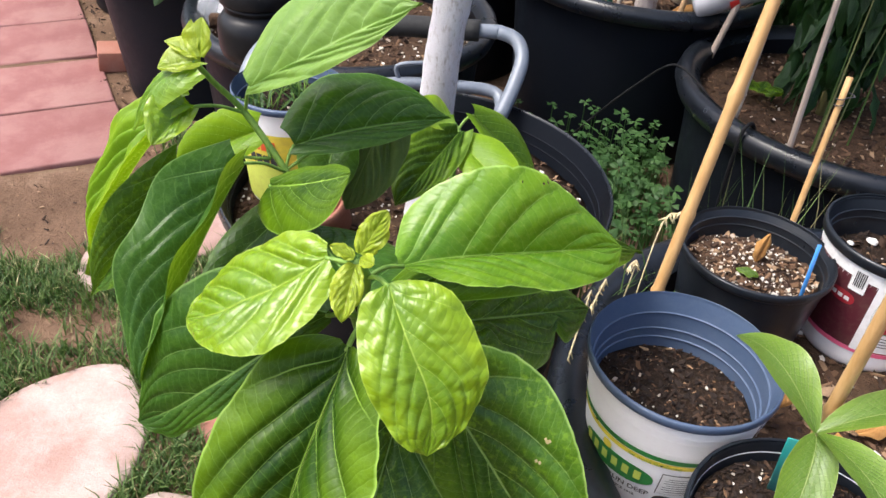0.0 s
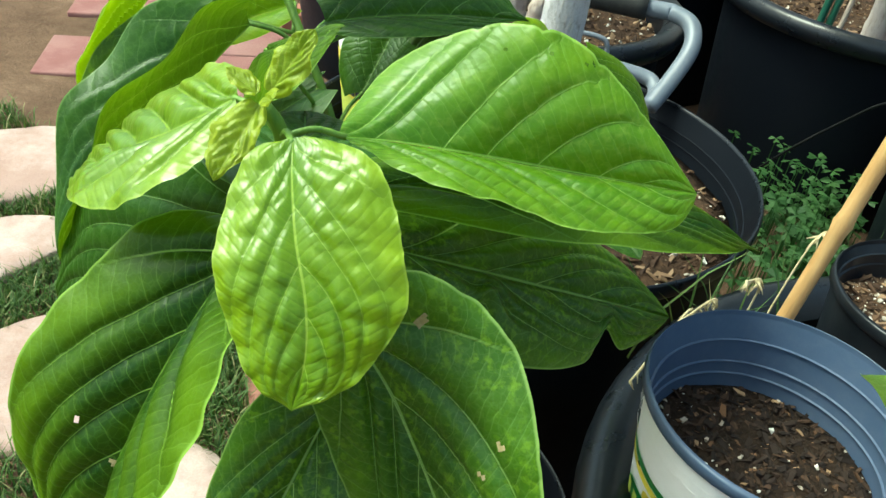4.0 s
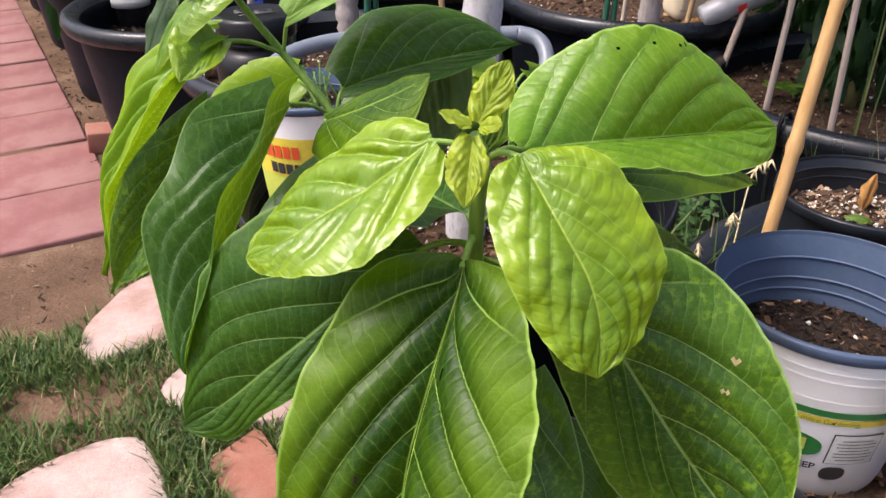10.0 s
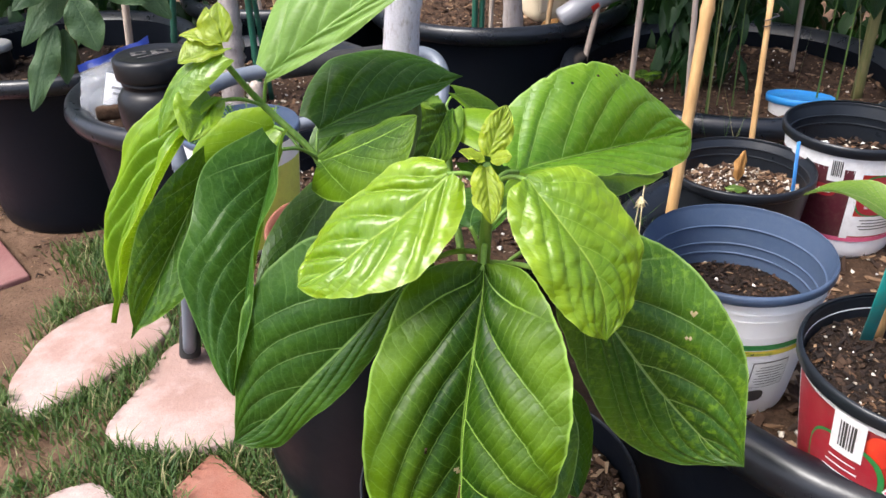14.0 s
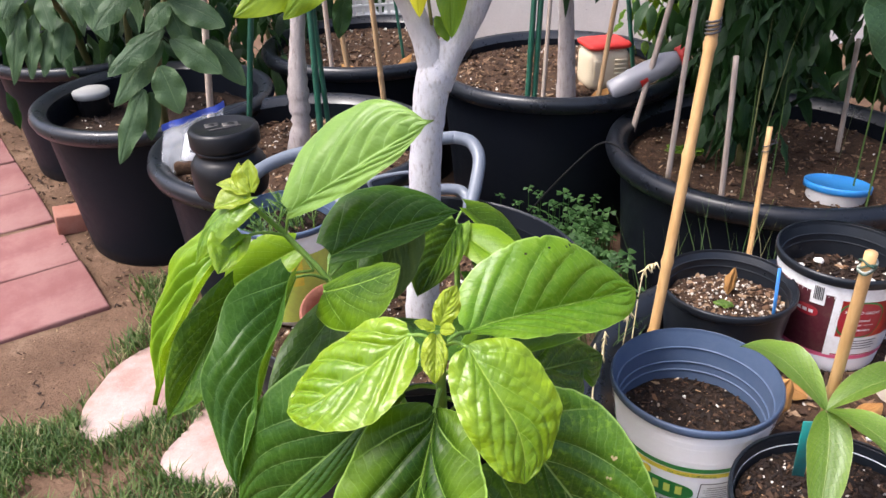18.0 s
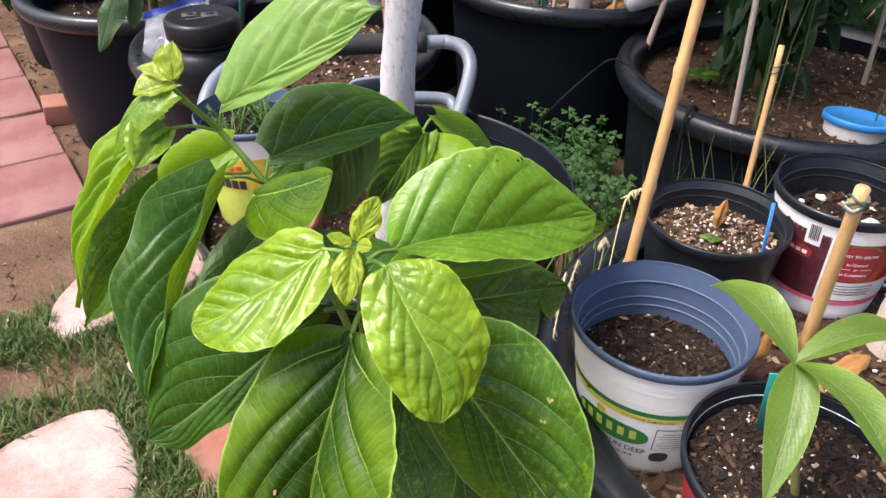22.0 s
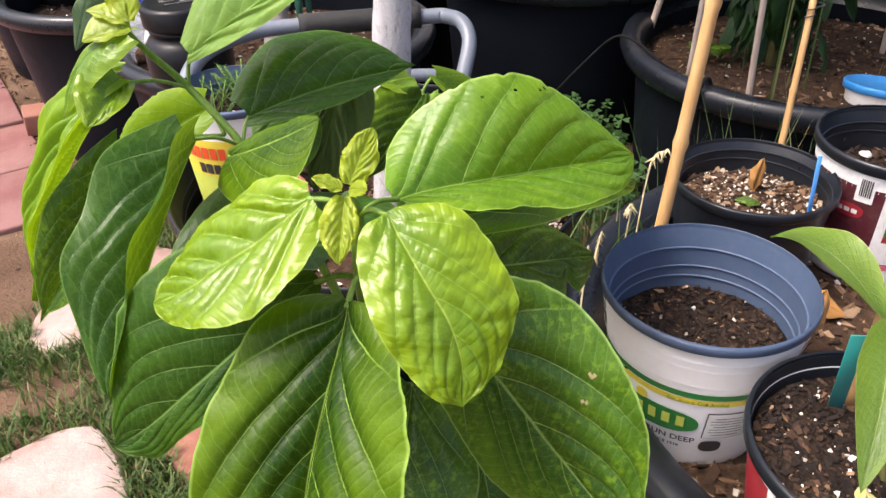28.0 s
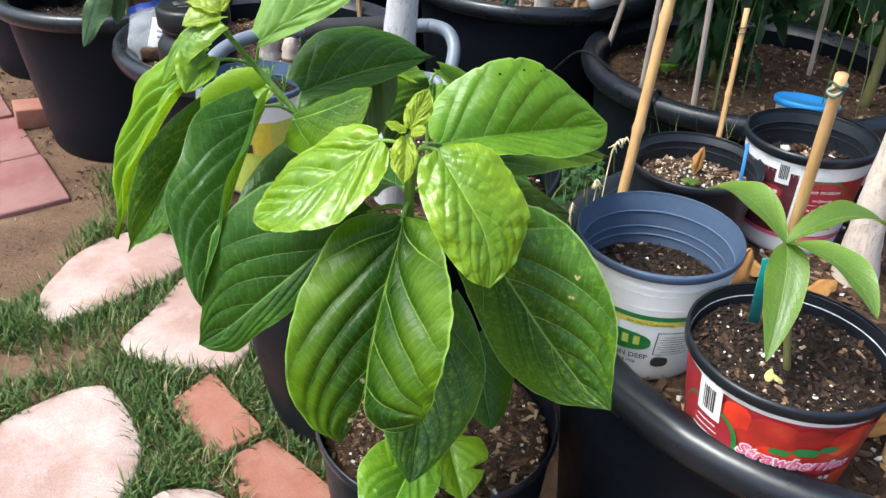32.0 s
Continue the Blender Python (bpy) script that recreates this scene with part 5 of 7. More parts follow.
hero("leaf_spot", (0.000, 0.425, 0.575), (-0.036, 0.330, 0.445), (-0.062, 0.365, 0.515), (0.040, 0.385, 0.525), (-0.012, 0.445, 0.55), "speckled dark hanging leaf",
     pucker=0.014, veins=5, arch=0.1, lobe=0.06, seed=8)
hero("leaf_dark", (0.050, 0.470, 0.490), (0.060, 0.415, 0.410), (0.025, 0.430, 0.440), (0.095, 0.450, 0.430), (0.005, 0.475, 0.46), "dark lower leaf", seed=9, rows=30, half=8)
hero("leaf_fresh", (-0.012, 0.425, 0.385), (-0.068, 0.330, 0.366), (-0.082, 0.388, 0.394), (-0.014, 0.356, 0.372), (0.012, 0.490, 0.37), "pale green lower leaf", seed=10, rows=70, half=22, pucker=0.026, veins=5, arch=0.12, lobe=0.06, root=0.5)
hero("leaf_lime", (0.018, 0.440, 0.388), (0.026, 0.380, 0.352), (-0.012, 0.395, 0.385), (0.058, 0.420, 0.375), (0.015, 0.490, 0.37), "small yellow-green lobed lower leaf", seed=11, rows=60, half=16, torn=0.45, nibble=0.25, pucker=0.02, veins=4)
hero("leaf_lime", (-0.020, 0.440, 0.410), (-0.045, 0.390, 0.400), (-0.045, 0.425, 0.420), (-0.022, 0.400, 0.400), (0.010, 0.480, 0.39), "small pale lower leaf", seed=12, rows=24, half=6)
# small leaves at the tip
for b, t, l, r, s in (((-0.032, 0.384, 0.752), (-0.038, 0.356, 0.729), (-0.047, 0.368, 0.745), (-0.026, 0.366, 0.742), 13),
                      ((-0.029, 0.388, 0.757), (-0.014, 0.398, 0.784), (-0.032, 0.396, 0.772), (-0.012, 0.388, 0.770), 14),
                      ((-0.033, 0.384, 0.757), (-0.048, 0.386, 0.764), (-0.042, 0.391, 0.765), (-0.041, 0.380, 0.760), 15),
                      ((-0.029, 0.383, 0.757), (-0.020, 0.372, 0.762), (-0.022, 0.381, 0.764), (-0.026, 0.374, 0.757), 16)):
    hero("leaf_bud", b, t, l, r, None, "tiny yellow bud leaf", seed=s, rows=48, half=14, pucker=0.045, cells=0.028, veins=4, lobe=0.02, curl=(0.2, 0.25), wave=0.05, nibble=0.10, torn=0.10, point=2.3)

hero("leaf_dark", (-0.030, 0.425, 0.690), (-0.080, 0.530, 0.674), (-0.115, 0.465, 0.684), (-0.002, 0.480, 0.686), (-0.025, 0.412, 0.665), "dark leaf hidden under the crown", seed=40, pucker=0.016, lobe=0.08, root=0.5)

# leaves of the side stem
hero("leaf_dark", (-0.141, 0.572, 0.704), (-0.206, 0.440, 0.575), (-0.232, 0.490, 0.655), (-0.160, 0.482, 0.700), (-0.112, 0.598, 0.682), "dark folded leaf with a rolled bright edge",
     mid=(-0.172, 0.514, 0.652), pucker=0.014, veins=5, arch=0.08, lobe=0.06, wave=0.030, seed=17, widest=0.45, root=0.4, point=2.2, sweep=0.5)
hero("leaf_lime", (-0.186, 0.593, 0.742), (-0.302, 0.588, 0.560), (-0.299, 0.614, 0.654), (-0.243, 0.558, 0.695), (-0.148, 0.622, 0.724), "yellow-green drooping leaf lit from behind",
     mid=(-0.245, 0.588, 0.677), pucker=0.040, veins=5, arch=0.10, lobe=0.04, wave=0.008, seed=18, widest=0.42, cells=0.003, drip=0.06, point=2.4)
hero("leaf_spot", (-0.200, 0.589, 0.690), (-0.284, 0.546, 0.568), (-0.265, 0.560, 0.650), (-0.215, 0.545, 0.620), (-0.125, 0.605, 0.690), "dark speckled drooping leaf", seed=19, pucker=0.008, arch=0.1, drip=0.06)
hero("leaf_young", (-0.174, 0.585, 0.781), (-0.232, 0.583, 0.722), (-0.222, 0.600, 0.757), (-0.196, 0.572, 0.754), None, "small young glossy leaf", mid=(-0.210, 0.588, 0.762), seed=20, pucker=0.020, rows=40, half=10, cells=0.008)
hero("leaf_young", (-0.186, 0.589, 0.744), (-0.208, 0.553, 0.727), (-0.216, 0.572, 0.752), (-0.190, 0.560, 0.730), (-0.148, 0.622, 0.724), "small puckered young leaf", seed=42, pucker=0.030, rows=40, half=12, cells=0.016, veins=5, root=0.6, lobe=0.10, wave=0.02)
hero("leaf_pale", (-0.141, 0.616, 0.752), (0.000, 0.590, 0.843), (-0.096, 0.655, 0.827), (-0.060, 0.580, 0.796), (-0.148, 0.622, 0.724), "upright pale green leaf",
     mid=(-0.066, 0.602, 0.804), pucker=0.022, veins=5, arch=0.1, lobe=0.03, seed=21, root=0.25, sweep=0.5, drip=0.05, point=2.6)
hero("leaf_dark", (-0.106, 0.616, 0.699), (0.031, 0.642, 0.722), (-0.050, 0.672, 0.750), (-0.040, 0.610, 0.704), (-0.112, 0.600, 0.682), "dark green leaf, arched over the pot",
     mid=(-0.041, 0.632, 0.713), pucker=0.010, veins=5, arch=0.16, lobe=0.05, seed=22, root=0.35, sweep=0.55, drip=0.04)
hero("leaf_lime", (-0.141, 0.640, 0.698), (-0.221, 0.643, 0.656), (-0.186, 0.652, 0.706), (-0.178, 0.622, 0.664), (-0.125, 0.605, 0.690), "yellow-green leaf with bite marks", seed=23, pucker=0.006, rows=44, half=12, root=0.45, point=2.4, nibble=0.05)
hero("leaf_mid", (-0.115, 0.545, 0.701), (-0.046, 0.500, 0.745), (-0.078, 0.545, 0.722), (-0.074, 0.482, 0.700), (-0.085, 0.590, 0.63), "green leaf folded along its midrib", mid=(-0.080, 0.520, 0.722), seed=24, pucker=0.010, rows=50, half=14, root=0.5, point=2.6, arch=0.12, wave=0.01)
hero("leaf_dark", (-0.100, 0.590, 0.660), (-0.180, 0.520, 0.600), (-0.150, 0.575, 0.645), (-0.120, 0.520, 0.620), (-0.085, 0.590, 0.63), "dark inner leaf", seed=25, rows=36, half=9)
hero("leaf_back", (-0.028, 0.672, 0.712), (-0.064, 0.650, 0.610), (-0.063, 0.668, 0.676), (-0.010, 0.654, 0.662), (-0.112, 0.600, 0.682), "dull grey-green pleated leaf showing its back", seed=26, rows=70, half=20, arch=0.04, pucker=0.045, veins=6, sweep=0.75, fan=False, root=0.5, point=2.2)
hero("leaf_dark", (-0.085, 0.640, 0.640), (-0.070, 0.690, 0.700), (-0.110, 0.665, 0.670), (-0.050, 0.660, 0.670), (-0.085, 0.590, 0.63), "dark upright leaf", seed=27, rows=36, half=9)
hero("leaf_mid", (0.046, 0.752, 0.648), (-0.016, 0.665, 0.608), (-0.020, 0.712, 0.652), (0.030, 0.682, 0.624), (0.046, 0.765, 0.645), "ribbed green leaf", seed=28, rows=70, half=18, pucker=0.050, veins=6, sweep=0.7, fan=False, root=0.4)
hero("leaf_dark", (0.055, 0.640, 0.600), (0.020, 0.560, 0.600), (0.005, 0.610, 0.612), (0.060, 0.590, 0.605), (0.030, 0.62, 0.46), "dark inner leaf", seed=29, rows=30, half=8)
# rear stem
hero("leaf_mid", (0.062, 0.780, 0.655), (0.135, 0.760, 0.600), (0.105, 0.800, 0.640), (0.095, 0.750, 0.625), (0.046, 0.765, 0.645), "green leaf of the rear stem", seed=30, rows=36, half=9, pucker=0.008, arch=0.15)
hero("leaf_young", (0.034, 0.765, 0.655), (-0.004, 0.745, 0.672), (0.012, 0.775, 0.680), (0.018, 0.735, 0.660), (0.046, 0.765, 0.645), "small pleated young leaf", seed=31, rows=30, half=8, pucker=0.03)
hero("leaf_lime", (0.050, 0.745, 0.640), (0.105, 0.660, 0.625), (0.105, 0.715, 0.645), (0.060, 0.690, 0.625), (0.046, 0.765, 0.645), "green leaf of the rear stem", seed=32, rows=36, half=9)
hero("leaf_dark", (0.060, 0.720, 0.600), (0.150, 0.640, 0.560), (0.120, 0.710, 0.590), (0.090, 0.650, 0.570), (0.040, 0.72, 0.56), "dark leaf behind", seed=33, rows=36, half=9)
for b, t, l, r, s in (((-0.172, 0.590, 0.783), (-0.207, 0.590, 0.776), (-0.193, 0.604, 0.790), (-0.188, 0.578, 0.781), 34),
                      ((-0.174, 0.592, 0.786), (-0.203, 0.604, 0.793), (-0.192, 0.612, 0.797), (-0.186, 0.590, 0.790), 35),
                      ((-0.172, 0.590, 0.788), (-0.171, 0.604, 0.815), (-0.182, 0.602, 0.803), (-0.163, 0.590, 0.802), 36),
                      ((-0.173, 0.592, 0.788), (-0.180, 0.606, 0.812), (-0.189, 0.608, 0.800), (-0.175, 0.596, 0.803), 37)):
    hero("leaf_bud", b, t, l, r, None, "tiny yellow-green furled bud leaf", seed=s, rows=28, half=8, pucker=0.04, cells=0.010, veins=4, lobe=0.02, root=0.45, curl=(-0.3, 0.35), point=2.0, wave=0.03)


# ---- canes, stakes and trunks ----
def cane(name, low, high, radius, material, label, nodes=(), group="", bend=0.0, seg=10, category="stake"):
    """A cane with swollen rings at the given shares of its length."""
    low, high = Vector(low), Vector(high)
    root = thing(name, low, label, category, group)
    steps = sorted(set([0.0, 1.0] + [k / 12 for k in range(1, 12)] + [q for s in nodes for q in (s - 0.012, s, s + 0.012)]))
    pts, rad = [], []
    side = (high - low).orthogonal().normalized()
    for s in steps:
        if 0 <= s <= 1:
            pts.append((high - low) * s + side * bend * math.sin(math.pi * s))
            rad.append(radius * (1.22 if any(abs(s - q) < 1e-6 for q in nodes) else 1.0) * (1 - 0.08 * s))
    part("shaft", tube(pts, rad, seg), material, root)
    return root


main_cane = cane("bamboo_cane", (0.252, 0.637, 0.42), (0.336, 0.705, 1.120), 0.0063, M["bamboo"], "tall yellow bamboo cane stuck in the tub mulch", (0.16, 0.29, 0.47, 0.64, 0.83))
tie = bmesh.new()
for k in range(4):
    a = Vector((0.055, 0.044, 0.455 + 0.004 * k))
    tube([a + Vector((0.0070 * math.cos(t), 0.0070 * math.sin(t), 0.0012 * t)) for t in (2 * math.pi * i / 14 for i in range(15))], 0.0012, 6, tie)
part("dark_tie", tie, M["ink"], main_cane)
cane("bamboo_cane", (0.452, 0.772, 0.42), (0.476, 0.818, 0.712), 0.0039, M["bamboo"], "short yellow bamboo cane behind the black pot", (0.3, 0.62))
cane("bamboo_cane", (0.412, 0.292, 0.418), (0.520, 0.400, 0.545), 0.0085, M["bamboo"], "stout bamboo stake lying on the tub mulch", (0.45,))
tie_cane = thing("wire_tie", (0.473, 0.813, 0.682), "thin dark wire twisted round the short cane", "wire")
part("coil", tube([Vector((0.0048 * math.cos(t) + (0.010 if i > 24 else 0), 0.0048 * math.sin(t), 0.0012 * t - 0.006)) for i, t in enumerate(0.5 * k for k in range(30))], 0.0008, 5), M["ink"], tie_cane)
seed_cane = cane("bamboo_cane", (0.316, 0.398, 0.530), (0.284, 0.354, 0.800), 0.0051, M["bamboo"], "bamboo cane beside the seedling, wire round its top", (0.45,))
for turns, rise, key, lab in ((46, 0.0008, "wire", "tight loops of green wire"), (18, 0.0016, "wire_pale", "twist of pale wire")):
    part("green_wire", tube([Vector((-0.0308 + (0.0058 + 0.0008 * math.sin(3.1 * t)) * math.cos(t), -0.0424 + (0.0058 + 0.0008 * math.sin(2.3 * t)) * math.sin(t), 0.2545 + rise * t * 0.5 + 0.003 * math.sin(1.3 * t))) for t in (0.4 * k for k in range(turns))], 0.0009, 6), M[key], seed_cane, lab)
cane("thin_stick", (0.668, 1.756, 0.31), (0.790, 1.756, 0.900), 0.0075, M["stick"], "thin grey stick leaning in the wide tub", group="sticks in the wide tub", bend=0.008)
cane("thin_stick", (0.656, 1.479, 0.31), (0.684, 1.479, 0.950), 0.0062, M["stick"], "thin grey stick upright in the wide tub", group="sticks in the wide tub", bend=-0.006)
cane("thin_stick", (0.735, 1.370, 0.31), (0.720, 1.370, 0.640), 0.0060, M["stick"], "pale stick in the wide tub", group="sticks in the wide tub")
cane("thin_stick", (1.130, 1.560, 0.31), (1.120, 1.560, 0.600), 0.0060, M["stick"], "dark thin stick in the wide tub", group="sticks in the wide tub")
cane("thin_stick", (-0.400, 1.900, 0.33), (-0.330, 1.920, 1.000), 0.0085, M["stick"], "pale wooden stick in the black tub", group="stakes in the black tub")
cane("plastic_stake", (-0.310, 1.930, 0.33), (-0.205, 1.950, 1.000), 0.0075, M["green_stake"], "green coated garden stake", (0.2, 0.4, 0.6, 0.8), "green stakes")
cane("plastic_stake", (-0.120, 1.720, 0.33), (-0.108, 1.728, 0.960), 0.0075, M["green_stake"], "green coated garden stake", (0.2, 0.4, 0.6, 0.8), "green stakes")
cane("plastic_stake", (-0.095, 1.740, 0.33), (-0.112, 1.745, 0.960), 0.0060, M["green_stake"], "green coated garden stake", (0.3, 0.6), "green stakes")
cane("thin_stick", (0.057, 1.934, 0.34), (0.030, 1.934, 0.830), 0.0075, M["tan_stick"], "tan cane in the black tub", (0.3, 0.7), "stakes in the black tub")
cane("thin_stick", (-0.022, 2.230, 0.38), (-0.058, 2.230, 0.820), 0.0085, M["tan_stick"], "tan cane in the back tub", (0.4,), "stakes in the back row")
cane("thin_stick", (-0.070, 2.260, 0.38), (-0.080, 2.260, 0.900), 0.0075, M["stick"], "grey stick in the back tub", (), "stakes in the back row")
cane("plastic_stake", (0.160, 2.400, 0.38), (0.120, 2.420, 0.800), 0.0050, M["green_stake"], "thin green stake in the back tub", (), "green stakes")
for dx, mat_key, top, lab in ((0.436, "green_stake", 0.95, "green coated garden stake"), (0.418, "green_stake", 0.93, "green coated garden stake")):
    cane("plastic_stake", (dx, 1.850, 0.38), (dx + 0.025, 1.850, top), 0.0075, M[mat_key], lab, (0.3, 0.6), "green stakes")
cane("thin_stick", (0.457, 1.842, 0.38), (0.480, 1.842, 0.900), 0.0055, M["stick"], "pale thin stick before the wall", (), "stakes in the back row")
cane("thin_stick", (0.600, 1.830, 0.38), (0.660, 1.830, 0.880), 0.0065, M["tan_stick"], "tan cane before the wall", (0.4,), "stakes in the back row")
cane("plastic_stake", (0.794, 2.062, 0.38), (0.715, 2.062, 0.880), 0.0065, M["green_stake"], "green coated garden stake", (0.4,), "green stakes")
cane("thin_stick", (0.806, 0.920, 0.00), (0.900, 0.920, 0.760), 0.0060, M["tan_stick"], "tan cane beside the wide tub", (0.4, 0.7))


def trunk(root, name, points, radii, material, knobs=0.0, seed=0, seg=18):
    pts = spline(points, 7)
    n = len(pts)
    rad = []
    for i in range(n):
        s = i / (n - 1) * (len(radii) - 1)
        k = min(int(s), len(radii) - 2)
        rad.append((radii[k] + (radii[k + 1] - radii[k]) * (s - k)) * (1 + knobs * noise.noise((i * 0.9, seed, 0))))
    bm = tube([p - root.location for p in pts], rad, seg)
    for v in bm.verts:
        v.co += Vector((noise.noise(v.co * 40), noise.noise(v.co * 40 + Vector((5, 0, 0))), 0)) * 0.0012
    return part(name, bm, material, root)


tree = thing("young_tree", (0.018, 0.905, 0.40), "young forked tree with a whitewashed trunk and yellowing leaves", "tree")
trunk(tree, "trunk", [(0.012, 0.915, 0.36), (0.020, 0.900, 0.52), (0.026, 0.888, 0.66), (0.031, 0.884, 0.72), (0.036, 0.882, 0.762), (0.044, 0.881, 0.800), (0.052, 0.881, 0.824)], [0.0260, 0.0235, 0.0215, 0.0205, 0.0222, 0.0235, 0.0130], M["trunk_wash"], 0.05, 1)
trunk(tree, "limb", [(0.042, 0.882, 0.780), (0.036, 0.881, 0.828), (0.021, 0.880, 0.873), (0.002, 0.880, 0.922), (-0.045, 0.880, 1.100)], [0.0175, 0.0170, 0.0145, 0.0135, 0.0105], M["trunk_wash"], 0.04, 2)
trunk(tree, "limb", [(0.046, 0.882, 0.780), (0.058, 0.881, 0.815), (0.075, 0.880, 0.845), (0.098, 0.880, 0.889), (0.114, 0.880, 0.941), (0.148, 0.880, 1.100)], [0.0190, 0.0190, 0.0185, 0.0182, 0.0182, 0.0150], M["trunk_wash"], 0.04, 3)


def tree_leaf(material, base, tip, width, seed, face=(0, -1, 0.25), plant_root=None, label=""):
    b, t = Vector(base), Vector(tip)
    side = (t - b).cross(Vector(face)).normalized() * width * 0.5
    m = (b + t) * 0.5 + Vector((0, 0, 0.06 * (t - b).length))
    w = b + (t - b) * 0.45
    ob = part("leaf", blade(b, t, w - side, w + side, m, at=plant_root.location, rows=30, half=8, lobe=0.0, root=0.16, widest=0.48, seed=seed, arch=0.02, pucker=0.008, veins=8, wave=0.035, point=2.2), M[material], plant_root, label)
    return ob


for mk, b, t, w, s in (("leaf_yellow", (-0.010, 0.87, 0.990), (-0.062, 0.845, 0.926), 0.045, 1), ("leaf_yellow", (0.022, 0.86, 0.985), (0.022, 0.840, 0.878), 0.034, 2), ("leaf_tree", (0.066, 0.86, 0.970), (0.060, 0.845, 0.850), 0.042, 3),
                       ("leaf_tree_lime", (-0.050, 0.87, 0.955), (-0.190, 0.850, 0.890), 0.050, 4), ("leaf_tree_lime", (-0.058, 0.86, 0.945), (-0.134, 0.840, 0.886), 0.034, 5), ("leaf_tree_lime", (-0.160, 0.87, 1.010), (-0.213, 0.86, 0.938), 0.038, 6),
                       ("leaf_yellow", (0.098, 0.87, 0.985), (0.098, 0.86, 0.928), 0.032, 7), ("leaf_tree", (-0.100, 0.87, 0.985), (-0.150, 0.86, 0.905), 0.045, 8), ("leaf_tree", (0.045, 0.875, 0.870), (0.068, 0.865, 0.838), 0.020, 9),
                       ("leaf_tree_lime", (-0.050, 0.87, 1.000), (-0.120, 0.86, 0.960), 0.045, 10), ("leaf_deep", (0.130, 0.90, 0.990), (0.175, 0.92, 0.890), 0.042, 11), ("leaf_deep", (-0.060, 0.90, 0.90), (-0.072, 0.90, 0.845), 0.024, 12),
                       ("leaf_tree_lime", (-0.05, 0.86, 1.05), (-0.15, 0.80, 1.02), 0.05, 13), ("leaf_tree", (0.10, 0.86, 1.05), (0.18, 0.80, 1.01), 0.05, 14), ("leaf_yellow", (0.02, 0.86, 1.06), (0.03, 0.78, 1.03), 0.05, 15)):
    tree_leaf(mk, b, t, w, s, plant_root=tree)
part("twig", tube([Vector(p) - tree.location for p in spline([(0.036, 0.868, 0.99), (0.034, 0.868, 0.93), (0.040, 0.868, 0.862)], 5)], 0.0022, 7), M["stem_brown"], tree)

tree2 = thing("young_tree", (-0.176, 1.740, 0.34), "small tree with a knobbly whitewashed trunk in a tub", "tree")
trunk(tree2, "trunk", [(-0.176, 1.740, 0.30), (-0.178, 1.742, 0.37), (-0.162, 1.745, 0.44), (-0.160, 1.748, 0.52), (-0.150, 1.75, 0.62), (-0.135, 1.75, 0.74), (-0.115, 1.75, 1.0)], [0.031, 0.026, 0.022, 0.025, 0.018, 0.016, 0.015], M["trunk_grey"], 0.45, 5)
trunk(tree2, "sucker", [(-0.130, 1.725, 0.33), (-0.128, 1.722, 0.38), (-0.118, 1.724, 0.40)], [0.020, 0.018, 0.010], M["trunk_cream"], 0.1, 6)
tree3 = thing("young_tree", (0.540, 1.900, 0.39), "small tree with a smooth brown trunk before the wall", "tree")
trunk(tree3, "trunk", [(0.540, 1.900, 0.36), (0.538, 1.900, 0.46), (0.530, 1.895, 0.60), (0.522, 1.890, 0.75), (0.510, 1.89, 1.0)], [0.030, 0.024, 0.020, 0.018, 0.016], M["trunk_grey"], 0.06, 8)
# limb above the view, added to carry the shading leaves
trunk(tree3, "limb", [(0.511, 1.89, 0.98), (0.50, 1.84, 1.15), (0.47, 1.74, 1.40)], [0.015, 0.012, 0.006], M["trunk_grey"], 0.06, 18)
for b, t, w, s in (((0.50, 1.88, 0.86), (0.44, 1.85, 0.68), 0.055, 1), ((0.53, 1.87, 0.85), (0.515, 1.86, 0.62), 0.030, 2), ((0.66, 1.86, 0.85), (0.585, 1.84, 0.655), 0.050, 3), ((0.42, 1.88, 0.88), (0.385, 1.86, 0.72), 0.050, 4), ((0.57, 1.87, 0.90), (0.62, 1.85, 0.80), 0.05, 5)):
    tree_leaf("leaf_deep", b, t, w, s, plant_root=tree3)
tree4 = thing("young_tree", (0.585, 0.592, 0.42), "young tree with a cream painted trunk in the near tub", "tree")
trunk(tree4, "trunk", [(0.580, 0.592, 0.40), (0.570, 0.592, 0.50), (0.571, 0.594, 0.60), (0.586, 0.596, 0.70), (0.624, 0.600, 0.90), (0.633, 0.60, 1.10)], [0.032, 0.0205, 0.0175, 0.0170, 0.0165, 0.015], M["trunk_cream"], 0.06, 9)
part("yellow_tag", lathe([(0.0186, 0.262), (0.0200, 0.264), (0.0202, 0.286), (0.0186, 0.288)], 32), M["yellow_tape"], tree4).location = (-0.009, 0.003, -0.050)
for k, (word, turn) in enumerate((("AUG", -118),)):
    ob = wrapped_text(tree4, word, 0.0125, turn, 0.277, lambda z: 0.0203, M["ink"], "tag_writing")
    ob.location = (-0.009, 0.003, -0.050)


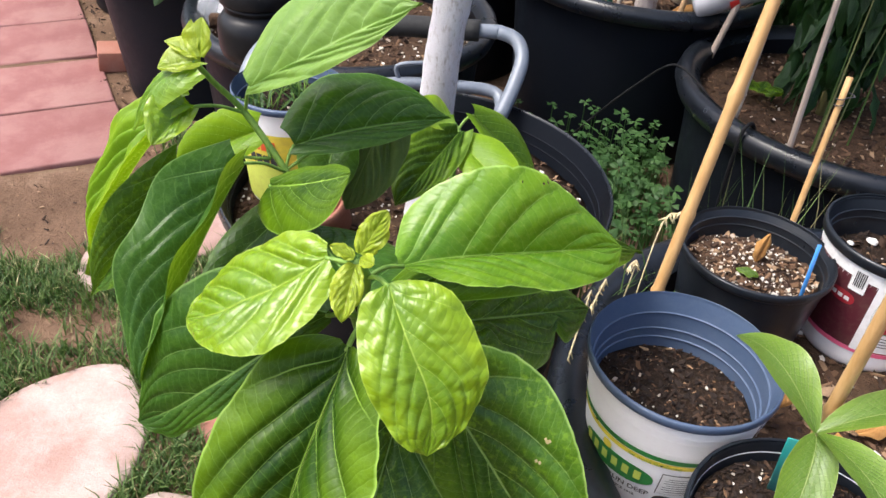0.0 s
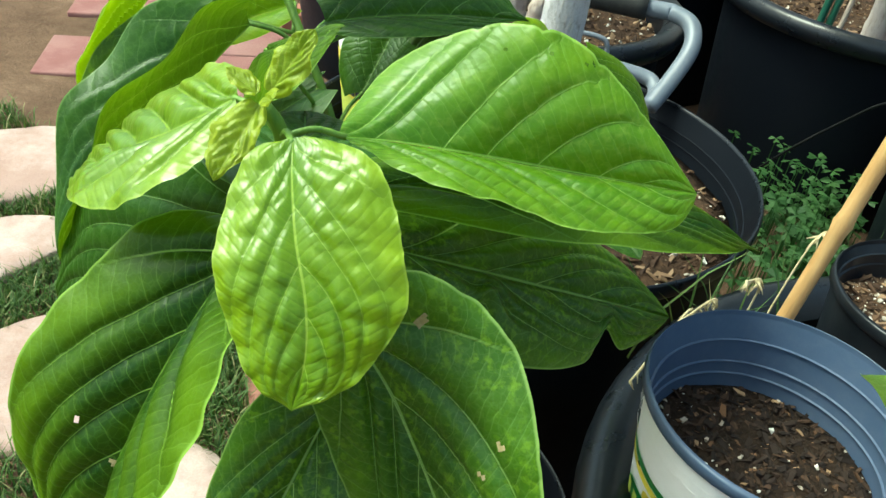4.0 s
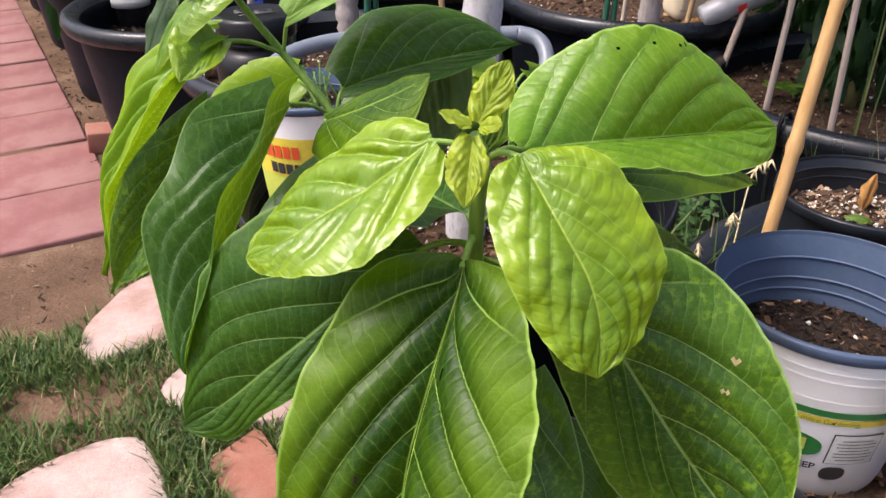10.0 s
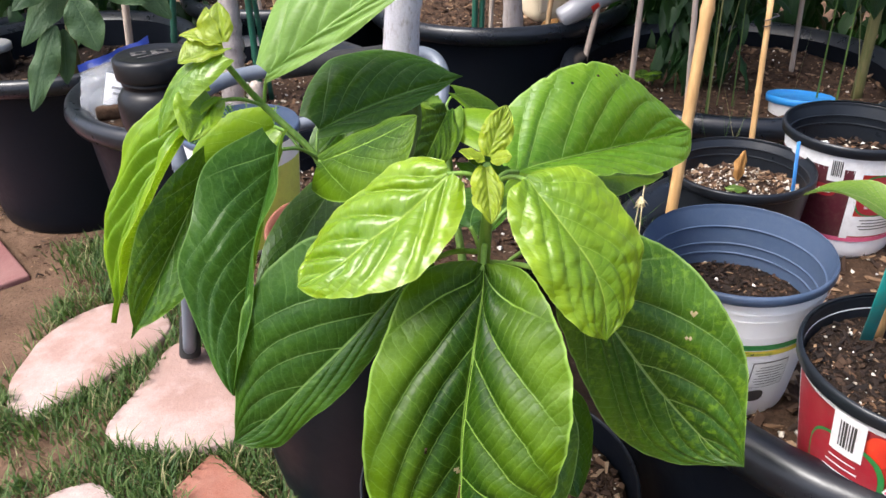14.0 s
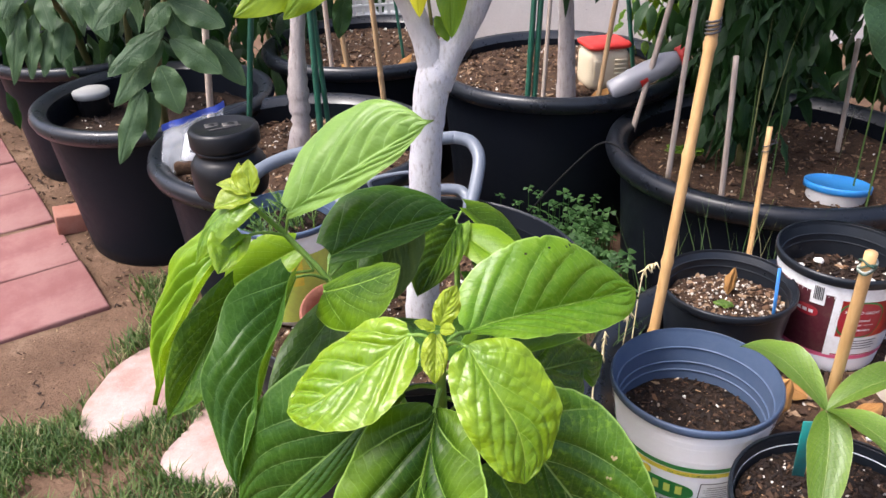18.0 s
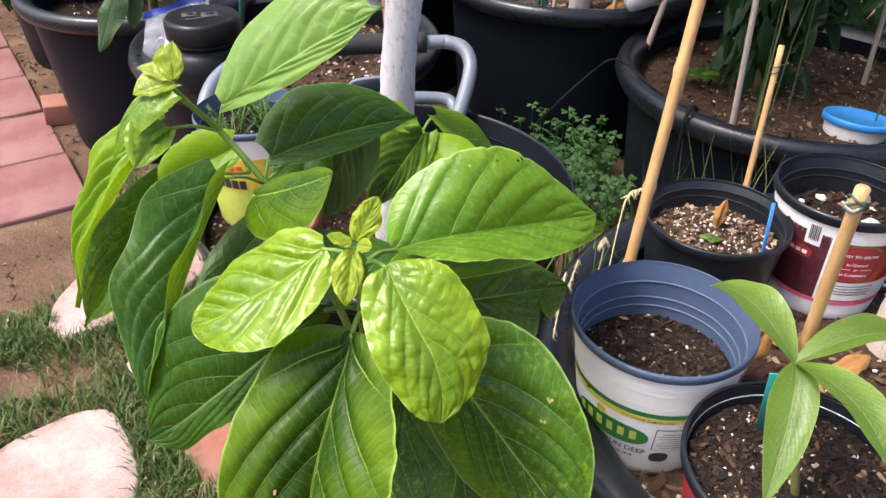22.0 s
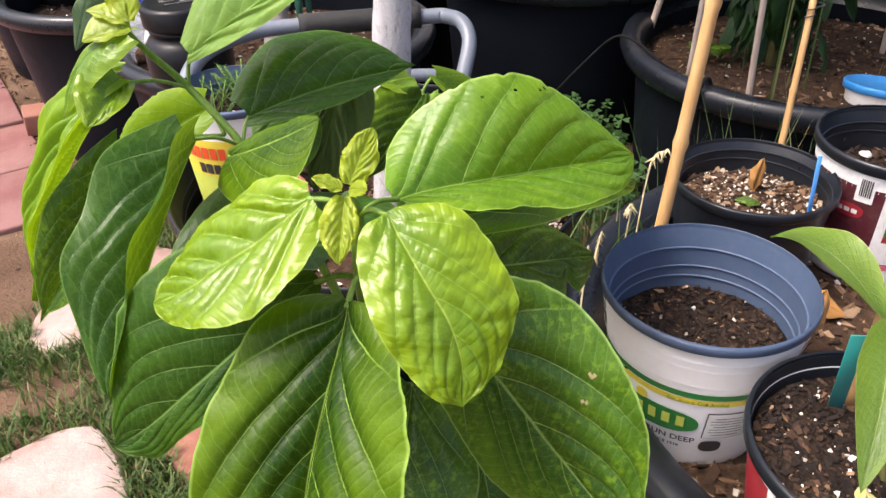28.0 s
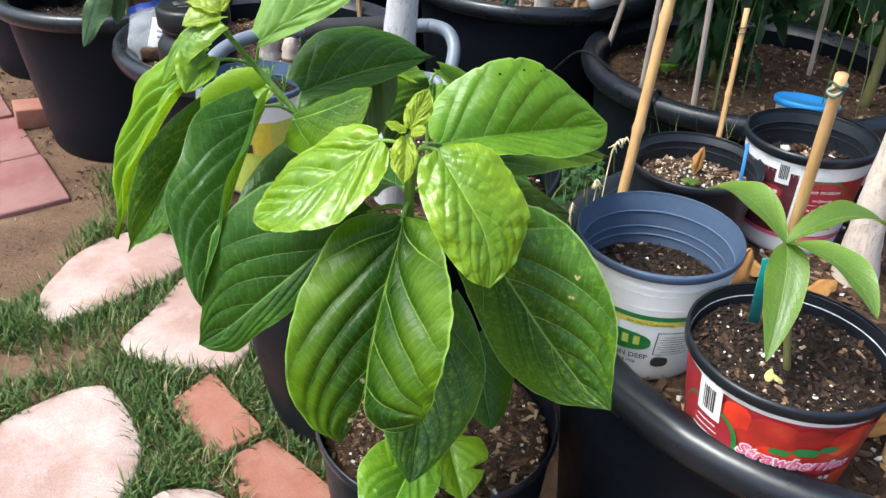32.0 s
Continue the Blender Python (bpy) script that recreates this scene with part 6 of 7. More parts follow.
# ---- plants round about ----
def shrub(name, at, label, material, stem_mat, boxes, size, count, seed, droop=0.9, width=0.36, stems=()):
    """A plant whose crown is many single leaves, inside the given boxes (centre, half size)."""
    rnd = random.Random(seed)
    root = thing(name, at, label, "plant")
    for a, b, r in stems:
        part("stem", tube([Vector(p) - root.location for p in spline([a, (Vector(a) + Vector(b)) / 2 + Vector((rnd.uniform(-0.02, 0.02), 0, 0)), b], 6)], [r * (1 - 0.5 * i / 12) for i in range(13)], 8), stem_mat, root)
    me = bpy.data.meshes.new("crown")
    proto = []
    for v in range(4):
        bm = simple_blade(1.0, width * (0.85 + 0.1 * v), 0.25 + 0.1 * v, 8, 3, seed + v, lobe=0.0, root=0.15, arch=0.02, wave=0.04)
        bm.verts.ensure_lookup_table()
        maps = [bm.loops.layers.uv["blade"], bm.loops.layers.uv["veins"]]
        proto.append(([v2.co.copy() for v2 in bm.verts], [[lp.vert.index for lp in f.loops] for f in bm.faces], [[tuple(tuple(lp[lay].uv) for lay in maps) for lp in f.loops] for f in bm.faces]))
        bm.free()
    verts, faces, uvs = [], [], []
    for _ in range(count):
        c, h = rnd.choice(boxes)
        p = Vector((c[0] + rnd.uniform(-1, 1) * h[0], c[1] + rnd.uniform(-1, 1) * h[1], c[2] + rnd.uniform(-1, 1) * h[2])) - root.location
        s = size * rnd.uniform(0.6, 1.25)
        m = Matrix.LocRotScale(p, Euler((rnd.uniform(-0.7, 0.7), droop * rnd.uniform(0.3, 1.3), rnd.uniform(0, 6.283))), (s, s, s))
        vs, fs, us = rnd.choice(proto)
        k = len(verts)
        verts += [tuple(m @ q) for q in vs]
        faces += [[k + i for i in f] for f in fs]
        for u in us:
            uvs += u
    me.from_pydata(verts, [], faces)
    for k, nm in enumerate(("blade", "veins")):
        me.uv_layers.new(name=nm).data.foreach_set("uv", [x for u in uvs for x in u[k]])
    me.shade_smooth()
    me.materials.append(material)
    ob = new("crown", me)
    ob.parent = root
    tagged(ob, kind="stuff")
    return root


def crown(root, boxes, size, count, seed, material):
    """Many single leaves in the given boxes, added above the view to cast shade."""
    rnd = random.Random(seed)
    verts, faces = [], []
    for _ in range(count):
        o, h = rnd.choice(boxes)
        p = Vector([o[k] + rnd.uniform(-1, 1) * h[k] for k in range(3)]) - root.location
        turn = Euler((rnd.uniform(-0.7, 0.7), rnd.uniform(0.2, 1.2), rnd.uniform(0, 6.283))).to_matrix()
        s = size * rnd.uniform(0.6, 1.2)
        k = len(verts)
        verts += [tuple(p + turn @ (Vector(q) * s)) for q in ((0, 0, 0), (0.3, 0.17, 0.03), (0.65, 0.15, 0.02), (1, 0, -0.08), (0.65, -0.15, 0.02), (0.3, -0.17, 0.03), (0.45, 0, -0.02))]
        faces += [(k, k + 6, k + 1), (k + 1, k + 6, k + 2), (k + 2, k + 6, k + 3), (k + 3, k + 6, k + 4), (k + 4, k + 6, k + 5), (k + 5, k + 6, k)]
    tagged(joined("crown", verts, faces, material, root), kind="stuff")


# unseen leaves and limb above both trees, added to shade the wide tub
crown(tree, [((0.22, 1.28, 1.36), (0.30, 0.26, 0.14)), ((0.36, 1.48, 1.40), (0.26, 0.20, 0.12))], 0.10, 430, 78, M["leaf_deep"])
trunk(tree, "limb", [(0.150, 0.880, 1.10), (0.19, 1.02, 1.24), (0.24, 1.25, 1.36)], [0.012, 0.009, 0.005], M["trunk_grey"], 0.04, 4)
crown(tree3, [((0.50, 1.72, 1.36), (0.30, 0.28, 0.16)), ((0.42, 1.60, 1.50), (0.25, 0.25, 0.15))], 0.11, 420, 77, M["leaf_deep"])
avo = thing("broadleaf_shrub", (-0.560, 2.150, 0.32), "shrub with long grey-green leaves in a black tub", "plant")
trunk(avo, "stem", [(-0.560, 2.150, 0.30), (-0.520, 2.02, 0.50), (-0.455, 1.80, 0.66), (-0.415, 1.75, 0.78), (-0.400, 1.75, 0.96)], [0.014, 0.010, 0.007, 0.006, 0.005], M["stem_brown"])
rnd = random.Random(44)
AVO = [((-0.475, 1.74, 0.894), (-0.419, 1.70, 0.818), 0.050), ((-0.428, 1.74, 0.894), (-0.369, 1.70, 0.814), 0.050), ((-0.430, 1.75, 0.796), (-0.397, 1.72, 0.754), 0.036), ((-0.409, 1.74, 0.744), (-0.295, 1.70, 0.690), 0.056),
       ((-0.431, 1.74, 0.686), (-0.563, 1.70, 0.599), 0.050), ((-0.443, 1.75, 0.658), (-0.568, 1.72, 0.525), 0.056), ((-0.421, 1.73, 0.666), (-0.316, 1.69, 0.591), 0.058), ((-0.449, 1.70, 0.615), (-0.420, 1.67, 0.513), 0.070),
       ((-0.496, 1.72, 0.561), (-0.575, 1.68, 0.403), 0.052), ((-0.486, 1.74, 0.547), (-0.502, 1.71, 0.442), 0.040), ((-0.294, 1.78, 0.829), (-0.266, 1.74, 0.742), 0.056), ((-0.303, 1.78, 0.880), (-0.278, 1.75, 0.820), 0.052),
       ((-0.350, 1.76, 0.650), (-0.273, 1.72, 0.550), 0.050), ((-0.409, 1.74, 0.741), (-0.466, 1.71, 0.684), 0.042), ((-0.416, 1.75, 0.731), (-0.382, 1.72, 0.635), 0.048), ((-0.460, 1.76, 0.850), (-0.560, 1.72, 0.770), 0.058),
       ((-0.480, 1.77, 0.780), (-0.580, 1.74, 0.690), 0.054), ((-0.40, 1.78, 0.930), (-0.30, 1.74, 0.895), 0.060), ((-0.40, 1.78, 0.960), (-0.47, 1.73, 0.900), 0.060)]
for k, (b, t, w) in enumerate(AVO):
    tree_leaf("leaf_grey", b, t, w * 1.05, 60 + k, (0.25 * rnd.uniform(-1, 1), -1, 0.5), avo)
hang = thing("broadleaf_shrub", (-0.885, 2.790, 0.33), "shrub with long hanging grey-green leaves beside the path", "plant")
trunk(hang, "stem", [(-0.885, 2.790, 0.31), (-0.880, 2.60, 0.55), (-0.860, 2.35, 0.70), (-0.840, 2.27, 0.74)], [0.013, 0.010, 0.007, 0.005], M["stem_brown"])
trunk(hang, "stem", [(-0.860, 2.36, 0.695), (-0.78, 2.30, 0.72), (-0.70, 2.26, 0.71)], [0.006, 0.005, 0.004], M["stem_brown"])
for k, (b, t, w) in enumerate((((-0.885, 2.25, 0.659), (-0.941, 2.20, 0.457), 0.054), ((-0.858, 2.25, 0.635), (-0.892, 2.20, 0.468), 0.050), ((-0.829, 2.25, 0.595), (-0.858, 2.20, 0.473), 0.046), ((-0.777, 2.25, 0.607), (-0.805, 2.20, 0.509), 0.056),
                               ((-0.828, 2.25, 0.685), (-0.807, 2.20, 0.593), 0.056), ((-0.709, 2.25, 0.693), (-0.671, 2.20, 0.558), 0.064), ((-0.919, 2.27, 0.691), (-0.927, 2.22, 0.584), 0.050), ((-0.76, 2.27, 0.72), (-0.73, 2.22, 0.60), 0.056), ((-0.86, 2.27, 0.73), (-0.93, 2.22, 0.63), 0.056))):
    tree_leaf("leaf_grey", b, t, w, 160 + k, (0.25 * rnd.uniform(-1, 1), -1, 0.4), hang)
shrub("leafy_shrub", (-0.75, 2.75, 0.33), "dense grey-green shrub behind the tubs", M["leaf_grey"], M["stem_brown"], [((-0.60, 2.45, 0.95), (0.28, 0.2, 0.25)), ((-0.95, 2.8, 0.75), (0.3, 0.25, 0.35)), ((-1.3, 3.3, 0.8), (0.35, 0.3, 0.4))], 0.15, 260, 5, 0.9, 0.50,
      stems=[((-0.75, 2.75, 0.32), (-0.65, 2.5, 0.9), 0.014), ((-0.9, 2.81, 0.32), (-1.0, 2.85, 0.85), 0.012), ((-1.21, 3.45, 0.32), (-1.3, 3.3, 0.9), 0.012)])
shrub("leafy_shrub", (-0.25, 2.75, 0.0), "dark leafy plants in the back row", M["leaf_deep"], M["stem_brown"], [((-0.35, 2.75, 0.55), (0.25, 0.2, 0.12)), ((-0.15, 2.95, 0.62), (0.2, 0.15, 0.15)), ((-0.6, 3.0, 0.8), (0.4, 0.15, 0.35)), ((-0.80, 2.62, 0.55), (0.35, 0.2, 0.30)), ((-0.55, 3.2, 0.5), (0.6, 0.15, 0.4))], 0.10, 560, 6,
      stems=[((-0.25, 2.75, 0.0), (-0.3, 2.76, 0.6), 0.012), ((-0.1, 2.9, 0.0), (-0.15, 2.95, 0.7), 0.012)])
shrub("leafy_shrub", (-0.42, 2.62, 0.0), "dark low plants between the back tubs", M["leaf_deep"], M["stem_brown"], [((-0.42, 2.62, 0.30), (0.26, 0.16, 0.26)), ((-0.70, 2.95, 0.30), (0.22, 0.2, 0.28)), ((-0.20, 3.10, 0.45), (0.35, 0.15, 0.40))], 0.11, 420, 16, 0.9, 0.45,
      stems=[((-0.42, 2.62, 0.0), (-0.40, 2.62, 0.5), 0.012), ((-0.70, 2.95, 0.0), (-0.68, 2.95, 0.5), 0.012)])
shrub("hanging_shrub", (0.880, 1.560, 0.31), "dense dark green shrub with hanging leaves in the wide tub", M["leaf_deep"], M["stem_brown"],
      [((0.88, 1.56, 0.80), (0.13, 0.12, 0.30)), ((0.86, 1.54, 0.58), (0.07, 0.07, 0.18)), ((0.98, 1.60, 0.85), (0.16, 0.14, 0.18))], 0.085, 620, 7, 1.3, 0.30,
      stems=[((0.870, 1.550, 0.31), (0.880, 1.560, 0.95), 0.012), ((0.90, 1.58, 0.31), (0.97, 1.60, 0.9), 0.006)])
shrub("hanging_shrub", (1.25, 2.05, 0.0), "dark shrub beyond the wide tub", M["leaf_deep"], M["stem_brown"],
      [((1.20, 2.05, 0.70), (0.35, 0.22, 0.42)), ((1.62, 1.95, 0.45), (0.35, 0.25, 0.40)), ((1.55, 1.45, 0.35), (0.15, 0.3, 0.30)), ((1.75, 1.75, 0.9), (0.4, 0.4, 0.3)), ((1.10, 2.02, 0.50), (0.24, 0.14, 0.30))], 0.12, 1400, 8, 1.0, 0.40,
      stems=[((1.25, 2.05, 0.0), (1.20, 2.05, 0.9), 0.02), ((1.62, 1.95, 0.0), (1.65, 1.95, 0.7), 0.016), ((1.55, 1.5, 0.0), (1.55, 1.45, 0.5), 0.012)])
shrub("leafy_shrub", (0.84, 2.35, 0.0), "green weeds growing beside the wall", M["leaf_mid"], M["stem"], [((0.92, 2.25, 0.50), (0.07, 0.10, 0.10)), ((0.98, 2.15, 0.62), (0.05, 0.08, 0.10))], 0.045, 150, 9, 0.8, 0.6,
      stems=[((0.84, 2.35, 0.0), (0.94, 2.22, 0.6), 0.006)])
medlar = thing("broadleaf_branch", (1.15, 1.36, 0.31), "branch with large round ribbed green leaves", "plant")
trunk(medlar, "stem", [(1.15, 1.36, 0.30), (1.13, 1.34, 0.60), (1.10, 1.32, 0.85), (1.09, 1.32, 1.05)], [0.012, 0.010, 0.008, 0.006], M["stem_brown"])
for k, (mk, b, t, w) in enumerate((("leaf_round", (1.062, 1.31, 0.800), (1.003, 1.28, 0.605), 0.205), ("leaf_round", (1.182, 1.31, 0.800), (1.240, 1.29, 0.640), 0.140), ("leaf_deep", (1.06, 1.33, 0.66), (1.05, 1.32, 0.52), 0.07),
                                   ("leaf_deep", (1.13, 1.34, 0.70), (1.12, 1.33, 0.50), 0.07), ("leaf_dry", (1.05, 1.33, 0.83), (0.965, 1.30, 0.76), 0.06), ("leaf_deep", (1.20, 1.35, 0.72), (1.25, 1.34, 0.52), 0.08), ("leaf_grey", (1.0, 1.33, 0.92), (0.93, 1.30, 0.80), 0.09))):
    tree_leaf(mk, b, t, w, 90 + k, (0, -1, 0.35), medlar)

# seedling in the printed pot
SEED = (0.300, 0.334, 0.548)
mango = thing("seedling", SEED, "young seedling with four long glossy pointed leaves", "plant")
part("stem", tube([Vector(p) - Vector(SEED) for p in spline([(0.302, 0.328, 0.528), (0.290, 0.340, 0.60), (0.279, 0.352, 0.656)], 6)], [0.0036 - 0.0014 * i / 12 for i in range(13)], 9), M["stem_brown"], mango)
for k, (t, w, m) in enumerate((((0.250, 0.441, 0.660), 0.037, (0.262, 0.396, 0.678)), ((0.238, 0.280, 0.594), 0.033, (0.266, 0.322, 0.640)), ((0.297, 0.254, 0.650), 0.032, (0.292, 0.300, 0.668)), ((0.376, 0.358, 0.660), 0.030, (0.330, 0.356, 0.676)))):
    b, tt = Vector((0.279, 0.352, 0.656)), Vector(t)
    side = (tt - b).cross(Vector((0, 0, 1))).normalized() * w * 0.5
    mid = Vector(m)
    fold = Vector((0, 0, 0.006))
    part("leaf", blade(b, tt, mid - side + fold, mid + side + fold, mid, at=SEED, rows=34, half=7, lobe=0.0, root=0.10, widest=0.5, point=1.7, seed=120 + k, arch=-0.10, pucker=0.002, veins=12, wave=0.01), M["leaf_mango"], mango)
def upright(low, top, wide, thick=0.0012, turn=0.0):
    """A thin strip that stands from one point to another."""
    a, b = Vector(low), Vector(top)
    m = (b - a).to_track_quat("Z", "Y").to_matrix().to_4x4()
    m.translation = (a + b) / 2
    return move_bm(block(wide, thick, (b - a).length, 0.0004, 1), m @ pose(0, 0, 0, 0, 0, turn))


tag = part("plant_tag", upright((0.3025, 0.394, 0.535), (0.279, 0.367, 0.631), 0.0105, 0.0012, 20), M["teal"])
part("writing_bar", upright((0.2895, 0.379, 0.598), (0.2815, 0.370, 0.623), 0.0045, 0.0018, 20), M["ink"], tag)
tagged(tag, "teal plastic plant tag stuck in the soil", "tag")
strip = part("plant_tag", upright((0.420, 0.648, 0.520), (0.4225, 0.659, 0.595), 0.0045, 0.0012, 10), M["blue_strip"])
tagged(strip, "narrow blue plastic plant tag in the black pot", "tag")


def loose_leaf(at, length, width, turn, curl, seed, key="leaf_dry", label="fallen curled brown leaf on the mulch", rot=(0, 0)):
    bm = simple_blade(length, width, -curl, 14, 5, seed, lobe=0.0, root=0.2, arch=0.5, wave=0.06)
    ob = part("dry_leaf", bm, M[key])
    ob.matrix_world = pose(*at, rot[0], rot[1], turn)
    return tagged(ob, label, "leaf", "fallen leaves")


loose_leaf((0.396, 0.718, 0.525), 0.036, 0.016, 70, 0.4, 1, label="orange-brown dead seedling leaf standing in the pot", rot=(20, -62))
loose_leaf((0.390, 0.690, 0.526), 0.026, 0.015, 160, 0.1, 2, "leaf_mango", "small yellowing leaf on the perlite")
loose_leaf((0.372, 0.556, 0.455), 0.055, 0.035, 40, 0.5, 3, rot=(30, -50))
loose_leaf((0.408, 0.330, 0.440), 0.070, 0.028, 10, 0.2, 4, rot=(5, -12))
loose_leaf((0.430, 0.470, 0.440), 0.060, 0.028, 80, 0.3, 5)
loose_leaf((0.500, 0.400, 0.440), 0.065, 0.030, 200, 0.2, 6)
loose_leaf((0.455, 0.600, 0.440), 0.060, 0.030, 140, 0.25, 7)
loose_leaf((0.350, 0.590, 0.440), 0.050, 0.025, 260, 0.3, 8)
loose_leaf((0.560, 0.470, 0.440), 0.060, 0.030, 330, 0.2, 9)
loose_leaf((0.470, 0.540, 0.445), 0.060, 0.026, 20, 0.1, 10, "leaf_dry", "pale dry leaf beside the trunk")
loose_leaf((0.268, 0.308, 0.545), 0.012, 0.008, 50, 0.5, 11, "leaf_bit", "small pale yellow leaf bit on the soil")
loose_leaf((0.280, 0.304, 0.545), 0.010, 0.006, 130, 0.5, 12, "leaf_bit", "small pale yellow leaf bit on the soil")
loose_leaf((0.590, 1.850, 0.408), 0.070, 0.035, 20, 0.2, 13)
loose_leaf((0.000, 2.230, 0.408), 0.080, 0.035, 120, 0.2, 14)
loose_leaf((0.120, 2.260, 0.408), 0.070, 0.030, 40, 0.4, 15)

for k, (px, py, s) in enumerate(((0.515, 0.750, 0.004), (0.545, 0.755, 0.006), (0.571, 0.690, 0.009))):
    bm = bmesh.new()
    bmesh.ops.create_icosphere(bm, subdivisions=3, radius=s)
    for v in bm.verts:
        v.co *= 1 + 0.55 * noise.noise(v.co * 150 + Vector((k * 7, 0, 0)))
        v.co.z *= 0.62
    ob = part("pebble", bm, M["white"])
    ob.location = (px, py, 0.535 + s * 0.45)
    tagged(ob, "smooth white pebble lying on the potting soil", "pebble", "white pebbles")


# ---- jar, bag, lids, tub and bottle ----
jar = thing("plastic_jar", (-0.300, 1.425, 0.424), "black plastic tub jar with a ribbed screw lid", "jar")
part("body", lathe([(0.0, 0.0), (0.062, 0.0), (0.070, 0.006), (0.074, 0.02), (0.075, 0.045), (0.073, 0.062), (0.064, 0.074), (0.058, 0.078), (0.058, 0.084), (0.061, 0.085), (0.061, 0.090), (0.058, 0.091), (0.058, 0.096)], 56), M["lid_black"], jar)
lid = part("lid", lathe([(0.059, 0.094), (0.0675, 0.095), (0.068, 0.099), (0.068, 0.122), (0.064, 0.127), (0.058, 0.1285), (0.056, 0.1272), (0.0, 0.1272)], 72), M["lid_black"], jar)
ribs = bmesh.new()
for k in range(72):
    a = 2 * math.pi * k / 72
    tube([(0.0661 * math.cos(a), 0.0661 * math.sin(a), 0.100), (0.0661 * math.cos(a), 0.0661 * math.sin(a), 0.121)], 0.0012, 5, ribs)
part("lid_ribs", ribs, M["lid_black"], lid)
jar.scale = (1.0, 1.0, 1.10)
for k, (ox, w, hh, sk) in enumerate(((-0.022, 0.026, 0.022, 0.2), (0.014, 0.030, 0.022, 0.2))):
    bm = block(w, hh, 0.0016, 0.0006, 1)
    hole = block(w * 0.45, hh * 0.45, 0.0026, 0.0004, 1)
    for b2, key, dz in ((bm, "emboss", 0.1278), (hole, "lid_black", 0.1284)):
        ob = part("raised_shape", move_bm(b2, pose(ox, 0.004, dz, 0, 0, 12)), M[key], lid)
bm = block(0.060, 0.004, 0.0014, 0.0004, 1)
part("raised_swoosh", move_bm(bm, pose(0.006, -0.014, 0.1278, 0, 0, 18)), M["emboss"], lid)


def pouch():
    """A half-open clear bag, slumped between rim and jar."""
    root = thing("plastic_bag", (-0.415, 1.655, 0.362), "clear zip bag with a blue strip and white paper inside", "bag")
    bm = bmesh.new()
    n, m = 14, 12
    for side in (-1, 1):
        g = []
        for j in range(m + 1):
            v = j / m
            g.append([])
            for i in range(n + 1):
                u = i / n - 0.5
                swell = side * 0.020 * math.sin(math.pi * v * 0.9) * math.cos(math.pi * u)
                x = u * 0.165 + 0.02 * v
                y = swell + 0.05 * v + 0.012 * noise.noise((u * 5, v * 5, side))
                z = 0.02 + v * 0.135 + 0.012 * noise.noise((u * 4 + 3, v * 4, side)) + 0.05 * v * u
                g[-1].append(bm.verts.new((x, y, z)))
        for a, b in zip(g, g[1:]):
            for i in range(n):
                bm.faces.new((a[i], a[i + 1], b[i + 1], b[i]))
    part("film", bm, M["film"], root)
    bm = bmesh.new()
    rows = []
    for k, dz in enumerate((0.0, 0.009, 0.018)):
        rows.append([bm.verts.new(((i / 14 - 0.5) * 0.172 + 0.02, 0.050 + 0.006 * math.sin(i * 0.9) - 0.004, 0.150 + dz + 0.05 * (i / 14 - 0.5) + 0.006 * noise.noise((i * 0.4, 0, 1)))) for i in range(15)])
    for a, b in zip(rows, rows[1:]):
        for i in range(14):
            bm.faces.new((a[i], a[i + 1], b[i + 1], b[i]))
    part("zip_strip", bm, M["bag_blue"], root)
    paper = part("paper_slip", move_bm(block(0.070, 0.001, 0.075, 0.0003, 1), pose(0.020, 0.012, 0.080, -14, 18, 0)), M["paper"], root)
    for k in range(2):
        part("writing_bar", move_bm(block(0.032, 0.0006, 0.006, 0.0, 1), pose(0.018, 0.0095 - 0.004 * k, 0.088 - 0.014 * k, -14, 18, 0)), M["ink"], paper)
    part("brown_filling", move_bm(block(0.09, 0.03, 0.035, 0.012, 3), pose(0.0, 0.0, 0.035, 0, 0, 0)), M["soil_brown"], root)
    return root


pouch().scale = (0.85, 0.85, 0.85)
blue_lid = thing("food_tub", (0.978, 1.330, 0.300), "white plastic tub with a bright blue lid in the mulch", "tub")
part("body", lathe([(0.0, 0.0), (0.054, 0.0), (0.058, 0.004), (0.061, 0.030), (0.063, 0.042), (0.063, 0.046)], 48), M["white"], blue_lid)
part("lid", lathe([(0.064, 0.040), (0.0665, 0.040), (0.0690, 0.0408), (0.0695, 0.0525), (0.0680, 0.0545), (0.0655, 0.0550), (0.0640, 0.0530), (0.0, 0.0530)], 64), M["blue_lid"], blue_lid, "bright blue lid")
blue_lid.rotation_euler = (radians(-7), radians(6), 0)
cup = thing("lidded_cup", (-0.775, 2.300, 0.300), "small dark jar with a dusty grey lid in the tub", "jar")
part("body", lathe([(0.0, 0.0), (0.040, 0.0), (0.044, 0.004), (0.044, 0.085)], 40), M["lid_black"], cup)
part("lid", lathe([(0.044, 0.082), (0.051, 0.083), (0.052, 0.098), (0.048, 0.102), (0.0, 0.102)], 48), M["lid_grey"], cup)
tub = thing("square_tub", (0.668, 1.985, 0.395), "cream plastic canister with a red lid", "container")
bm = block(0.120, 0.110, 0.115, 0.034, 6)
part("body", move_bm(bm, pose(0, 0, 0.0575, 0, 0, 4)), M["cream"], tub)
part("grip_recess", move_bm(block(0.034, 0.012, 0.062, 0.008, 3), pose(-0.030, -0.052, 0.060, 0, 0, 4)), M["cream"], tub)
for k in range(5):
    part("grip_rib", move_bm(block(0.034, 0.006, 0.006, 0.002, 2), pose(0.028, -0.062, 0.040 + 0.012 * k, 0, 0, 4)), M["cream"], tub)
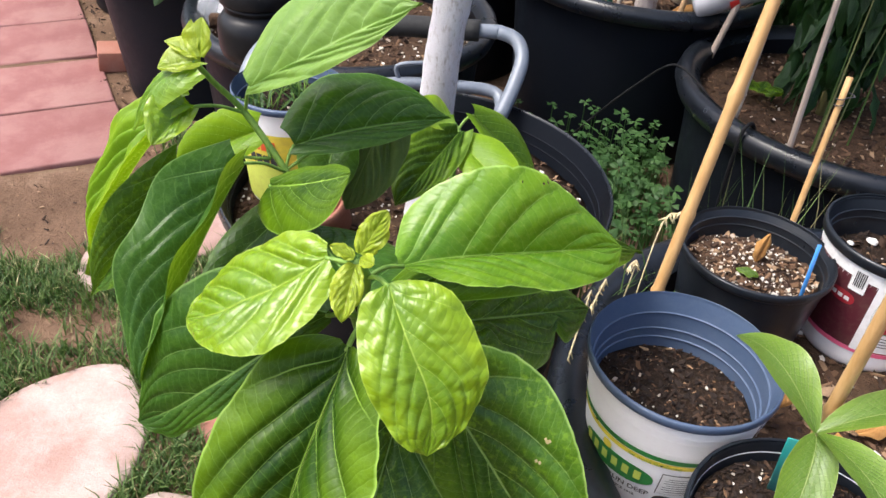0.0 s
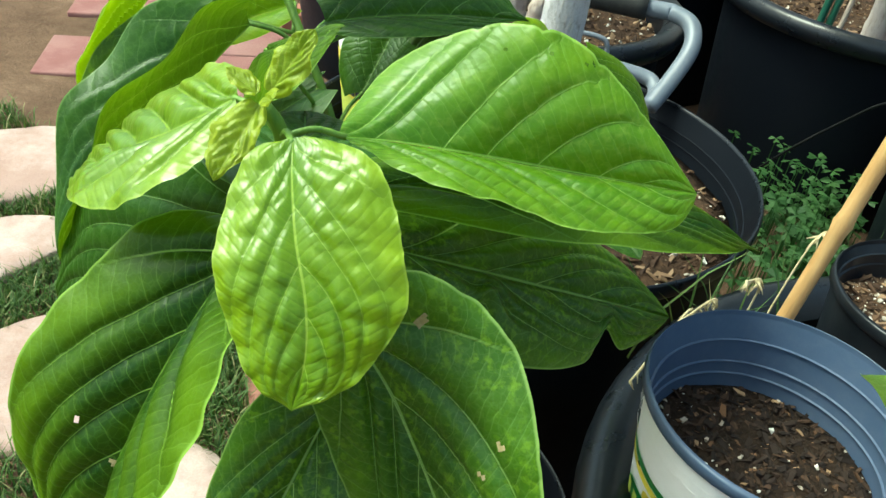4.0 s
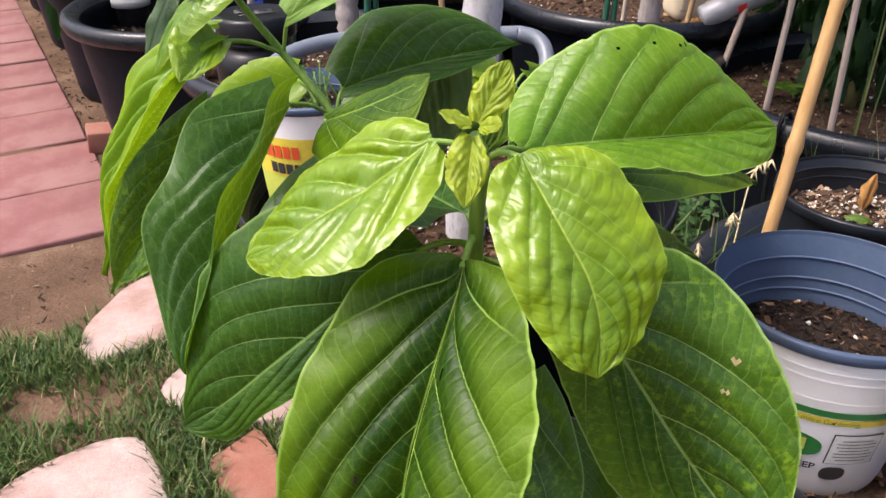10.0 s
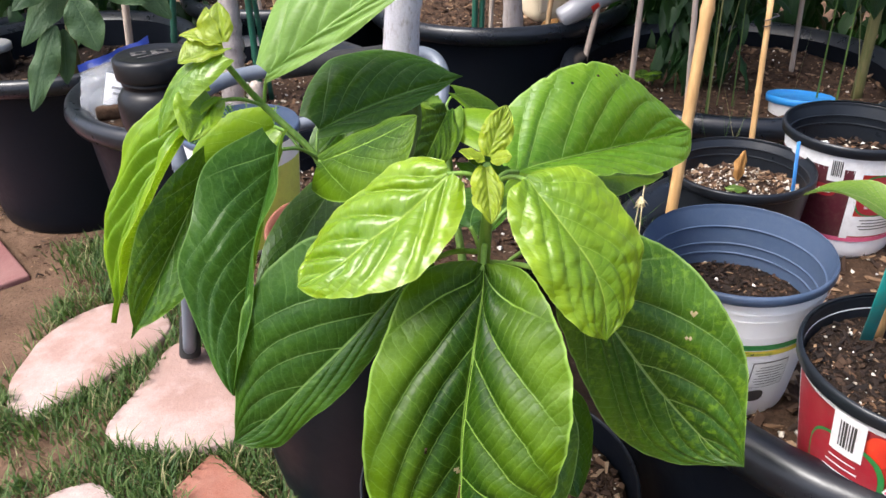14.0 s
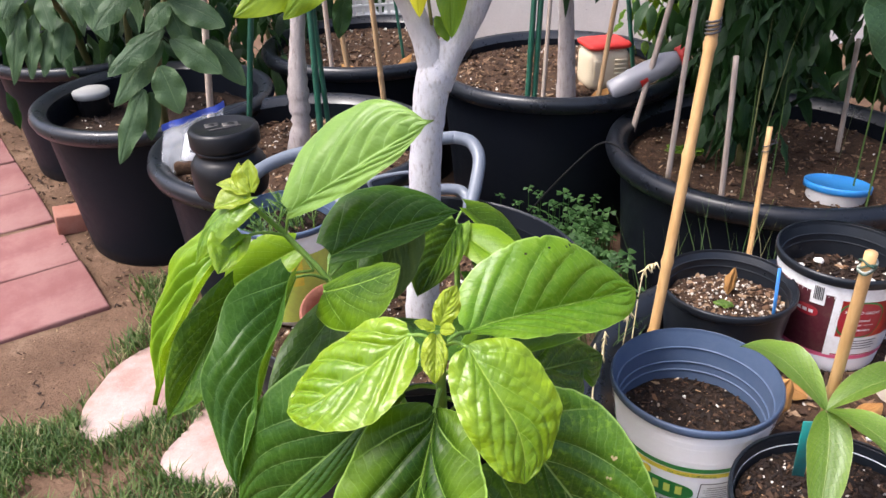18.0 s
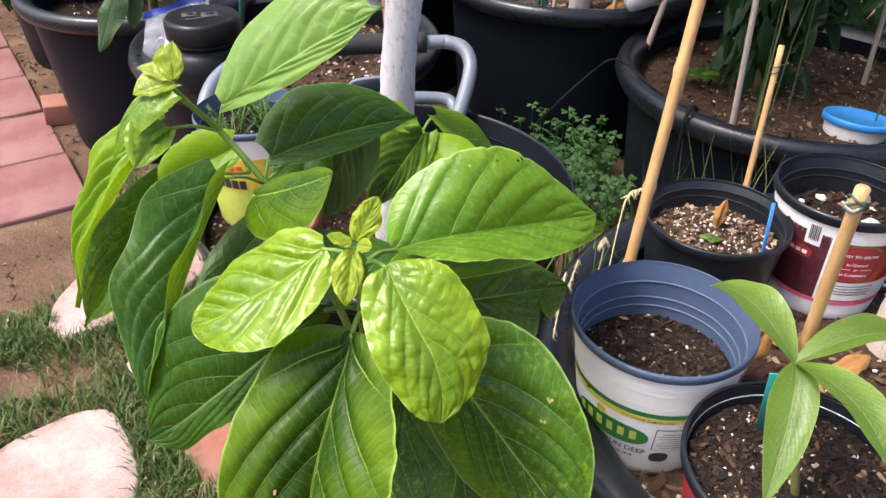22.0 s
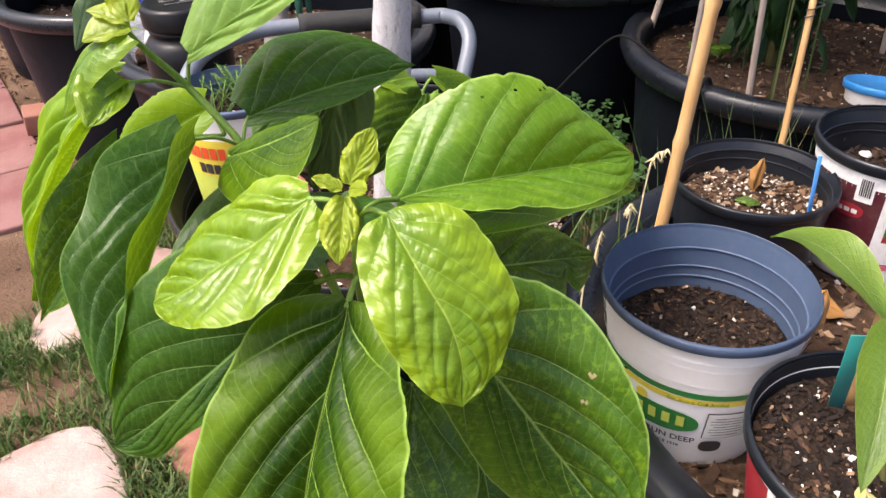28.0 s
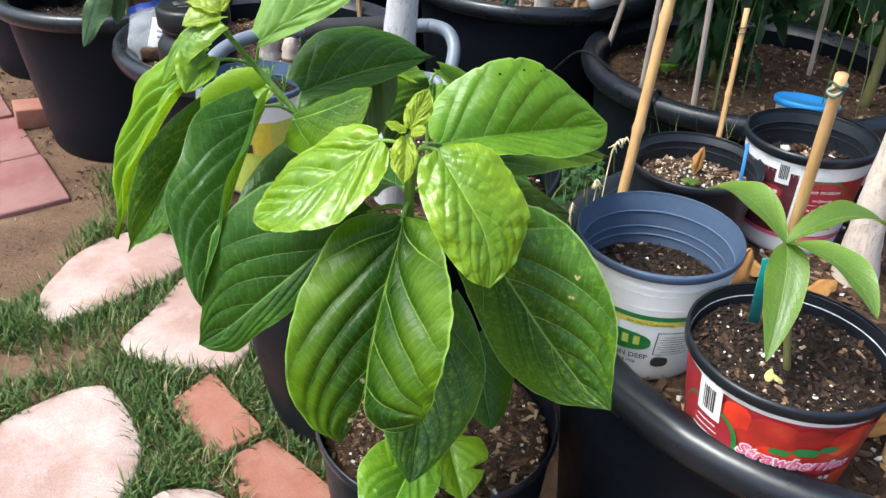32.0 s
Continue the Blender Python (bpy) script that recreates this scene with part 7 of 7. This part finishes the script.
part("lid", move_bm(move_bm(block(0.126, 0.116, 0.060, 0.029, 6), Matrix.Diagonal((1.0, 1.0, 0.30, 1.0))), pose(0, 0, 0.122, 0, 0, 4)), M["red"], tub)
bottle = thing("plastic_bottle", (0.620, 1.790, 0.420), "crumpled silver plastic bottle with a red cap", "bottle")
prof = [(0.0, 0.0), (0.022, 0.0), (0.027, 0.006), (0.027, 0.05), (0.0285, 0.06), (0.027, 0.07), (0.0285, 0.11), (0.027, 0.12), (0.028, 0.15), (0.024, 0.17), (0.018, 0.185), (0.018, 0.19)]
lying = Vector((0.175, -0.02, 0.085)).to_track_quat("Z", "Y").to_matrix().to_4x4()
lying.translation = (0, 0, 0.024)
bm = lathe(prof, 36)
for v in bm.verts:
    v.co += Vector((noise.noise(v.co * 30), noise.noise(v.co * 30 + Vector((4, 0, 0))), 0)) * 0.004
part("body", move_bm(bm, lying), M["silver"], bottle)
part("cap", move_bm(lathe([(0.019, 0.186), (0.025, 0.187), (0.025, 0.204), (0.022, 0.207), (0.0, 0.207)], 32), lying), M["red"], bottle)
part("label_mark", move_bm(lathe([(0.0295, 0.075), (0.0295, 0.095)], 12, (180, 250)), lying), M["red"], bottle)


def crate():
    root = thing("laundry_crate", (0.10, 2.980, 0.0), "white plastic stool with a perforated crate on it", "crate")
    for k in range(6):
        part("rail", move_bm(block(0.26, 0.012, 0.011, 0.003, 2), pose(0, -0.10, 0.40 + 0.034 * k, 0, 0, 0)), M["white"], root)
    for k in range(9):
        part("bar", move_bm(block(0.012, 0.011, 0.185, 0.003, 2), pose(-0.125 + 0.031 * k, -0.10, 0.485, 0, 0, 0)), M["white"], root)
    part("side_panel", move_bm(block(0.26, 0.22, 0.40, 0.02, 3), pose(0, 0.02, 0.20, 0, 0, 0)), M["white"], root)
    part("back_panel", move_bm(block(0.26, 0.012, 0.2, 0.004, 2), pose(0, 0.12, 0.48, 0, 0, 0)), M["white"], root)
    part("handle", tube(spline([(-0.06, -0.10, 0.57), (-0.05, -0.10, 0.62), (0.05, -0.10, 0.62), (0.06, -0.10, 0.57)], 6), 0.008, 8), M["white"], root)


crate()


# ---- folding walker frame round the pot ----
walker = thing("folding_frame", (0.0, 1.20, 0.0), "grey tubular walker frame with a black foam grip", "frame")
WO = walker.location


def rod(name, pts, r, key, label="", seg=14):
    return part(name, tube([Vector(p) - WO for p in spline(pts, 7)], r, seg), M[key], walker, label)


rod("handle_tube", [(-0.268, 1.120, 0.470), (-0.262, 1.140, 0.520), (-0.240, 1.190, 0.546), (-0.190, 1.240, 0.556), (-0.110, 1.262, 0.560), (0.100, 1.262, 0.562), (0.134, 1.258, 0.562),
                    (0.158, 1.245, 0.555), (0.166, 1.220, 0.535), (0.154, 1.185, 0.505), (0.132, 1.140, 0.470)], 0.0118, "steel_blue")
rod("foam_grip", [(-0.095, 1.2625, 0.5605), (0.0, 1.264, 0.5615), (0.095, 1.2615, 0.5625)], 0.0175, "foam", "black foam grip")
rod("front_leg", [(-0.262, 1.140, 0.500), (-0.300, 1.200, 0.25), (-0.334, 1.262, 0.045)], 0.0120, "steel_blue")
part("rubber_foot", move_bm(lathe([(0.0, 0.0), (0.0185, 0.0), (0.020, 0.005), (0.018, 0.075), (0.0145, 0.082), (0.0125, 0.082)], 24), pose(-0.336, 0.066, 0.030, -14, 10, 0)), M["foam"], walker)
rod("cross_bar", [(-0.100, 1.180, 0.490), (-0.02, 1.185, 0.497), (0.060, 1.190, 0.495), (0.120, 1.190, 0.490), (0.135, 1.170, 0.480), (0.130, 1.140, 0.470)], 0.0100, "steel_blue")
rod("latch_wire", [(-0.030, 1.185, 0.500), (-0.035, 1.185, 0.525), (0.0, 1.187, 0.532), (0.050, 1.190, 0.530), (0.060, 1.190, 0.505)], 0.0035, "steel_blue")

rod = part("metal_rod", tube(spline([(-2.30, 4.60, 0.022), (-2.12, 3.96, 0.022), (-1.985, 3.63, 0.022), (-1.958, 3.53, 0.022), (-1.985, 3.45, 0.022), (-2.25, 3.30, 0.022)], 6), 0.016, 10), M["silver"])
tagged(rod, "bent shiny metal rod lying on the pavers", "rod")
# drip tubing
hose = part("drip_tube", tube(spline([(0.60, 1.46, 0.365), (0.56, 1.53, 0.395), (0.530, 1.580, 0.392), (0.490, 1.640, 0.32), (0.430, 1.690, 0.22), (0.380, 1.760, 0.10), (0.360, 1.80, 0.01)], 7), 0.0028, 7), M["hose"])
tagged(hose, "thin black drip tube hanging over the rim", "tube")
hose = part("drip_tube", tube(spline([(0.648, 1.350, 0.335), (0.640, 1.345, 0.375), (0.626, 1.335, 0.390), (0.610, 1.322, 0.375), (0.607, 1.320, 0.30), (0.612, 1.325, 0.12), (0.60, 1.31, 0.01)], 7), 0.0040, 7), M["hose"])
tagged(hose, "black drip tube clipped over the tub rim", "tube")

shard = thing("terracotta_pot", (-0.105, 0.900, 0.402), "small orange terracotta pot tipped over in the tub", "plant pot")
part("body", move_bm(lathe([(0.0, 0.0), (0.026, 0.0), (0.036, 0.052), (0.041, 0.053), (0.042, 0.070), (0.038, 0.071), (0.034, 0.050), (0.024, 0.006), (0.0, 0.006)], 36), pose(0, 0, 0.012, 24, -18, 0)), M["terracotta"], shard)


# ---- small weeds ----
def tuft(name, at, label, material, count, height, spread, width, seed, curl=0.5, group=""):
    rnd = random.Random(seed)
    verts, faces = [], []
    for _ in range(count):
        a = rnd.uniform(0, 6.283)
        o = Vector((rnd.gauss(0, spread), rnd.gauss(0, spread), 0))
        way = Vector((math.cos(a), math.sin(a), 0))
        side = Vector((-way.y, way.x, 0)) * width * 0.5
        h = height * rnd.uniform(0.5, 1.2)
        lean = curl * rnd.uniform(0.2, 1.2)
        k = len(verts)
        for s in (0.0, 0.35, 0.7, 1.0):
            p = o + way * h * lean * s * s + Vector((0, 0, h * (s - 0.25 * lean * s * s)))
            w = side * (1 - s) ** 0.6 * rnd.uniform(0.9, 1.1)
            verts += [tuple(p - w), tuple(p + w)]
        faces += [(k, k + 1, k + 3, k + 2), (k + 2, k + 3, k + 5, k + 4), (k + 4, k + 5, k + 7, k + 6)]
    ob = joined(name, verts, faces, material)
    ob.location = at
    return tagged(ob, label, "grass", group, "stuff")


tuft("grass_tuft", (0.520, 1.050, 0.0), "long thin grass blades between the tubs", M["grass"], 60, 0.42, 0.05, 0.004, 1, 0.35)
tuft("grass_tuft", (0.640, 1.060, 0.0), "long thin grass blades between the tubs", M["grass"], 60, 0.44, 0.05, 0.004, 2, 0.4)
tuft("grass_tuft", (0.440, 1.150, 0.0), "long thin grass blades between the tubs", M["grass"], 40, 0.34, 0.05, 0.004, 3, 0.4)
tuft("grass_tuft", (0.820, 1.370, 0.32), "tall thin grass growing in the wide tub", M["grass"], 4, 0.50, 0.06, 0.004, 4, 0.15)
tuft("grass_tuft", (0.980, 1.330, 0.32), "tall thin grass growing in the wide tub", M["grass"], 4, 0.50, 0.06, 0.004, 5, 0.2)


def feathery(at, label, count, seed):
    """Seedlings with thin stems and paired narrow leaflets."""
    rnd = random.Random(seed)
    root = thing("seedlings", at, label, "plant", "seedlings in the lime pot")
    leaves = bmesh.new()
    for _ in range(count):
        a, h, lean = rnd.uniform(0, 6.283), rnd.uniform(0.028, 0.062), rnd.uniform(0.2, 0.9)
        o = Vector((rnd.uniform(-0.022, 0.022), rnd.uniform(-0.020, 0.020), -0.004))
        way = Vector((math.cos(a) * lean, math.sin(a) * lean, 1.0)).normalized() * h
        pts = [o + way * f + Vector((0, 0, -0.010 * lean * f * f)) for f in (0, 0.33, 0.66, 1.0)]
        part("stem", tube(pts, 0.0007, 5), M["stem"], root)
        for k in range(9):
            f = 0.25 + 0.75 * k / 8
            p = o + way * f + Vector((0, 0, -0.010 * lean * f * f))
            for s in (-1, 1):
                out = (Vector((-math.sin(a), math.cos(a), 0)) * s + way.normalized() * 0.7 + Vector((0, 0, rnd.uniform(-0.3, 0.3)))).normalized() * rnd.uniform(0.006, 0.011) * (1.15 - 0.5 * f)
                wide = out.cross(way).normalized() * 0.0013
                vs = [leaves.verts.new(q) for q in (p, p + out * 0.5 + wide, p + out, p + out * 0.5 - wide)]
                leaves.faces.new(vs)
    tagged(part("foliage", leaves, M["clover"], root), kind="stuff")


feathery((-0.197, 0.972, 0.552), "feathery grey-green seedlings in dark soil", 16, 6)
feathery((-0.147, 0.985, 0.552), "feathery grey-green seedlings in dark soil", 14, 7)
feathery((-0.170, 1.012, 0.552), "feathery grey-green seedlings in dark soil", 10, 8)
tuft("grass_tuft", (0.230, 0.700, 0.40), "green grass beside the bamboo cane", M["grass"], 30, 0.14, 0.03, 0.0035, 8, 0.6)


def seed_heads():
    root = thing("dry_grass", (0.215, 0.600, 0.40), "dry straw-coloured grass stems with seed heads", "grass")
    for k, (a, m, b) in enumerate((((0.215, 0.690, 0.42), (0.225, 0.700, 0.50), (0.188, 0.610, 0.535)), ((0.240, 0.690, 0.42), (0.250, 0.690, 0.53), (0.230, 0.650, 0.560)), ((0.205, 0.680, 0.42), (0.205, 0.680, 0.50), (0.165, 0.570, 0.500)), ((0.26, 0.70, 0.42), (0.285, 0.74, 0.55), (0.300, 0.735, 0.575)))):
        pts = [Vector(p) - root.location for p in spline([a, m, b], 10)]
        part("stalk", tube(pts, 0.0009, 5), M["straw"], root)
        head = bmesh.new()
        r2 = random.Random(k)
        for i in range(11, len(pts)):
            p = pts[i]
            tube([p, p + Vector((r2.uniform(-0.006, 0.006), r2.uniform(-0.006, 0.006), -0.010))], [0.0012, 0.0004], 4, head)
            tube([p, p + Vector((r2.uniform(-0.007, 0.007), r2.uniform(-0.007, 0.007), -0.007))], [0.0012, 0.0004], 4, head)
        part("seed_head", head, M["straw"], root)


seed_heads()


def clover():
    rnd = random.Random(9)
    verts, faces = [], []
    for _ in range(420):
        x, y = rnd.gauss(0.50, 0.10), rnd.gauss(1.60, 0.17)
        if x > 0.62 - 0.2 * max(0.0, 1.4 - y) or (x - 0.555) ** 2 + (y - 2.09) ** 2 < 0.30 ** 2 or (x - 0.938) ** 2 + (y - 1.467) ** 2 < 0.38 ** 2 or (x + 0.036) ** 2 + (y - 0.95) ** 2 < 0.3 ** 2:
            continue
        h = rnd.uniform(0.05, 0.20)
        c = Vector((x, y, h))
        k = len(verts)
        verts += [(x - 0.001, y, 0.0), (x + 0.001, y, 0.0), (x + 0.001, y, h), (x - 0.001, y, h)]
        faces.append((k, k + 1, k + 2, k + 3))
        tilt = Vector((rnd.uniform(-0.4, 0.4), rnd.uniform(-0.5, 0.2), 1)).normalized()
        e1 = tilt.orthogonal().normalized()
        e2 = tilt.cross(e1)
        r = rnd.uniform(0.011, 0.020)
        a0 = rnd.uniform(0, 6.28)
        for j in range(3):
            a = a0 + j * 2.094
            d = e1 * math.cos(a) + e2 * math.sin(a)
            s = tilt.cross(d)
            k = len(verts)
            for u, w in ((0.0, 0.0), (0.5, 0.42), (0.95, 0.50), (0.85, 0.0), (0.95, -0.50), (0.5, -0.42)):
                verts.append(tuple(c + d * r * u * 1.2 + s * r * w - tilt * r * abs(w) * 0.3))
            faces += [(k, k + 1, k + 2, k + 3), (k, k + 3, k + 4, k + 5)]
    ob = joined("clover_patch", verts, faces, M["clover"])
    tagged(ob, "patch of small green clover between the tubs", "clover", kind="stuff")


clover()
weed = thing("small_weed", (0.740, 1.580, 0.32), "small pale green lobed weed in the mulch", "plant")
for k in range(6):
    a = k * 1.05
    ob = part("leaf", simple_blade(0.042, 0.036, 0.1, 14, 5, k, lobe=0.05, root=0.4, torn=0.5), M["leaf_mid"], weed)
    ob.matrix_local = pose(0.01 * math.cos(a), 0.01 * math.sin(a), 0.02 + 0.004 * k, 0, -15, math.degrees(a))


# ---- walls ----
def wall_slab(name, x, y, w, d, h, label):
    ob = part(name, move_bm(block(w, d, h, 0.0), pose(x, y, h / 2)), M["wall"], smooth=False)
    return tagged(ob, label, "wall", kind="structure")


wall_slab("wall_north", 3.05, 3.60, 6.6, 0.15, 2.0, "pale cream stucco garden wall")
wall_slab("wall_far", -2.6, 7.00, 6.0, 0.15, 2.0, "pale cream stucco wall at the end of the path")


# ---- grass and litter ----
def grass():
    rnd = random.Random(3)
    verts, faces = [], []
    pots = [(0.022, 0.515, 0.117), (0.006, 0.955, 0.212), (-0.176, 1.74, 0.30), (-0.57, 2.17, 0.27), (0.502, 0.507, 0.31)]
    made = 0
    while made < 74000:
        x, y = rnd.uniform(-2.3, 0.0), rnd.uniform(0.10, 1.85)
        den = 0.72 + 1.0 * noise.noise((x * 4.5, y * 4.5, 8)) + 0.35 * noise.noise((x * 16, y * 16, 2))
        den -= max(0.0, 2.2 * (-1.55 - x)) + max(0.0, 3.0 * (0.48 - y))
        edge = (Vector((x, y, 0)) - CORNER).dot(ROW_DIR)
        across = (Vector((x, y, 0)) - CORNER).dot(COL_DIR)
        den -= max(0.0, 2.4 * (edge + 0.24)) + (9 if (edge > -0.005 and across > -0.01) or (edge > -0.015 and across > 0.305) else 0)
        den -= 1.6 * math.exp(-(((x + 0.78) / 0.13) ** 2 + ((y - 1.50) / 0.13) ** 2)) + 0.9 * math.exp(-(((x + 0.70) / 0.08) ** 2 + ((y - 1.10) / 0.07) ** 2)) + 0.9 * math.exp(-(((x + 0.78) / 0.10) ** 2 + ((y - 1.36) / 0.10) ** 2))
        den += 0.9 * math.exp(-(((x + 0.13) / 0.06) ** 2 + ((y - 0.83) / 0.10) ** 2))
        if rnd.random() > den or any(inside(p, x, y, -0.06) for p in FLAGS) or any(inside(p, x, y, -0.05) for p in TILES):
            made += 0.15
            continue
        if any((x - a) ** 2 + (y - b) ** 2 < r * r for a, b, r in pots):
            continue
        made += 1
        a = rnd.uniform(0, 6.283)
        h = rnd.uniform(0.012, 0.044)
        way = Vector((math.cos(a), math.sin(a), 0)) * h * rnd.uniform(0.3, 1.1)
        side = Vector((-math.sin(a), math.cos(a), 0)) * rnd.uniform(0.0010, 0.0019)
        o = Vector((x, y, hill(x, y) - 0.002))
        k = len(verts)
        verts += [tuple(o - side), tuple(o + side), tuple(o + way * 0.4 + side * 0.8 + Vector((0, 0, h * 0.65))), tuple(o + way * 0.4 - side * 0.8 + Vector((0, 0, h * 0.65))), tuple(o + way + Vector((0, 0, h)))]
        faces += [(k, k + 1, k + 2, k + 3), (k + 3, k + 2, k + 4)]
    ob = joined("grass", verts, faces, M["grass"])
    tagged(ob, "short patchy green lawn grass on sandy earth", "grass", kind="stuff")


grass()
vs, fs = [], []
rnd = random.Random(12)
for k in range(170):
    s = rnd.uniform(0.0, 3.0)
    p = CORNER + ROW_DIR * s - COL_DIR * rnd.uniform(0.04, 0.30)
    scatter(p.x, p.y, 0.004, 0.10, 26, rnd.uniform(0.003, 0.009), 300 + k, vs, fs)
for k in range(40):
    scatter(rnd.uniform(-1.0, -0.2), rnd.uniform(1.2, 1.72), 0.004, 0.12, 10, rnd.uniform(0.003, 0.007), 400 + k, vs, fs)
tagged(joined("litter", vs, fs, M["bark_chips"]), "scattered wood chips and grit on the bare earth", "litter", kind="stuff")

# ---- paved path, piece by piece ----
path = thing("paved_path", tuple(CORNER), "garden path of rose and grey concrete pavers", "path", kind="structure")


def paver_mesh(w, l, key, name):
    bm = block(w, l, 0.045, 0.006, 2)
    for v in bm.verts:
        if v.co.z > 0:
            v.co.z += 0.0012 * noise.noise(v.co * 25)
    return mesh_of(bm, name, M[key])


big, pink, grey = paver_mesh(0.300, 0.289, "paver_red", "paver"), paver_mesh(0.300, 0.246, "paver_red", "paver"), paver_mesh(0.150, 0.140, "paver_grey", "paver")
TURN_PATH = math.degrees(math.atan2(-ROW_DIR.x, ROW_DIR.y))


def lay(me, across, along, i):
    r2 = random.Random(i)
    ob = new("paver", me)
    ob.parent = path
    p = COL_DIR * across + ROW_DIR * along
    ob.matrix_local = pose(p.x, p.y, -0.0125 + r2.uniform(-0.003, 0.003), r2.uniform(-0.45, 0.45), r2.uniform(-0.45, 0.45), TURN_PATH + r2.uniform(-0.8, 0.8))


for i in range(17):
    lay(big, 0.152, 0.152 + PITCH * i, i)
for i in range(13):
    lay(grey, 0.315 + 0.075, 0.065 + 0.412 * i, 100 + i)
    lay(pink, 0.315 + 0.150, 0.272 + 0.412 * i, 200 + i)
brick = part("brick", move_bm(block(0.200, 0.095, 0.062, 0.005, 2), pose(-0.850, 2.245, 0.026, 0, 4, 20)), M["terracotta"])
tagged(brick, "old red brick half sunk in the earth", "brick")
